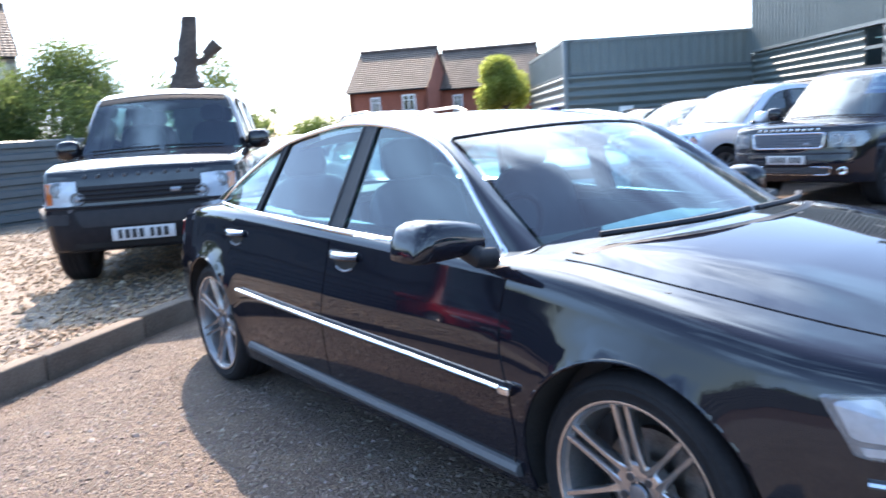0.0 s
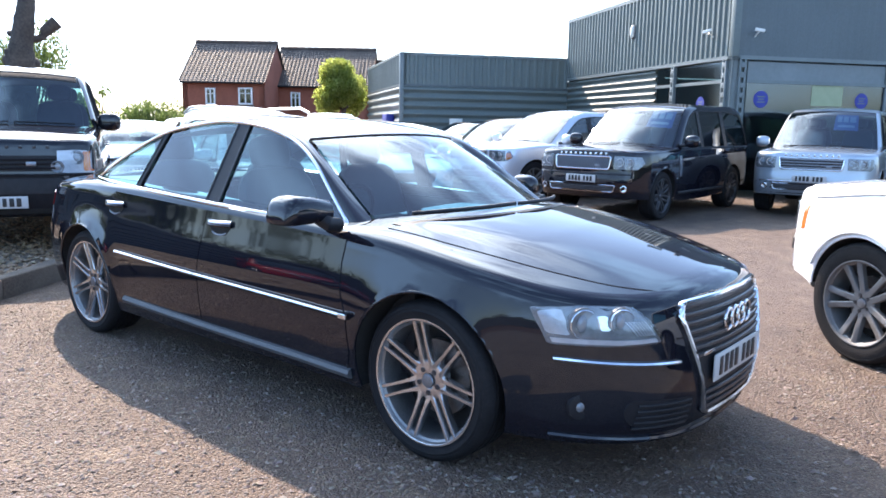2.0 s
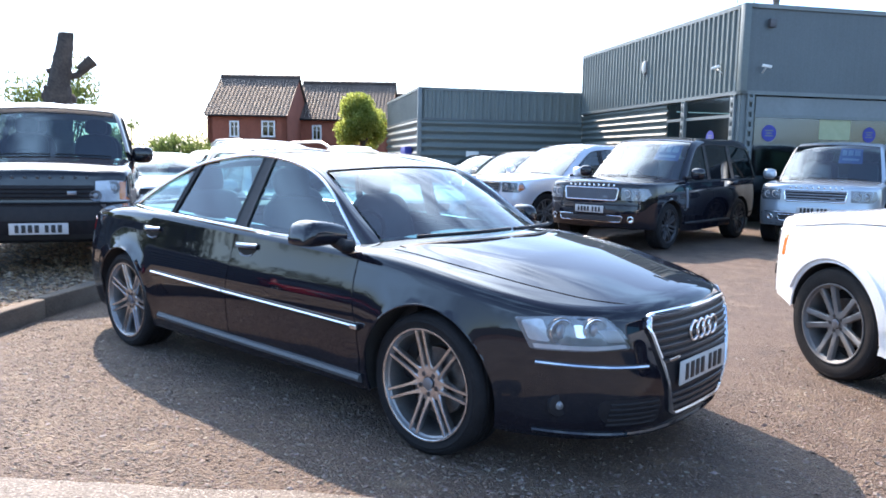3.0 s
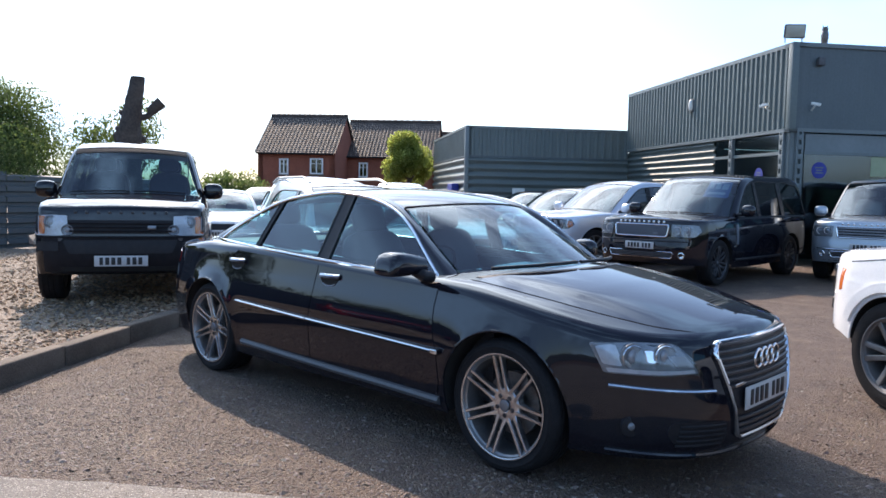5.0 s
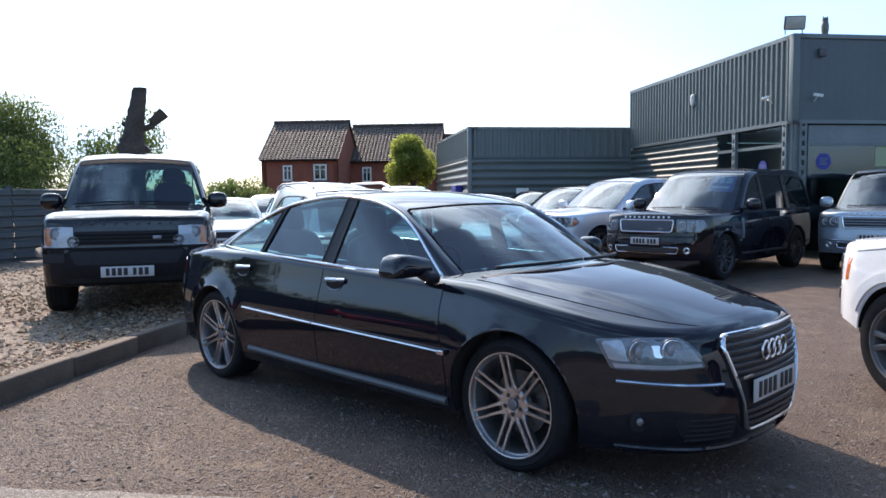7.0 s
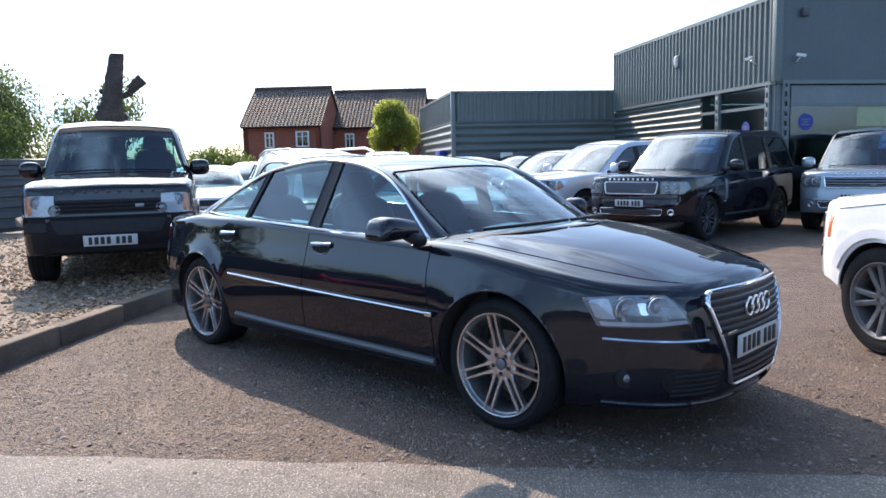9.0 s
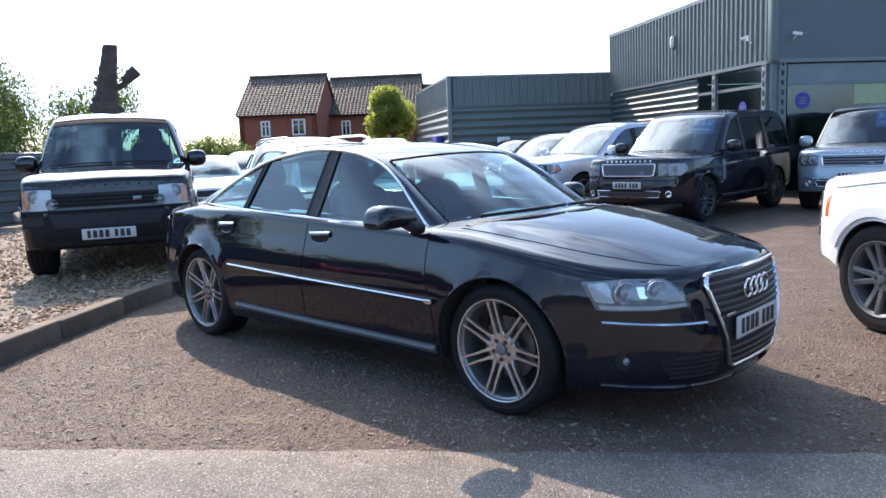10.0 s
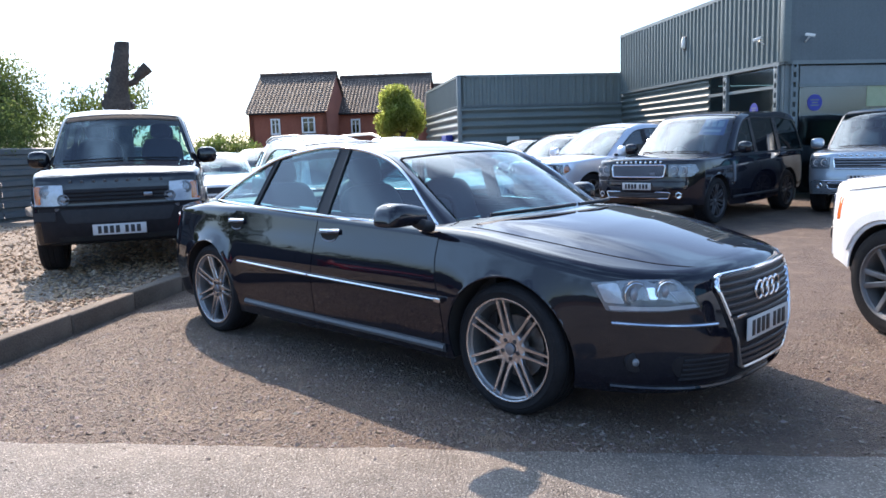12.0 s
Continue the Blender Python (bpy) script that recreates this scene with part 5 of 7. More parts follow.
# ---- other vehicles ----
def four_by_four(name, m, label, body, style, plate=True, group="", wheel="offroad", cheap=False):
    """A tall boxy estate; style: 'block' (upright, stepped lamps), 'grand' (large, mesh grille), 'sport' (lower and sleeker)."""
    WIDE = 0.955 if name.startswith("white") else 0.905
    S = {"block": dict(w=WIDE, nose=0.86, hood=1.06, cowl=1.165 if WIDE > 0.93 else 1.20, belt=1.13, roof=1.78, wx=-0.52, wt=-0.98, tail=-3.93, yb=0.84 if WIDE > 0.93 else 0.82, yr=0.70 if WIDE > 0.93 else 0.645, tip=0.84, bow=0.14),
         "grand": dict(w=0.975, nose=0.88, hood=1.08, cowl=1.15, belt=1.12, roof=1.80, wx=-0.50, wt=-1.22, tail=-3.96, yb=0.86, yr=0.70, tip=0.86, bow=0.16),
         "sport": dict(w=0.965, nose=0.86, hood=1.03, cowl=1.12, belt=1.08, roof=1.70, wx=-0.46, wt=-1.22, tail=-3.78, yb=0.85, yr=0.68, tip=0.84, bow=0.17)}[style]
    w, nose, tail = S["w"], S["nose"] - (0.022 if name.startswith("white") else 0), S["tail"]
    c = Car(
        name, m, label, body,
        plan=[(nose, 0), (nose - 0.008, 0.35), (nose - 0.04, 0.62), (nose - 0.13, 0.80), (nose - 0.34, w - 0.045), (nose - 0.6, w - 0.012), (0, w), (-2.0, w), (-3.0, w - 0.01), (tail + 0.3, w - 0.04), (tail + 0.06, w - 0.16), (tail, 0.5), (tail - 0.01, 0)],
        top=[(nose, 1.035), (0.80, 1.060), (0.55, 1.133), (0.2, 1.160), (-0.1, 1.180), (-0.5, S["cowl"])] + [(-1, S["belt"] + 0.02), (tail, S["belt"] + 0.03)] if name == "off_road_car" else [(nose, S["hood"]), (0.4, S["hood"] + 0.04), (-0.1, S["cowl"] - 0.01), (-0.5, S["cowl"]), (-1, S["belt"] + 0.02), (tail, S["belt"] + 0.03)],
        drop=[(nose, 0.06), (0, 0.05), (-0.5, 0.045), (-1, 0.02), (tail, 0.02)],
        bottom=[(nose, 0.46), (0.5, 0.45), (0.3, 0.38), (0, 0.32), (-2.9, 0.32), (tail, 0.42)] if name.startswith("white") else [(nose, 0.36), (0.5, 0.34), (0, 0.30), (-2.9, 0.32), (tail, 0.42)],
        side=[(0.3, 0.03), (0.45, 0.008), (0.6, 0.0), (0.85, 0.0), (1.0, 0.018), (1.15, 0.05)],
        front=[(0.3, 0.10), (0.45, 0.02), (0.6, 0.0), (0.75, 0.02), (0.9, 0.03), (1.1, 0.06)],
        rear=[(0.3, 0.05), (0.5, 0.0), (0.8, 0.03), (1.1, 0.05)],
        cab=(S["wx"] - 0.02, tail + 0.06), base=2.885, arch=(0.38, 0.405 if name.startswith("white") else 0.425), r=0.05, group=group)
    root = c.root
    b, roof, yb, yr = S["belt"], S["roof"], S["yb"], S["yr"]
    u = lambda *k: curve1(*k)
    tw = (yb - yr) / (roof - b)
    ys = lambda x, z: yb + 0.04 - tw * (z - b) - 0.02 * max(0, -x - 3.2)
    c.greenhouse(
        rail=[(S["wx"], yb - 0.02, S["cowl"] - 0.05), ((S["wx"] + S["wt"]) / 2, (yb + yr) / 2 - 0.01, (S["cowl"] + roof) / 2 - 0.02), (S["wt"], yr, roof - 0.055), (S["wt"] - 0.17, yr - 0.01, roof - 0.008), (-2.2, yr, roof + 0.01), (tail + 0.42, yr, roof - 0.02),
              (tail + 0.24, yr - 0.01, roof - 0.07), (tail + 0.14, yr + 0.05, (roof + b) / 2), (tail + 0.06, yb - 0.03, b + 0.03)],
        marks=(2, 6), crown=u((0, 0.03), (0.25, 0.035), (0.5, 0.04), (0.8, 0.03), (1, 0.02)), bow=u((0, S["bow"]), (0.2, 0.09), (0.35, 0.0), (0.75, 0.0), (0.85, -0.06), (1, -0.08)),
        dlo=[(S["wx"] - 0.22, b - 0.005), ((S["wx"] + S["wt"]) / 2 - 0.16, (b + roof) / 2 - 0.02), (S["wt"] - 0.12, roof - 0.12), (S["wt"] - 0.35, roof - 0.085), (-2.2, roof - 0.075), (tail + 0.75, roof - 0.10), (tail + 0.44, roof - 0.16), (tail + 0.33, (roof + b) / 2), (tail + 0.26, b + 0.0)],
        yside=ys, posts=[(((-1.52, b - 0.1), (-1.50, roof)), ((-1.64, b - 0.1), (-1.60, roof))), (((-2.55, b - 0.1), (-2.50, roof)), ((-2.70, b - 0.1), (-2.66, roof)))],
        glass_=M["glass"] if not cheap else M["dark_glass"], rear_tint=M["dark_glass"] if name in ("black_estate_car", "off_road_car") else None, tint_from=0 if name == "off_road_car" else 1)
    if style == "block":
        band = [[c.screen(u_, q_, 0.004) for q_ in np.linspace(-0.97, 0.97, 13)] for u_ in (0.86, 0.93, 0.995)]
        part("windscreen_header", sheet(band), M["bumper_black"], root)
    c.cabin(S["wx"] + 0.1, tail + 0.2, 0.82, 0.45, b - 0.02, [(-1.45, (-0.4, 0.4)), (-2.45, (-0.42, 0.42))], dash=S["wx"] - 0.35, tall=0.12)
    dz = 0.08
    hood = [(nose - 0.075, 0), (nose - 0.085, 0.4), (nose - 0.15, 0.70), (nose - 0.40, w - 0.14), (0, w - 0.12), (S["wx"] + 0.06, w - 0.13), (S["wx"] + 0.12, 0.4), (S["wx"] + 0.15, 0)]
    c.on_top("bonnet", hood + [(x, -y) for x, y in reversed(hood[1:-1])], body, 0.006, 0.014, 0.09)
    for s in (1, -1):
        arc = [(-2.885 + 0.465 * math.cos(radians(a)), 0.38 + 0.465 * math.sin(radians(a))) for a in np.linspace(2, 60, 8)]
        for nm, o, hx in (("front_door", [(-0.52, b - 0.05), (-0.50, 0.42), (-1.60, 0.42), (-1.60, b - 0.04)], -1.45), ("rear_door", [(-1.612, b - 0.04), (-1.612, 0.42)] + arc + [(-2.62, b - 0.035)], -2.45)):
            door = c.on_side(nm, o, s, body, 0.004, 0.010, 0.09)
            bar = [c.side(hx - 0.10 + 0.2 * k / 6, b - 0.17, s, 0.008 + 0.03 * math.sin(math.pi * k / 6) ** 0.5) for k in range(7)]
            part("door_handle", tube(bar, 0.014, 8, False, 0.8), body, door)
        c.mirror(S["wx"] - 0.22, w + (0.055 if style == "block" else 0.10), b + 0.10, (0.16, 0.24, 0.20), body, s, (S["wx"] - 0.2, w - 0.08, b + 0.03))
        part("sill", c.side_line([(x, 0.40) for x in np.linspace(-0.5, -2.4, 12)], 0.035, s, -0.008, 0.8), M["grey_plastic"] if style == "block" else M["plastic"], root)
        fit_wheel(root, wheel, 0, s * (w - 0.145), s, 0, 20)
        fit_wheel(root, wheel, -2.885, s * (w - 0.145), s, 0, 5)
        if style == "block":
            for xw in (0.0, -2.885):
                ring = [(xw + R * math.cos(a), 0.38 + R * math.sin(a)) for R, turn in ((0.495, 1), (0.428, -1)) for a in np.linspace(0.42 if WIDE > 0.93 else 0.75, math.pi - 0.10, 22)[::turn]]
                c.on_side("arch_flare", ring, s, body, 0.020 if WIDE > 0.93 else 0.012, 0.024, 0.05)
            seam = [(x, c.height(x, 0.80) - 0.075) for x in np.linspace(0.42, -0.45, 12)]
            part("bonnet_seam", c.side_line(seam, 0.0045, s, -0.001), M["ink"], root)
            if name.startswith("white"):
                c.headlamp([(0.54, 0.78), (0.54, 0.94), (0.70, 0.95), (0.83, 0.945), (0.84, 0.82), (0.81, 0.755), (0.66, 0.755)], s, lenses=((0.600, 0.815, 0.050), (0.715, 0.89, 0.042)), amber=[(0.892, 0.76), (0.892, 0.93), (0.908, 0.93), (0.908, 0.77)])
            else:
                lamp = c.headlamp([(0.515, 0.765), (0.515, 0.965), (0.66, 0.970), (0.842, 0.960), (0.852, 0.80), (0.82, 0.757), (0.60, 0.757)], s, lenses=((0.675, 0.90, 0.060),), amber=[(0.735, 0.775), (0.730, 0.958), (0.840, 0.952), (0.850, 0.80), (0.82, 0.768)], bezel="satin")
                f = c.front(s * 0.515, 0.815, 0.012)
                low = lathe([(0.058, -0.03), (0.058, 0.010), (0.053, 0.014), (0.046, 0.006), (0.028, -0.002), (0.0, -0.004)], 28)
                low.transform(Matrix.Translation(f) @ pose(0, 0, 0, 0, 0, -90))
                part("driving_lamp", low, M["lamp_mid"], lamp, "round inner lamp with a pale rim")
                part("lamp_eye", blob((0.02, 0.06, 0.06), 1.0, 16, 8, (f.x + 0.004, f.y, f.z)), M["lamp_eye"], lamp)
            part("bumper_lamp", rbox((0.02, 0.09, 0.045), 0.01, c.front(s * 0.56, 0.80 - dz, 0.0)), M["grey_plastic"], root)
        else:
            z0 = 0.80 if style == "grand" else 0.77
            c.headlamp([(0.545, z0), (0.535, z0 + 0.19), (0.88, z0 + 0.185), (0.915, z0 + 0.08), (0.86, z0 - 0.005)], s, lenses=((0.625, z0 + 0.10, 0.062), (0.755, z0 + 0.095, 0.062)), amber=[(0.85, z0 + 0.02), (0.85, z0 + 0.15), (0.89, z0 + 0.15), (0.905, z0 + 0.05)] if style == "sport" else None, bowl="lamp_mid" if style == "grand" else "lamp_dark")
            f = c.front(s * 0.70, 0.50, 0.0)
            fog = lathe([(0.052, -0.02), (0.052, 0.012), (0.042, 0.014), (0.038, 0.0), (0.0, -0.006)], 24)
            fog.transform(Matrix.Translation(f) @ pose(0, 0, 0, 0, 0, -90 + s * 14))
            part("fog_lamp", fog, M["chrome"], root, "round fog lamp in a chrome ring")
    if style == "block":
        g = c.on_front("grille", rounded([(-0.51, 0.855 - dz), (0.51, 0.855 - dz), (0.51, 1.0 - dz), (-0.51, 1.0 - dz)], 0.02), M["plastic"], 0.004, 0.02, 0.1)
        for z in (0.885 - dz, 0.925 - dz, 0.965 - dz):
            part("grille_bar", c.front_line([(y, z) for y in np.linspace(-0.5, 0.5, 9)], 0.011, 0.012), M["bumper_black"], g)
        part("grille_badge", rbox((0.01, 0.085, 0.04), 0.006, c.front(0.30, 0.925 - dz, 0.026)), M["satin"], g)
        for k in range(9):
            part("bonnet_letter", rbox((0.008, 0.030, 0.030), 0.002, c.front(0.44 - 0.11 * k, 1.0, 0.01)), M["grille_grey"], root)
        bump = c.on_front("bumper", rounded([(-0.84, 0.48), (0.84, 0.48), (0.88, 0.745), (-0.88, 0.745)] if name.startswith("white") else [(-WIDE + 0.02, 0.375), (WIDE - 0.02, 0.375), (0.935, 0.745), (-0.935, 0.745)], 0.03), body if name.startswith("white") else M["bumper_black"], 0.012, 0.02, 0.1)
        c.on_front("bumper_mouth", rounded([(-0.5, 0.57), (0.5, 0.57), (0.56, 0.71), (-0.56, 0.71)], 0.03), M["plastic"], 0.018, 0.02, 0.1, bump)
        for s in (1, -1):
            c.on_front("bumper_pocket", rounded([(s * a, z) for a, z in ((0.60, 0.60), (0.82, 0.60), (0.82, 0.69), (0.60, 0.69))][::s], 0.02), M["plastic"], 0.018, 0.02, 0.1, bump)
        if not name.startswith("white"):
            part("bumper_ledge", c.front_line([(y, 0.742) for y in np.linspace(-0.80, 0.80, 15)], 0.014, 0.012, 0.8), M["bumper_black"], bump)
            c.on_front("lower_intake", rounded([(-0.56, 0.385), (0.56, 0.385), (0.60, 0.43), (-0.60, 0.43)], 0.02), M["liner"], 0.016, 0.02, 0.1, bump)
        if plate:
            c.plate(0.495, c.front(0, 0.495).x + 0.03)
    else:
        z0 = 0.79 if style == "grand" else 0.77
        wg = 0.49
        g = c.on_front("grille", rounded([(-wg + 0.03, z0), (wg - 0.03, z0), (wg, z0 + 0.19), (-wg, z0 + 0.19)], 0.03), M["plastic"], 0.004, 0.02, 0.1)
        part("grille_surround", c.front_line([p for p in rounded([(-wg + 0.03, z0), (wg - 0.03, z0), (wg, z0 + 0.19), (-wg, z0 + 0.19)], 0.04, 4)], 0.014, 0.010, 1, True), M["chrome"] if style == "grand" else M["satin"], g)
        if name == "black_estate_car":
            for k in range(23):
                y = -wg + 0.045 + k * (2 * wg - 0.09) / 22
                for q in (-1, 1):
                    pts = [(max(-wg + 0.03, min(wg - 0.03, y + q * 0.09 * (t - 0.5))), z0 + 0.012 + 0.166 * t) for t in (0, 0.33, 0.67, 1)]
                    part("grille_mesh_bar", c.front_line(pts, 0.005, 0.012), M["satin"], g)
        else:
            for k in range(4):
                part("grille_bar", c.front_line([(y, z0 + 0.028 + 0.045 * k) for y in np.linspace(-wg + 0.03, wg - 0.03, 9)], 0.012, 0.012, 1.2), M["satin"] if style == "grand" else M["grey_plastic"], g)
        part("grille_badge", rbox((0.01, 0.085, 0.04), 0.006, c.front(0.28, z0 + 0.05, 0.026)), M["satin"], g)
        for k in range(10):
            part("bonnet_letter", rbox((0.008, 0.034, 0.032), 0.002, c.front((0.40 - 0.088 * k), z0 + 0.235, 0.012)), M["chrome"], root)
        if name == "silver_estate_car":
            c.on_front("bumper_valance", rounded([(-0.86, 0.385), (0.86, 0.385), (0.88, 0.57), (-0.88, 0.57)], 0.03), M["plastic"], 0.002, 0.012, 0.1)
        low = c.on_front("lower_grille", rounded([(-0.55, 0.45), (0.55, 0.45), (0.58, 0.55), (-0.58, 0.55)], 0.02), M["plastic"], 0.007, 0.02, 0.1)
        part("lower_grille_trim", c.front_line(rounded([(-0.55, 0.45), (0.55, 0.45), (0.58, 0.55), (-0.58, 0.55)], 0.03, 4), 0.009, 0.010, 1, True), M["chrome"] if style == "grand" else M["satin"], low)
        for z in (0.475, 0.5, 0.525):
            part("lower_grille_bar", c.front_line([(y, z) for y in np.linspace(-0.55, 0.55, 9)], 0.006, 0.010), M["grey_plastic"], low)
        if style == "grand":
            part("bumper_trim", c.front_line([(y, 0.59 if name == "silver_estate_car" else 0.72) for y in np.linspace(-0.80, 0.80, 14)], 0.010, 0.004), M["chrome"] if name == "silver_estate_car" else body, root)
            for s in (1, -1):
                vent = [(-0.58, 0.66), (-0.50, 0.66), (-0.50, 0.99), (-0.58, 0.99)]
                v = c.on_side("wing_vent", vent, s, M["satin"], 0.012, 0.01, 0.2)
        if plate:
            c.plate(0.64 if style == "grand" else 0.60, c.front(0, 0.64).x + 0.016)
    for y0, y1 in ((-0.66, 0.0), (0.05, 0.62)):
        pts = [(S["wx"] + S["bow"] * (1 - (y / 0.85) ** 2) + 0.02, y, S["cowl"] - 0.01 + 0.03 * (1 - (y / 0.85) ** 2)) for y in np.linspace(y0, y1, 7)]
        part("wiper", tube(pts, 0.01, 6), M["plastic"], root)
    part("underbody", rbox((4.3, 1.4, 0.14), 0.03, (-1.5, 0, 0.40)), M["liner"], root)
    return c


def price_sticker(c, q0, q1, u0, u1):
    """A blue price sheet inside a windscreen, its print as pale bars."""
    spot = lambda a, b, lift: c.screen(u0 + (u1 - u0) * b, q0 + (q1 - q0) * a, -0.006 + lift)
    patch = lambda a0, a1, b0, b1, lift: sheet([[spot(a0 + (a1 - a0) * i / 6, b0 + (b1 - b0) * j / 3, lift) for i in range(7)] for j in range(4)])
    p = part("price_sheet", patch(0, 1, 0, 1, 0.0), M["price_blue"], c.root, "blue price sheet behind the windscreen")
    for a0, a1, b0, b1 in ((0.10, 0.30, 0.50, 0.86), (0.36, 0.58, 0.50, 0.86), (0.64, 0.90, 0.50, 0.86), (0.15, 0.85, 0.18, 0.32)):
        part("printed_bar", patch(a0, a1, b0, b1, 0.004), M["price_print"], p)


def at(x, y, heading, z=0.0):
    return pose(x, y, z, 0, 0, heading)


four_by_four("off_road_car", at(-6.285, -0.12, -27.4, BED + 0.02), "dark navy boxy off-road estate car on the gravel", M["dusty_paint"], "block", group="parked cars")
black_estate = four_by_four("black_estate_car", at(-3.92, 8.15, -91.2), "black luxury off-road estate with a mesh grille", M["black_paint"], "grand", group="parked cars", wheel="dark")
silver_estate_ = four_by_four("silver_estate_car", at(-1.48, 11.13, -84), "pale silver luxury off-road estate with barred grille", M["blue_silver_paint"], "grand", group="parked cars")
price_sticker(black_estate, -0.32, -0.86, 0.46, 0.88)
price_sticker(silver_estate_, -0.12, -0.62, 0.46, 0.88)
four_by_four("white_off_road_car", at(1.56, 2.69, 147), "white boxy off-road car with grey alloy wheels", M["white_paint"], "block", group="parked cars")
four_by_four("silver_sport_estate", at(-6.87, 9.34, -105), "silver sporty off-road estate beside the black one", M["silver_paint"], "sport", group="parked cars")


def small_car(name, m, label, body, style, rails=False, group="parked cars"):
    """A hatchback, estate or saloon further off."""
    S = {"estate": dict(roof=1.51, belt=0.96, tail=-3.75, rb=-3.72, rt=-3.35, base=2.75), "hatch": dict(roof=1.44, belt=0.95, tail=-3.25, rb=-3.2, rt=-2.75, base=2.55), "low": dict(roof=1.37, belt=0.93, tail=-3.75, rb=-3.15, rt=-2.3, base=2.72),
         "tall": dict(roof=1.58, belt=1.04, tail=-3.55, rb=-3.5, rt=-3.15, base=2.68)}[style]
    w, tail, b, roof = 0.885, S["tail"], S["belt"], S["roof"]
    c = Car(
        name, m, label, body,
        plan=[(0.86, 0), (0.85, 0.25), (0.79, 0.5), (0.66, 0.69), (0.4, 0.82), (0, w - 0.01), (-1.2, w), (-2.6, w - 0.015), (tail + 0.3, w - 0.08), (tail + 0.05, 0.62), (tail, 0)],
        top=[(0.86, b - 0.22), (0.5, b - 0.12), (0, b - 0.03), (-0.4, b + 0.05), (-1, b + 0.06), (-2.6, b + 0.08), (tail, b + 0.05)],
        drop=[(0.86, 0.12), (0.3, 0.08), (-0.4, 0.06), (-2.6, 0.04), (tail, 0.05)],
        bottom=[(0.9, 0.2), (0, 0.22), (-2.6, 0.24), (tail, 0.32)],
        side=[(0.2, 0.03), (0.35, 0.01), (0.55, 0.0), (0.75, 0.01), (0.95, 0.03)], front=[(0.2, 0.05), (0.4, 0), (0.6, 0.02), (0.8, 0.08)], rear=[(0.3, 0.05), (0.5, 0), (0.9, 0.08)],
        cab=(-0.35, S["rb"] + 0.1), base=S["base"], arch=(0.325, 0.365), r=0.05, group=group)
    deep = 0.04 if rails else 0.0
    u = lambda *k: curve1(*k)
    ys = lambda x, z: 0.845 - 0.42 * (z - b) - 0.05 * max(0, -x - 2.4)
    c.greenhouse(
        rail=[(-0.28, 0.76, b - 0.02), (-0.6, 0.69, (b + roof) / 2 - 0.01), (-1.0, 0.60, roof - 0.06), (-1.35, 0.58, roof - 0.02), (-1.8, 0.575, roof), (S["rt"], 0.575, roof - 0.07), ((S["rt"] + S["rb"]) / 2, 0.63, (roof + b) / 2), (S["rb"], 0.70, b + 0.06)],
        marks=(2, 5), crown=u((0, 0.03), (0.5, 0.035), (1, 0.02)), bow=u((0, 0.2), (0.3, 0.1), (0.45, 0), (0.7, -0.04), (1, -0.1)),
        dlo=[(-0.52, b + 0.0), (-0.8, (b + roof) / 2), (-1.15, roof - 0.085 - deep), (-1.5, roof - 0.06 - deep), (-1.9, roof - 0.055 - deep), *([(-2.45, roof - 0.12), (-2.64, roof - 0.18), (-2.74, (roof + b) / 2), (-2.78, b + 0.05)] if rails else [(S["rt"] + 0.2, roof - 0.12), ((S["rt"] + S["rb"]) / 2 + 0.22, (roof + b) / 2 + 0.01), (S["rb"] + 0.32, b + 0.05)])],
        yside=ys, posts=[(((-1.40, b - 0.1), (-1.38, roof)), ((-1.50, b - 0.1), (-1.46, roof)))], post_mat=body if rails else None)
    c.cabin(-0.2, S["rb"] + 0.2, 0.76, 0.30, b - 0.02, [(-1.3, (-0.36, 0.36)), (-2.15, (-0.38, 0.38))], dash=-0.6)
    hood = [(0.77, 0), (0.75, 0.3), (0.60, 0.58), (0.2, 0.70), (-0.24, 0.72), (-0.15, 0.4), (-0.10, 0)]
    c.on_top("bonnet", hood + [(x, -y) for x, y in reversed(hood[1:-1])], body, 0.005, 0.012, 0.1)
    for s in (1, -1):
        c.headlamp([(0.46, b - 0.36), (0.50, b - 0.27), (0.78, b - 0.235), (0.80, b - 0.31), (0.70, b - 0.37)], s, lenses=((0.57, b - 0.315, 0.04), (0.67, b - 0.31, 0.04)))
        for nm, o, hx in (("front_door", [(-0.45, b - 0.04), (-0.42, 0.34), (-1.46, 0.34), (-1.46, b - 0.02)], -1.3), ("rear_door", [(-1.47, b - 0.02), (-1.47, 0.34), (-2.1, 0.34), (-2.32, 0.66), (-2.36, b - 0.02)], -2.2)):
            door = c.on_side(nm, o, s, body, 0.004, 0.01, 0.1)
            part("door_handle", tube([c.side(hx - 0.09 + 0.18 * k / 6, b - 0.12, s, 0.008 + 0.025 * math.sin(math.pi * k / 6) ** 0.5) for k in range(7)], 0.012, 8), body, door)
        c.mirror(-0.55, 0.98, b + 0.06, (0.15, 0.21, 0.14), body, s, (-0.5, 0.85, b + 0.0))
        fit_wheel(c.root, "plain", 0, s * 0.77, s, 0, 7)
        fit_wheel(c.root, "plain", -S["base"], s * 0.77, s, 0, 40)
        if rails:
            pts = [(x, s * 0.575, roof + 0.02 + 0.075 * min(1, 7 * k * (1 - k))) for k, x in [(t, -1.15 + (S["rt"] + 1.3) * t) for t in np.linspace(0, 1, 20)]]
            part("roof_rail", tube(pts, 0.018, 8), M["lamp_white"], c.root, "pale roof rail")
            far = lambda x, z, d: Vector((x, s * (0.800 - 0.128 * (-2.5 - x) - 0.42 * (z - 1.3) + d), z))
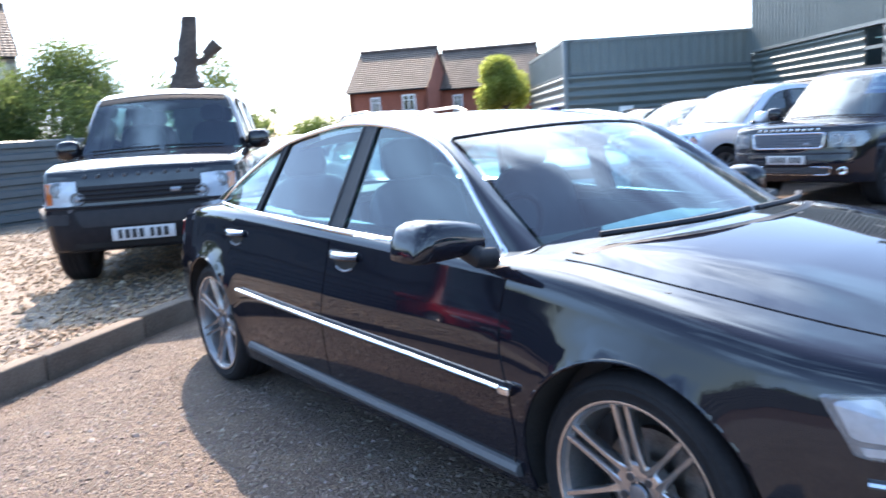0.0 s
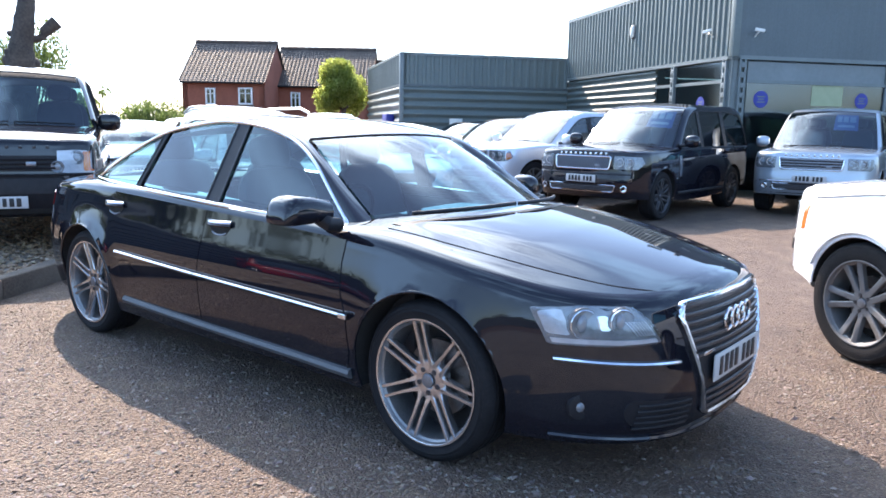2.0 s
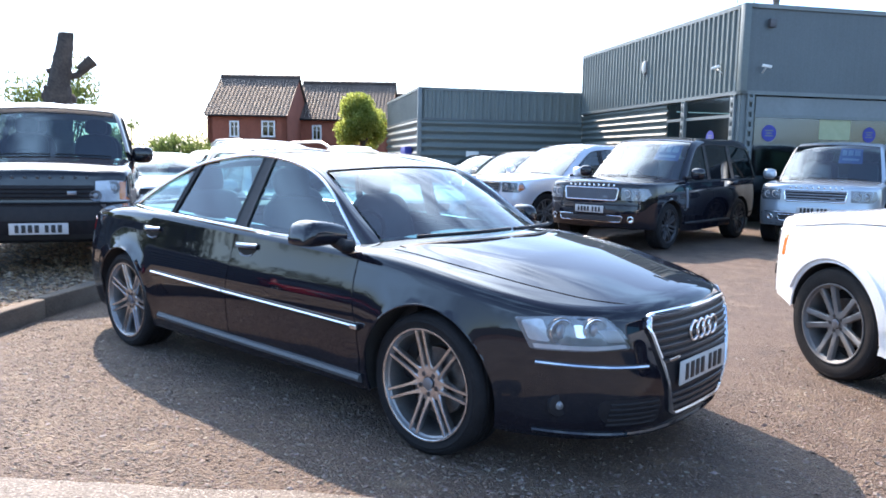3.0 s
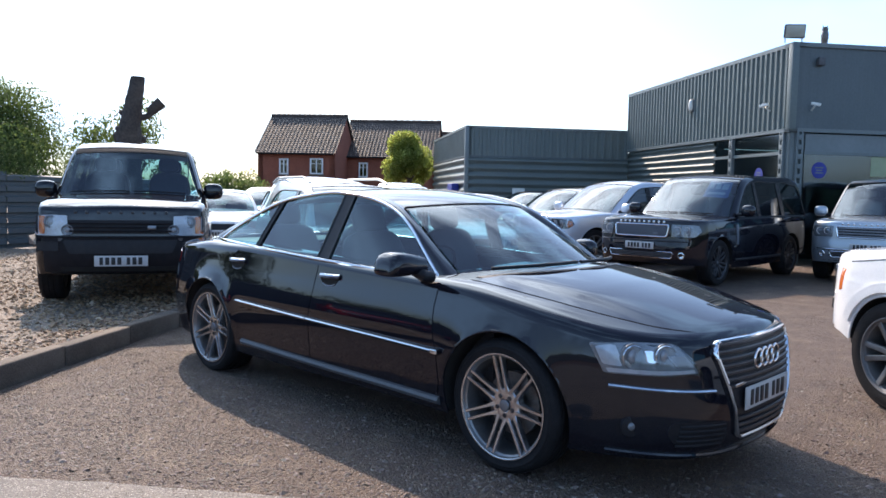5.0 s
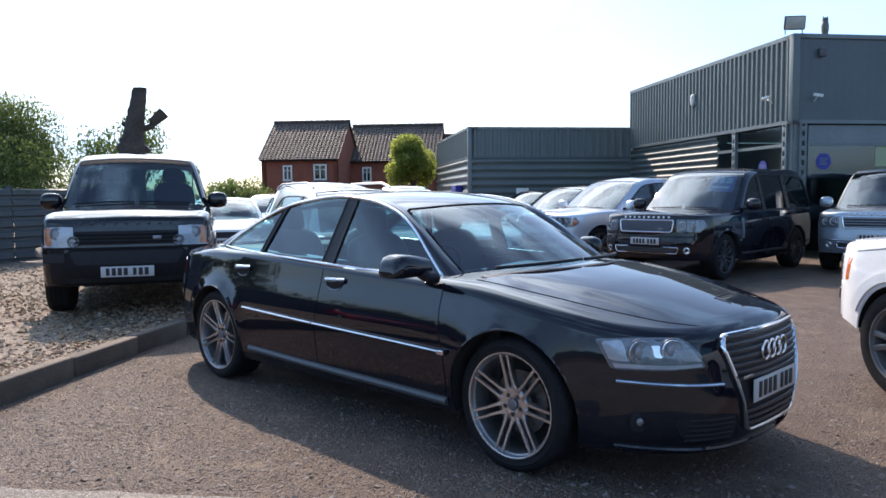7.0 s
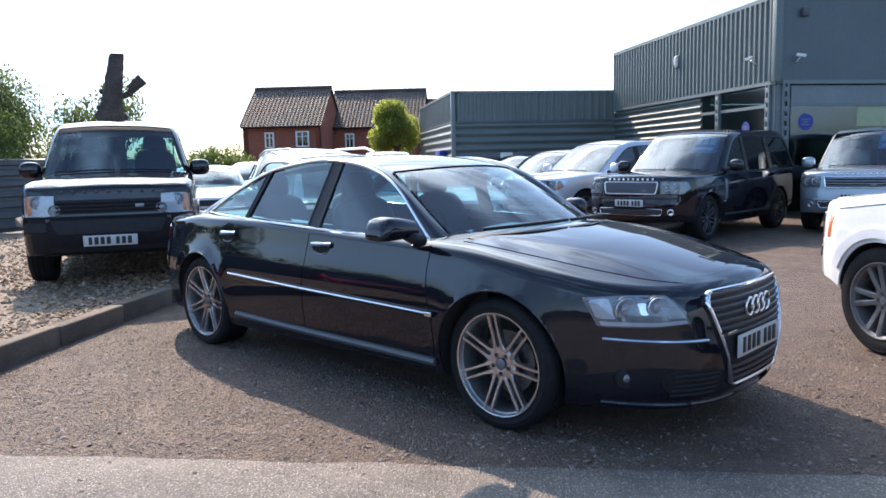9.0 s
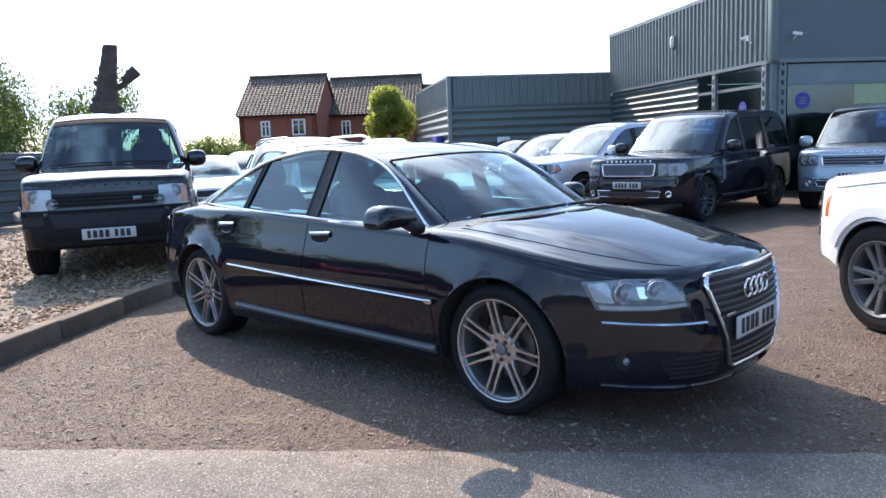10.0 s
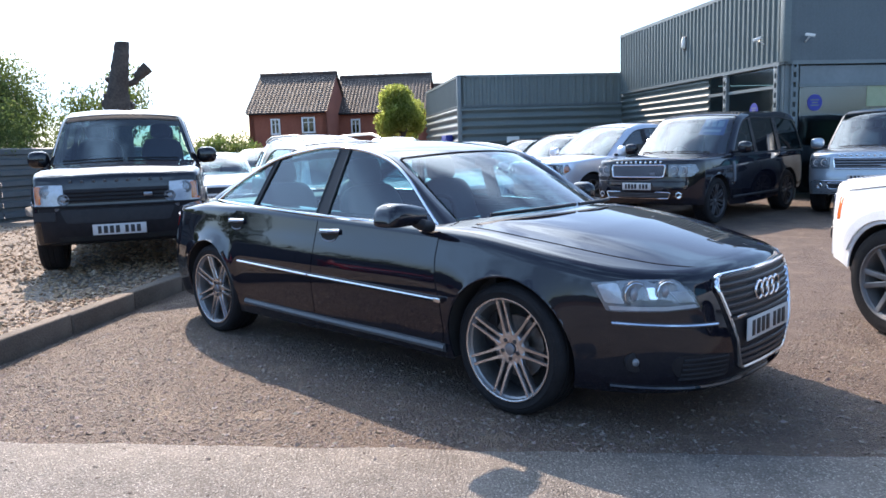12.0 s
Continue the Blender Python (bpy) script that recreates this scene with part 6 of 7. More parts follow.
            small = rounded([(-3.34, roof - 0.34), (-2.90, roof - 0.34), (-2.84, roof - 0.12), (-3.10, roof - 0.12)], 0.03)
            q = part("quarter_window", laid(small, far, 0.1, 0.02), M["glass"], c.root)
            part("quarter_frame", tube([far(x, z, 0.004) for x, z in small], 0.009, 6, True), M["plastic"], q)
        c.on_side("tail_light", [(tail + 0.02, b - 0.25), (tail + 0.28, b - 0.23), (tail + 0.28, b - 0.08), (tail + 0.06, b - 0.07)], s, M["red_lens"], 0.004, 0.01, 0.1)
    g = c.on_front("grille", rounded([(-0.36, b - 0.38), (0.36, b - 0.38), (0.40, b - 0.25), (-0.40, b - 0.25)], 0.03), M["plastic"], 0.004, 0.015, 0.1)
    part("grille_surround", c.front_line(rounded([(-0.36, b - 0.38), (0.36, b - 0.38), (0.40, b - 0.25), (-0.40, b - 0.25)], 0.04, 4), 0.01, 0.008, 1, True), M["chrome"], g)
    c.on_front("lower_intake", rounded([(-0.5, 0.28), (0.5, 0.28), (0.46, 0.42), (-0.46, 0.42)], 0.03), M["plastic"], 0.004, 0.015, 0.1)
    c.plate(0.47, c.front(0, 0.47).x + 0.015)
    part("underbody", rbox((3.9, 1.3, 0.1), 0.03, (-1.4, 0, 0.26)), M["liner"], c.root)
    return c


small_car("estate_car", at(-5.05, 2.62, -19.0), "white estate car with pale roof rails", M["white_paint"], "estate", True)
small_car("hatchback_car", at(-14.8, 7.3, -33), "silver hatchback parked behind the saloon", M["silver_paint"], "hatch")
small_car("white_saloon_car", at(-12.8, 4.7, -30), "white saloon car with a dark grille", M["white_paint"], "low")
small_car("white_hatchback", at(-6.3, 5.6, -30), "white hatchback parked among others", M["white_paint"], "hatch")
small_car("silver_estate", at(-11.5, 9.1, -38), "pale silver tall estate among parked cars", M["silver_paint"], "tall")
small_car("gold_estate_car", at(-8.65, 10.4, -105), "pale gold crossover car near the building", M["gold_paint"], "tall")
small_car("red_hatchback", at(-9.5, -8.5, 20), "red hatchback at the far side of the yard", M["red_paint"], "hatch")
small_car("dark_estate_car", at(-10.85, 11.8, -105), "dark estate car near the building", M["navy_paint"], "estate")


# ---- the showroom ----
A = Vector((-3.88, 13.37))
RIB, FRONT = radians(143), radians(53)
RD, FD = Vector((math.cos(RIB), math.sin(RIB))), Vector((math.cos(FRONT), math.sin(FRONT)))
B = A + RD * 9.1
LOW = B - FD * 5.5
yard = thing("showroom_building", Matrix(), "blue-grey steel-clad car showroom with a lower wing", "building")


def clad(p, d, out, length, z0, z1, pitch, deep, upright=True, flat=0.5, ease=0.12):
    """Profiled steel sheet along a wall from p in direction d, its ribs standing towards out."""
    n = max(1, round((length if upright else z1 - z0) / pitch))
    step = (length if upright else z1 - z0) / n
    prof = []
    for i in range(n):
        u = i * step
        prof += [(u, 0), (u + step * flat, 0), (u + step * (flat + ease), deep), (u + step * (1 - ease), deep)]
    prof.append((n * step, 0))
    rows = []
    for u, h in prof:
        if upright:
            q = p + d * u + out * h
            rows.append([(q.x, q.y, z0), (q.x, q.y, z1)])
        else:
            a, b = p + out * h, p + d * length + out * h
            rows.append([(a.x, a.y, z0 + u), (b.x, b.y, z0 + u)])
    bm = sheet(rows)
    bmesh.ops.recalc_face_normals(bm, faces=bm.faces)
    return bm


def slab(p, q, z0, z1, thick, out, r=0.004):
    """An upright slab from p to q, its outer face on that line, thick behind it."""
    p, q = Vector(p), Vector(q)
    P = [p, q, q - out * thick, p - out * thick]
    bm = mesh_of([(v.x, v.y, z) for z in (z0, z1) for v in P], [(0, 1, 5, 4), (1, 2, 6, 5), (2, 3, 7, 6), (3, 0, 4, 7), (4, 5, 6, 7), (3, 2, 1, 0)])
    bmesh.ops.recalc_face_normals(bm, faces=bm.faces)
    return bm


RO, FO = -FD, -RD  # outward from the ribbed wall and from the front
TOP, EAVE, LOWTOP = 4.80, 2.95, 3.60
W = M["cladding"]
part("ribbed_fascia", clad(A + RD * 0.05 + RO * 0.004, RD, RO, 9.05, EAVE, TOP - 0.06, 0.20, 0.048, True, 0.46), W, yard, smooth=0)
part("fascia_backing", slab(A, A + RD * 9.1, EAVE, TOP - 0.02, 0.25, RO), W, yard, smooth=0)
# front sheeting takes the darker cladding tone, the ribbed side the lighter
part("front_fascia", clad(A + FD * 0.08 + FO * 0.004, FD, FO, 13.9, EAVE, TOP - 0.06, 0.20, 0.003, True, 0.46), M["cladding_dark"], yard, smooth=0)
part("front_backing", slab(A + FD * 0.25, A + FD * 14, EAVE, TOP - 0.02, 0.25, FO), W, yard, smooth=0)
for p, q, o in ((A + RO * 0.05 + FO * 0.05, A + RD * 9.1 + RO * 0.05, RO), (A + FO * 0.05 + RO * 0.05, A + FD * 14 + FO * 0.05, FO)):
    part("coping", slab(p, q, TOP - 0.07, TOP + 0.02, 0.32, o), M["trim_steel"], yard, smooth=0)
    part("eaves_trim", slab(p, q, EAVE - 0.05, EAVE + 0.03, 0.2, o), M["trim_steel"], yard, smooth=0)
corner = rbox((0.16, 0.16, TOP - EAVE), 0.01, (0, 0, 0))
corner.transform(Matrix.Translation((A.x, A.y, (TOP + EAVE) / 2)) @ pose(0, 0, 0, 0, 0, 53))
part("corner_flashing", corner, M["cladding"], yard)
roof_pts = [A, A + FD * 14, A + FD * 14 + RD * 9.1, A + RD * 9.1]
part("flat_roof", mesh_of([(p.x, p.y, TOP - 0.1) for p in roof_pts], [(0, 1, 2, 3)]), M["cladding_dark"], yard)
# lower wall under the ribbed fascia: horizontal sheeting, then glazing between pierced columns
part("lower_cladding", clad(A + RD * 3.3 - RO * 0.06, RD, RO, 6.0, 0.2, EAVE - 0.05, 0.185, 0.07, False, 0.14, 0.36), W, yard, smooth=0)
part("lower_wall", slab(A + RD * 3.3 - RO * 0.08, A + RD * 9.2 - RO * 0.08, 0, EAVE, 0.2, RO), W, yard, smooth=0)
part("plinth", slab(A + RD * 3.3 + RO * 0.02, A + RD * 9.2 + RO * 0.02, 0, 0.22, 0.2, RO), M["kerb"], yard, smooth=0)


def column(p, d, out, z1):
    """A steel channel column with a row of square holes."""
    bm = bmesh.new()
    n = int(z1 / 0.21)
    hw = 0.055
    for s in (-1, 1):
        q = p + d * (s * hw)
        add(bm, rbox((0.03, 0.10, z1), 0.004), Matrix.Translation((q.x, q.y, z1 / 2)) @ pose(0, 0, 0, 0, 0, math.degrees(math.atan2(d.y, d.x))))
    for i in range(n + 1):
        add(bm, rbox((2 * hw, 0.10, 0.105), 0.003), Matrix.Translation((p.x, p.y, min(z1 - 0.05, 0.05 + i * 0.21))) @ pose(0, 0, 0, 0, 0, math.degrees(math.atan2(d.y, d.x))))
    part("column", bm, M["trim_steel"], yard, "pierced grey steel column")


column(A + RD * 0.22 + RO * 0.02, RD, RO, EAVE - 0.05)
column(A + RD * 2.36 + RO * 0.02, RD, RO, EAVE - 0.05)
column(A + FD * 0.2 + FO * 0.02, FD, FO, EAVE - 0.05)


def glazing(p, d, out, length, z0, z1, bars, posts, upper):
    for u in posts:
        q = p + d * u
        bm = rbox((0.07, 0.09, z1 - z0), 0.004)
        bm.transform(Matrix.Translation((q.x, q.y, (z0 + z1) / 2)) @ pose(0, 0, 0, 0, 0, math.degrees(math.atan2(d.y, d.x))))
        part("window_mullion", bm, M["trim_steel"], yard)
    for z in bars:
        part("window_rail", slab(p + out * 0.035, p + d * length + out * 0.035, z - 0.035, z + 0.035, 0.07, out), M["trim_steel"], yard, smooth=0)
    us = [0] + list(posts) + [length]
    us = sorted(set(us))
    zs = sorted(set([z0] + list(bars) + [z1]))
    for a, b in zip(us, us[1:]):
        for c, e in zip(zs, zs[1:]):
            if b - a > 0.1 and e - c > 0.1:
                part("window_pane", slab(p + d * (a + 0.03), p + d * (b - 0.03), c + 0.02, e - 0.02, 0.012, out), M["shop_glass"] if c < 2 else upper, yard, smooth=0)


for d, o in ((RD, RO), (FD, FO)):
    part("corner_panel", slab(A + d * 0.02, A + d * 0.34, 0, EAVE, 0.1, o), M["trim_steel"], yard, smooth=0)
glazing(A + RD * 0.35 - RO * 0.02, RD, RO, 2.9, 0.1, EAVE - 0.06, (2.45,), (2.1,), M["shop_glass"])
glazing(A + FD * 0.35 - FO * 0.02, FD, FO, 13.4, 0.1, EAVE - 0.06, (2.45,), (3.55, 7.1, 10.6), M["band_panel"])
# the dim hall behind the glass
part("hall_back_wall", slab(A - FO * 7 - RO * 0.5, A + FD * 14 - FO * 7, 0, EAVE, 0.1, FO), M["inside"], yard, smooth=0)
part("hall_side_wall", slab(A + RD * 7 - RO * 4.5, A - RO * 14 + RD * 7, 0, EAVE, 0.1, RO), M["inside"], yard, smooth=0)
part("hall_end_wall", slab(A + FD * 13.9 - FO * 0.3, A + FD * 13.9 - FO * 7, 0, EAVE, 0.1, -RO), M["inside"], yard, smooth=0)
part("hall_ceiling", mesh_of([(p.x, p.y, EAVE + 0.02) for p in (A + FD * 0.1 - FO * 0.1, A + FD * 14 - FO * 0.1, A + FD * 14 - FO * 7, A - FO * 7)], [(0, 1, 2, 3)]), M["inside"], yard)
# the low wing
part("wing_front", clad(LOW, FD, FO, 5.5, 0.1, 2.62, 0.24, 0.07, False, 0.14, 0.36), M["cladding"], yard, smooth=0)
part("wing_front_band", clad(LOW, FD, FO, 5.5, 2.64, LOWTOP - 0.05, 0.26, 0.035), M["cladding"], yard, smooth=0)
part("wing_side", clad(LOW, RD, RO, 7.6, 0.1, 2.62, 0.24, 0.07, False, 0.14, 0.36), M["cladding"], yard, smooth=0)
part("wing_side_band", clad(LOW, RD, RO, 7.6, 2.64, LOWTOP - 0.05, 0.26, 0.035), M["cladding"], yard, smooth=0)
part("wing_front_wall", slab(LOW - FO * 0.01, B - FO * 0.01, 0, LOWTOP - 0.04, 0.2, FO), M["cladding"], yard, smooth=0)
part("wing_side_wall", slab(LOW - RO * 0.01, LOW + RD * 7.6 - RO * 0.01, 0, LOWTOP - 0.04, 0.2, RO), M["cladding"], yard, smooth=0)
for p, q, o in ((LOW + RO * 0.05 + FO * 0.05, B + FO * 0.05, FO), (LOW + RO * 0.05 + FO * 0.05, LOW + RD * 7.6 + RO * 0.05, RO)):
    part("coping", slab(p, q, LOWTOP - 0.06, LOWTOP + 0.02, 0.3, o), M["trim_steel"], yard, smooth=0)
    part("band_trim", slab(p, q, 2.60, 2.66, 0.1, o), M["cladding_dark"], yard, smooth=0)
wing_roof = [LOW, B, B + RD * 7.6, LOW + RD * 7.6]
part("wing_roof", mesh_of([(p.x, p.y, LOWTOP - 0.08) for p in wing_roof], [(0, 1, 2, 3)]), M["cladding_dark"], yard)
cf = rbox((0.13, 0.13, LOWTOP), 0.01)
cf.transform(Matrix.Translation((LOW.x, LOW.y, LOWTOP / 2)) @ pose(0, 0, 0, 0, 0, 53))
part("corner_flashing", cf, M["trim_steel"], yard)


def on_wall(p, d, out, u, z, lift):
    q = p + d * u + out * lift
    return Matrix.Translation((q.x, q.y, z)) @ pose(0, 0, 0, 0, 0, math.degrees(math.atan2(out.y, out.x)))


def bulkhead_light(m):
    t = thing("bulkhead_light", m, "white oval bulkhead light on the ribbed wall", "wall lamp")
    part("lamp_base", rbox((0.05, 0.17, 0.36), 0.04, (0.02, 0, 0)), M["grey_plastic"], t)
    part("lamp_cover", blob((0.12, 0.14, 0.32), 0.7, 20, 12, (0.06, 0, 0)), M["lamp_white"], t)


def cctv(m, yaw):
    t = thing("security_camera", m, "small white security camera on a wall bracket", "security camera")
    part("bracket", rod((0, 0, -0.10), (0.12, 0, -0.02), 0.018), M["lamp_white"], t)
    body = rbox((0.20, 0.07, 0.065), 0.012)
    body.transform(pose(0.16, 0, 0.02, 0, 12, yaw))
    cam_body = part("camera_body", body, M["lamp_white"], t)
    lens = rod((0.10, 0, 0), (0.112, 0, 0), 0.024)
    lens.transform(pose(0.16, 0, 0.02, 0, 12, yaw))
    part("camera_lens", lens, M["ink"], cam_body)


bulkhead_light(on_wall(A, RD, RO, 4.5, 3.95, 0.035))
cctv(on_wall(A, RD, RO, 0.75, 3.52, 0.035), -60)
cctv(on_wall(A, FD, FO, 0.45, 3.47, 0.035), 60)


def flood_light(m):
    t = thing("floodlight", m, "grey floodlight on a bracket above the roof edge", "floodlight")
    for s in (-1, 1):
        part("bracket_arm", rod((0, s * 0.2, 0), (0, s * 0.2, 0.2), 0.015), M["galvanised"], t)
    case = rbox((0.16, 0.46, 0.30), 0.03)
    for v in case.verts:
        if v.co.x < 0:
            v.co.y *= 0.8
            v.co.z *= 0.75
    case.transform(pose(0, 0, 0.26, 0, 10, -12))
    h = part("lamp_housing", case, M["grey_plastic"], t)
    pane = rbox((0.01, 0.40, 0.25), 0.003, (0.083, 0, 0))
    pane.transform(pose(0, 0, 0.26, 0, 10, -12))
    part("lamp_pane", pane, M["lamp_pane"], h, "pale cream floodlight glass")


flood_light(on_wall(A, FD, FO, 0.06, TOP + 0.02, -0.15))
# the bird scarer on the roof edge
owl = lathe([(0.0, -0.01), (0.060, -0.01), (0.066, 0.04), (0.078, 0.12), (0.080, 0.20), (0.068, 0.265), (0.060, 0.29), (0.066, 0.325), (0.060, 0.36), (0.03, 0.378), (0.0, 0.38)], 20)
owl.transform(pose(0, 0, 0, 90, 0, 0))
for s in (-1, 1):
    add(owl, rod((0, s * 0.046, 0.345), (0, s * 0.056, 0.415), 0.020, 8, 0.004))
figure = new("owl_figure", bpy.data.meshes.new("owl_figure"))
bmesh.ops.recalc_face_normals(owl, faces=owl.faces)
owl.to_mesh(figure.data)
owl.free()
figure.data.materials.append(M["disc"])
figure.matrix_world = on_wall(A, FD, FO, 0.78, TOP + 0.03, -0.12)
tagged(figure, "brown plastic owl decoy on the roof edge", "bird decoy")
box = thing("wall_box", on_wall(A, FD, FO, 0.60, 4.42, 0.035), "small dark grey box on the fascia", "box")
part("casing", rbox((0.10, 0.16, 0.18), 0.02, (0.03, 0, 0)), M["grey_plastic"], box)


def sticker(m, round_, w, h, mat, label):
    t = thing("window_sticker" if round_ else "window_poster", m, label, "sign")
    if round_:
        o = [(w / 2 * math.cos(a), w / 2 * math.sin(a)) for a in np.linspace(0, 2 * math.pi, 32, endpoint=False)]
    else:
        o = rounded([(-w / 2, -h / 2), (w / 2, -h / 2), (w / 2, h / 2), (-w / 2, h / 2)], 0.01)
    bm = laid(o, lambda a, b, d: Vector((d, a, b)), 1.0, 0.002)
    part("sheet", bm, mat, t)
    for k in range(3 if round_ else 0):
        bw = w * (0.55 if k != 1 else 0.4)
        part("printed_bar", rbox((0.002, bw, h * 0.07), 0, (0.0025, 0, h * (0.16 - 0.16 * k))), M["trim_steel"], t)


sticker(on_wall(A, FD, FO, 0.75, 2.08, -0.015), True, 0.36, 0.36, M["blue_sign"], "round blue window sticker with pale bars")
sticker(on_wall(A, FD, FO, 2.40, 2.20, -0.015), False, 0.80, 0.46, M["yellow_sign"], "yellow poster behind the showroom window")
sticker(on_wall(A, FD, FO, 3.3, 2.10, -0.015), True, 0.34, 0.34, M["blue_sign"], "round blue window sticker with pale bars")
sticker(on_wall(A, RD, RO, 1.15, 1.98, 0.004), True, 0.34, 0.34, M["blue_sign"], "round blue window sticker with pale bars")
sign = thing("wall_notice", on_wall(LOW, FD, FO, 1.75, 1.35, 0.07), "pale notice board fixed to the cladding", "sign")
part("board", rbox((0.015, 0.42, 0.55), 0.004), M["lamp_white"], sign)
meter = thing("wall_cabinet", on_wall(LOW, RD, RO, 1.6, 1.5, 0.16), "dark blue box on the side wall", "box")
part("casing", rbox((0.25, 0.95, 0.5), 0.02), M["blue_sign"], meter)


# ---- houses ----
def tiled(p0, p1, up, z0, z1, rows, cols):
    """A roof slope of overlapping pantiles: p0 to p1 along the eaves, up the way to the ridge."""
    P = []
    L = (p1 - p0).length
    for r in range(rows):
        for lip in (0.0, 0.96):
            t = (r + lip) / rows
            line = []
            for c in range(cols * 4 + 1):
                s = c / (cols * 4)
                q = p0 + (p1 - p0) * s + up * t
                wave = 0.016 * math.cos(c * math.pi / 2) + (0.035 if lip == 0 else 0.0)
                line.append((q.x, q.y, z0 + (z1 - z0) * t + wave))
            P.append(line)
    bm = sheet(P)
    bmesh.ops.recalc_face_normals(bm, faces=bm.faces)
    return bm


def window(parent, p, d, out, w, h, z):
    m = Matrix.Translation((p.x, p.y, z)) @ pose(0, 0, 0, 0, 0, math.degrees(math.atan2(out.y, out.x)))
    f = part("window", rbox((0.07, 0.06, h - 0.16), 0.005, (0.03, 0, 0)), M["upvc"], parent, "white casement window")
    f.matrix_basis = m
    for s in (-1, 1):
        part("jamb", rbox((0.09, 0.08, h), 0.005, (0.03, s * (w / 2 - 0.04), 0)), M["upvc"], f)
        part("frame_rail", rbox((0.09, w - 0.16, 0.08), 0.005, (0.03, 0, s * (h / 2 - 0.04))), M["upvc"], f)
        part("glazing_bar", rbox((0.05, w / 2 - 0.1, 0.03), 0.005, (0.03, s * w / 4, h * 0.16)), M["upvc"], f)
    part("pane", rbox((0.01, w - 0.1, h - 0.1), 0, (0.015, 0, 0)), M["dark_glass"], f)
    part("blind", rbox((0.01, w - 0.1, h - 0.1), 0, (0.004, 0, 0)), M["grey_plastic"], f)
    part("sill", rbox((0.16, w + 0.12, 0.07), 0.01, (0.06, 0, -h / 2 - 0.05)), M["kerb"], f)


def brick_house(p, along, length, deep, eave, ridge, wins, label, wall="brick"):
    """A brick house with a tiled roof: p the foot of its near left corner, along its front."""
    d = Vector((math.cos(radians(along)), math.sin(radians(along))))
    out = Vector((d.y, -d.x))
    t = thing("house", Matrix(), label, "house", "houses")
    q = p + d * length
    mid = out * (-deep / 2)
    part("front_wall", slab(p, q, 0, eave, 0.3, out), M[wall], t, smooth=0)
    for e, o in ((p, -d), (q, d)):
        a, b = e, e - out * deep
        c = e - out * (deep / 2)
        i = -o * 0.3
        bm = mesh_of([(v.x, v.y, z) for v, z in ((a, 0), (b, 0), (b, eave), (c, ridge - 0.1), (a, eave))] + [(v.x + i.x, v.y + i.y, z) for v, z in ((a, 0), (b, 0), (b, eave), (c, ridge - 0.1), (a, eave))],
                     [(0, 1, 2, 3, 4), (9, 8, 7, 6, 5), (0, 4, 9, 5), (4, 3, 8, 9), (3, 2, 7, 8), (2, 1, 6, 7)])
        bmesh.ops.recalc_face_normals(bm, faces=bm.faces)
        part("gable_wall", bm, M[wall], t, smooth=0)
    part("back_wall", slab(q - out * deep, p - out * deep, 0, eave, 0.3, -out), M[wall], t, smooth=0)
    over = out * 0.30
    rows = 20
    part("roof", tiled(p + over - d * 0.12, q + over + d * 0.12, -over + mid, eave - 0.15, ridge, rows, int(length / 0.2)), M["roof_tile"], t, smooth=30)
    part("back_roof", tiled(q - out * deep - over + d * 0.12, p - out * deep - over - d * 0.12, over - mid, eave - 0.15, ridge, rows, int(length / 0.6)), M["roof_tile"], t, smooth=30)
    a, b = p + mid - d * 0.12, q + mid + d * 0.12
    part("ridge_tiles", tube([(a.x + (b.x - a.x) * k / 30, a.y + (b.y - a.y) * k / 30, ridge + 0.02 + 0.02 * (k % 2)) for k in range(31)], 0.11, 8), M["roof_tile"], t)
    g0, g1 = p + out * 0.34, q + out * 0.34
    part("gutter", tube([(g0.x, g0.y, eave - 0.16), (g1.x, g1.y, eave - 0.16)], 0.06, 8), M["liner"], t)
    for u, z, w, h in wins:
        window(t, p + d * u + out * 0.01, d, out, w, h, z)
    return t


def ray_at(az, dist):
    return Vector((2.44 + dist * math.cos(radians(az)), -3.83 + dist * math.sin(radians(az))))


HD = 44.0
h0 = ray_at(148.1, HD)
brick_house(h0, 40, 4.35, 6.0, 3.60, 5.80, [(1.5, 2.72, 0.52, 0.88), (3.35, 2.76, 0.74, 0.88)], "red brick house with a brown tiled roof")
h1 = ray_at(142.0, HD + 2.5)
brick_house(h1, 40, 5.6, 6.0, 3.62, 5.86, [(1.3, 2.70, 0.55, 0.9)], "red brick house with a brown pantiled roof")
brick_house(Vector((-32.3, -6.9)), 85, 10.0, 7.0, 5.1, 7.4, [(8.6, 3.9, 0.9, 1.1), (5.5, 3.9, 0.9, 1.1)], "pale rendered house with a brown tiled roof", "render_wall")
h2 = ray_at(136.4, HD + 4)
brick_house(h2, 40, 9.0, 6.0, 3.3, 5.35, [], "red brick house with a lower tiled roof")


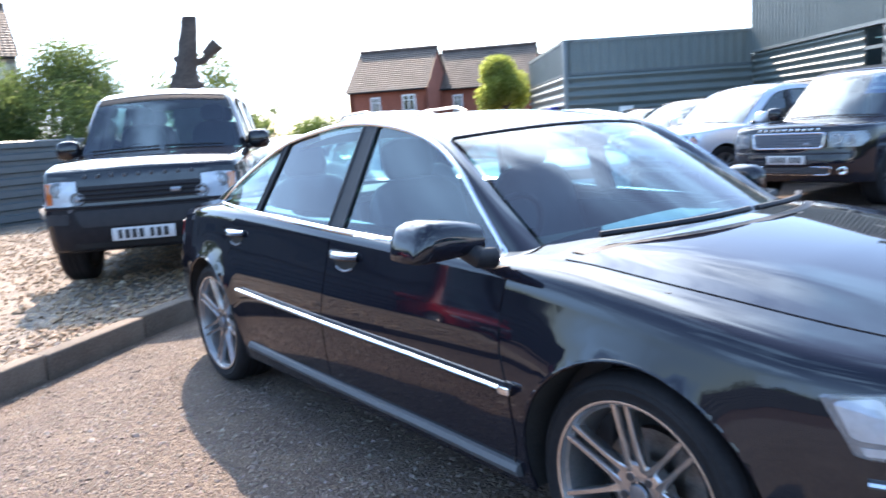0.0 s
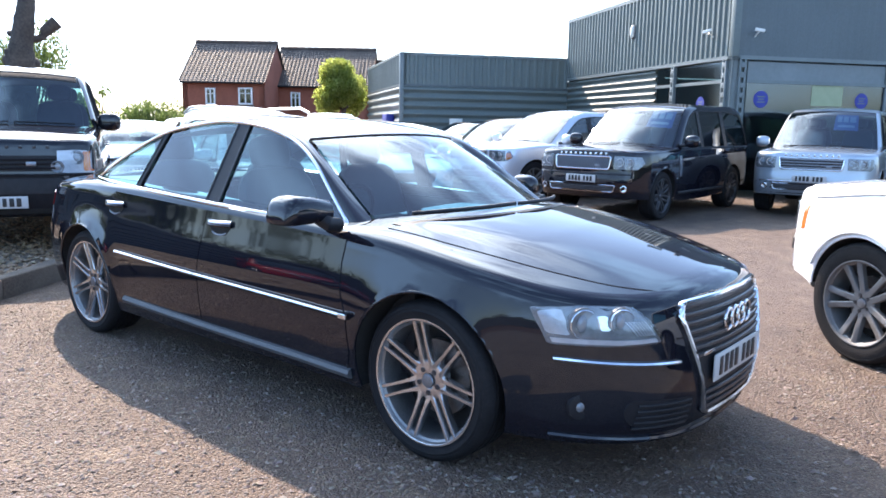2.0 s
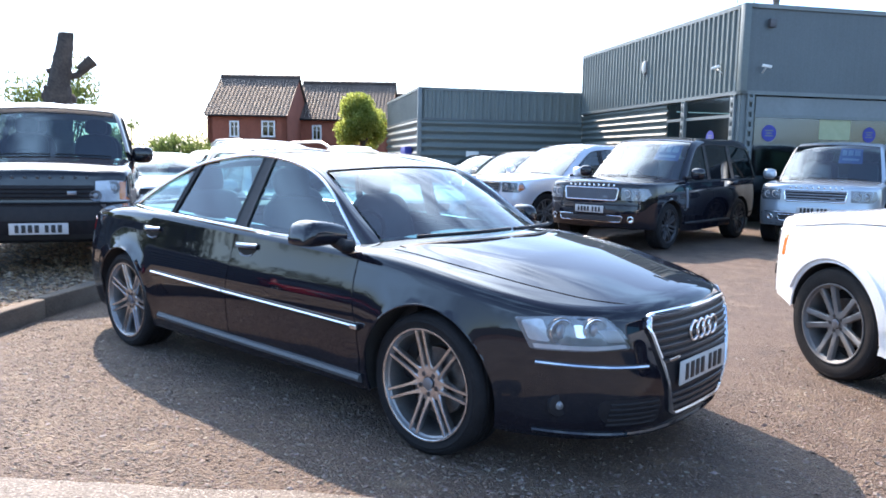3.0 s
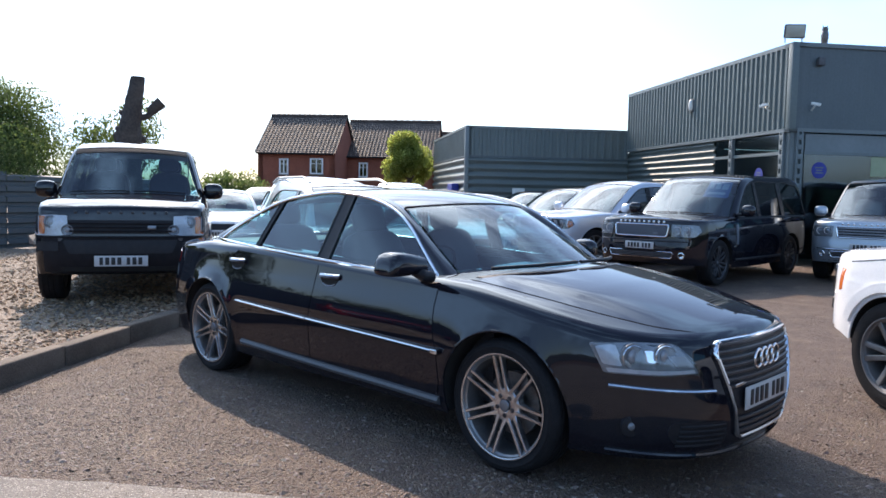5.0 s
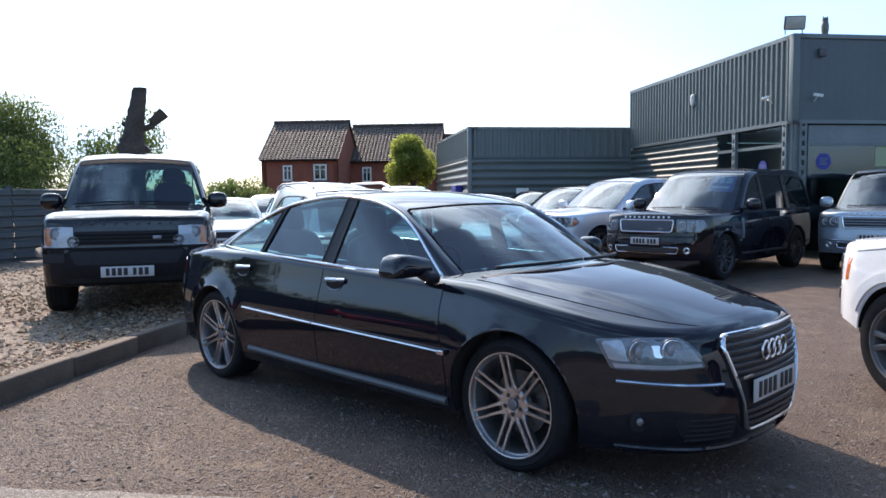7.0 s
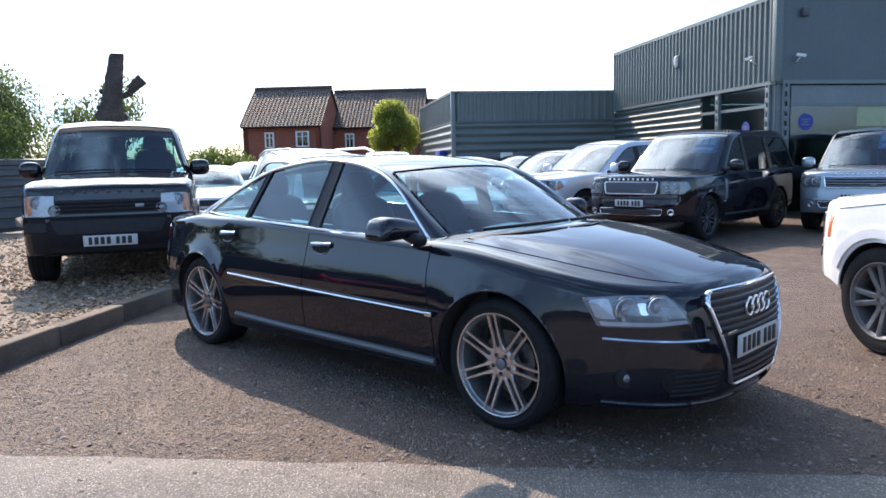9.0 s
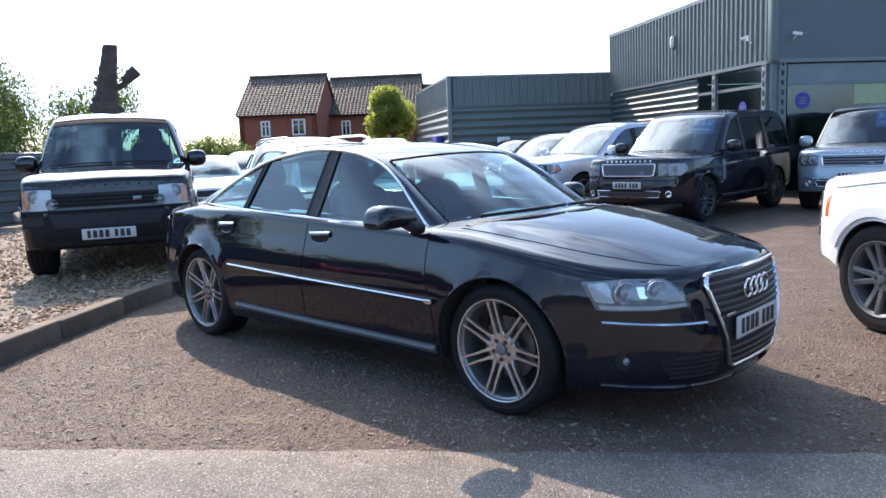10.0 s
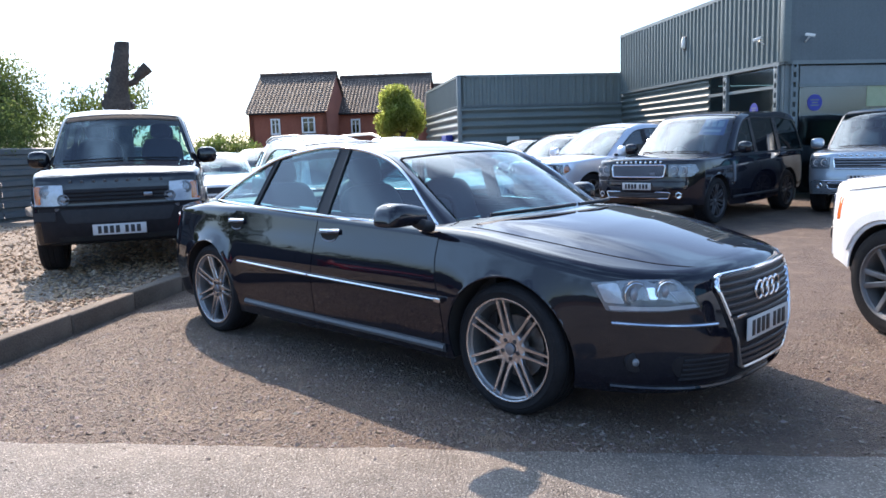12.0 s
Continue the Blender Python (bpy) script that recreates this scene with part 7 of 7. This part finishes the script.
# ---- plants ----
def leaves(name, centres, count, size, seed, mat, label="", parent=None, squash=1.0):
    """Many small bent leaves scattered in uneven clumps (x, y, z, radius)."""
    rng = np.random.default_rng(seed)
    V, F = [], []
    total = sum(c[3] ** 2 for c in centres)
    for cx, cy, cz, r in centres:
        for _ in range(int(count * r * r / total)):
            v = rng.normal(size=3)
            v /= np.linalg.norm(v)
            k = r * rng.random() ** 0.38 * (1 + 0.22 * noise.noise((v[0] * 2.2 + cx, v[1] * 2.2 + cy, v[2] * 2.2 + cz)))
            p = Vector((cx + v[0] * k, cy + v[1] * k, cz + v[2] * k * squash))
            s = size * rng.uniform(0.6, 1.4)
            q = Euler(rng.uniform(0, 6.28, 3)).to_matrix()
            o = len(V)
            for a, b, c in ((-1, 0, 0), (0, -0.45, 0.12), (1, 0, -0.15), (0, 0.45, 0.12)):
                V.append(tuple(p + q @ Vector((a * s, b * s, c * s))))
            F += [(o, o + 1, o + 2), (o, o + 2, o + 3)]
    me = bpy.data.meshes.new(name)
    me.from_pydata(V, [], F)
    me.materials.append(mat)
    ob = new(name, me)
    ob.parent = parent
    return ob


def limb(a, b, r0, r1, bend, seed, n=8):
    a, b = Vector(a), Vector(b)
    P = []
    for i in range(n + 1):
        t = i / n
        c = a + (b - a) * t + Vector((noise.noise((t * 3, seed, 0)), noise.noise((t * 3, seed, 9)), 0)) * bend * math.sin(math.pi * t)
        r = r0 + (r1 - r0) * t
        P.append([c + Vector((r * math.cos(k * math.pi / 5) * (1 + 0.15 * noise.noise((k, t * 6, seed))), r * math.sin(k * math.pi / 5) * (1 + 0.15 * noise.noise((k, t * 6, seed + 4))), 0)) for k in range(10)])
    return sheet(P, wrap=True)


def tree(p, height, crown_z, radius, count, leaf, seed, mat, label):
    t = thing("tree", Matrix.Translation((p.x, p.y, 0)), label, "tree", "trees")
    rng = random.Random(seed)
    trunk = limb((0, 0, 0), (0, 0, crown_z), 0.05 * height ** 0.8, 0.04 * height ** 0.6, 0.15, seed)
    clumps = []
    for i in range(16):
        a, e = rng.uniform(0, 6.28), rng.uniform(-0.7, 1.2)
        k = radius * rng.uniform(0.35, 0.72)
        c = (k * math.cos(a) * math.cos(e), k * math.sin(a) * math.cos(e), crown_z + k * math.sin(e) * 1.05)
        clumps.append((*c, radius * rng.uniform(0.28, 0.5)))
        add(trunk, limb((0, 0, crown_z - radius * 0.6), c, 0.05, 0.012, 0.2, seed + i, 6))
    part("trunk", trunk, M["bark"], t)
    leaves("crown", clumps, count, leaf, seed, mat, parent=t)
    return t


def bush(p, z, clumps, count, leaf, seed, mat, label, category="bush"):
    t = thing("bush", Matrix.Translation((p.x, p.y, 0)), label, category, "bushes")
    stems = bmesh.new()
    for i, c in enumerate(clumps):
        add(stems, limb((c[0] * 0.5, c[1] * 0.5, 0), (c[0], c[1], c[2]), 0.05, 0.015, 0.2, seed + i, 5))
    part("stems", stems, M["bark"], t)
    leaves("foliage", clumps, count, leaf, seed, mat, parent=t)


tree(ray_at(136.95, 33), 4.1, 2.72, 1.27, 17000, 0.062, 3, M["leaf_bright"], "small round tree with bright spring leaves")


def spread(seed, n, wx, wy, z0, z1, r0, r1, turn):
    rng = random.Random(seed)
    out = []
    for _ in range(n):
        u, v = rng.uniform(-wx, wx), rng.uniform(-wy, wy)
        out.append((u * math.cos(turn) - v * math.sin(turn), u * math.sin(turn) + v * math.cos(turn), rng.uniform(z0, z1), rng.uniform(r0, r1)))
    return out


bush(ray_at(168.3, 19.5), 0, spread(1, 34, 2.5, 1.0, 0.9, 3.25, 0.55, 0.95, radians(75)), 100000, 0.032, 11, M["leaf"], "large leafy green bush above the fence")
bush(ray_at(172.6, 19.5), 0, spread(5, 32, 2.2, 1.0, 0.7, 2.7, 0.5, 0.8, radians(80)), 70000, 0.032, 15, M["leaf"], "large leafy green bush above the fence")
bush(ray_at(158.6, 25), 0, spread(2, 20, 1.4, 0.8, 1.3, 3.7, 0.3, 0.65, radians(70)), 5200, 0.055, 12, M["leaf"], "thin leafy shrub with sky showing through")
bush(ray_at(152.2, 36), 0, spread(3, 26, 3.0, 1.0, 0.4, 1.9, 0.4, 0.8, radians(60)), 7000, 0.09, 13, M["leaf"], "unclipped hedge beyond the parked cars")
bush(ray_at(153.9, 30), 0, spread(7, 9, 0.6, 0.5, 1.0, 2.6, 0.2, 0.4, radians(60)), 600, 0.07, 17, M["leaf"], "thin young shrub in the hedge")


def stump():
    p = ray_at(156.6, 15.5)
    t = thing("dead_tree", Matrix.Translation((p.x, p.y, BED * 0.5)) @ pose(0, 0, 0, 0, 0, 156.6), "tall dead tree trunk sawn off with a stub branch", "tree")
    bm = limb((0, 0.14, 0), (0.0, 0.05, 2.45), 0.31, 0.225, 0.10, 21, 16)
    add(bm, limb((0, 0.05, 2.4), (0.0, -0.11, 3.40), 0.205, 0.128, 0.03, 23, 12))
    for x, z, r in ((0.20, 2.28, 0.17), (0.22, 2.42, 0.09), (0.15, 2.72, 0.085), (0.06, 3.02, 0.07), (-0.12, 2.25, 0.15), (0.24, 2.0, 0.16), (-0.06, 2.7, 0.14)):
        knob = blob((r * 1.55, r * 1.55, r * 1.5), 0.9, 12, 8, (0.04, x, z))
        for v in knob.verts:
            v.co += Vector((1, 1, 1)) * 0.03 * noise.noise(v.co * 7)
        add(bm, knob)
    part("trunk", bm, M["bark"], t)
    cap = lathe([(0.0, 0.0), (0.126, 0.0)], 20)
    cap.transform(Matrix.Translation((0.0, -0.11, 3.402)) @ pose(0, 0, 0, 90, 0, 0))
    part("sawn_top", cap, M["bark"], t)
    br = tube([(0, -0.08, 2.66), (0.01, -0.20, 2.66), (0.03, -0.29, 2.70), (0.05, -0.35, 2.80)], 0.062, 10, up=(1, 0, 0))
    chunk = limb((0, 0, -0.15), (0, 0, 0.15), 0.09, 0.12, 0.03, 33, 6)
    add(br, chunk, Matrix.Translation((0.05, -0.41, 2.86)) @ pose(0, 0, 0, 48, 0, 0))
    b = part("stub_branch", br, M["bark"], t)
    face = lathe([(0.0, 0.0), (0.115, 0.0)], 18)
    face.transform(Matrix.Translation((0.05, -0.41, 2.86)) @ pose(0, 0, 0, 48, 0, 0) @ Matrix.Translation((0, 0, 0.153)) @ pose(0, 0, 0, 90, 0, 0))
    part("cut_face", face, M["cut_wood"], b)


stump()


# ---- fence ----
def fence(p, q, n):
    d = (q - p).normalized()
    out = Vector((d.y, -d.x))
    if (Vector((0, 0)) - p).dot(out) < 0:
        out = -out
    t = thing("fence", Matrix(), "dark blue-grey ribbed steel fence behind the gravel, unseen round the yard", "fence", kind="structure")
    L = (q - p).length
    for i in range(n):
        a = p + d * (L * i / n)
        part("fence_panel", clad(a, d, out, L / n - 0.03, 0.12, 1.62, 0.21, 0.05, False, 0.3), M["cladding_dark"], t, smooth=0)
        part("fence_post", box_between((-0.05, -0.05, 0), (0.05, 0.05, 1.68)), M["cladding_dark"], t).matrix_basis = Matrix.Translation((a.x - out.x * 0.06, a.y - out.y * 0.06, 0))


fence(ray_at(176, 15.5), ray_at(155.5, 20.5), 4)
# unseen fence runs, added so the doors mirror something dark and smooth
fence(Vector((-7, -17)), ray_at(176, 15.5) - Vector((0.05, 0)), 3)
fence(Vector((12, -16)), Vector((-7.05, -17)), 5)
# unseen hedges round the yard behind the viewer, added for paint and glass reflections
for i, (x, y, high) in enumerate(((-19, -6, 2.6), (-17, -13, 1.7), (-13, -20, 1.3), (-4, -22, 1.3), (7, -21, 1.4), (17, -12, 2.0), (21, -3, 1.6), (21, 7, 1.3), (20, 16, 1.3), (17, 25, 1.6))):
    bush(Vector((x, y)), 0, spread(40 + i, 34, 4.8, 1.5, 0.6, high, 0.8, 1.4, math.atan2(y, x) + 1.57), 20000, 0.10, 50 + i, M["leaf_dark"], "dark green hedge, unseen, added at the edge of the yard")
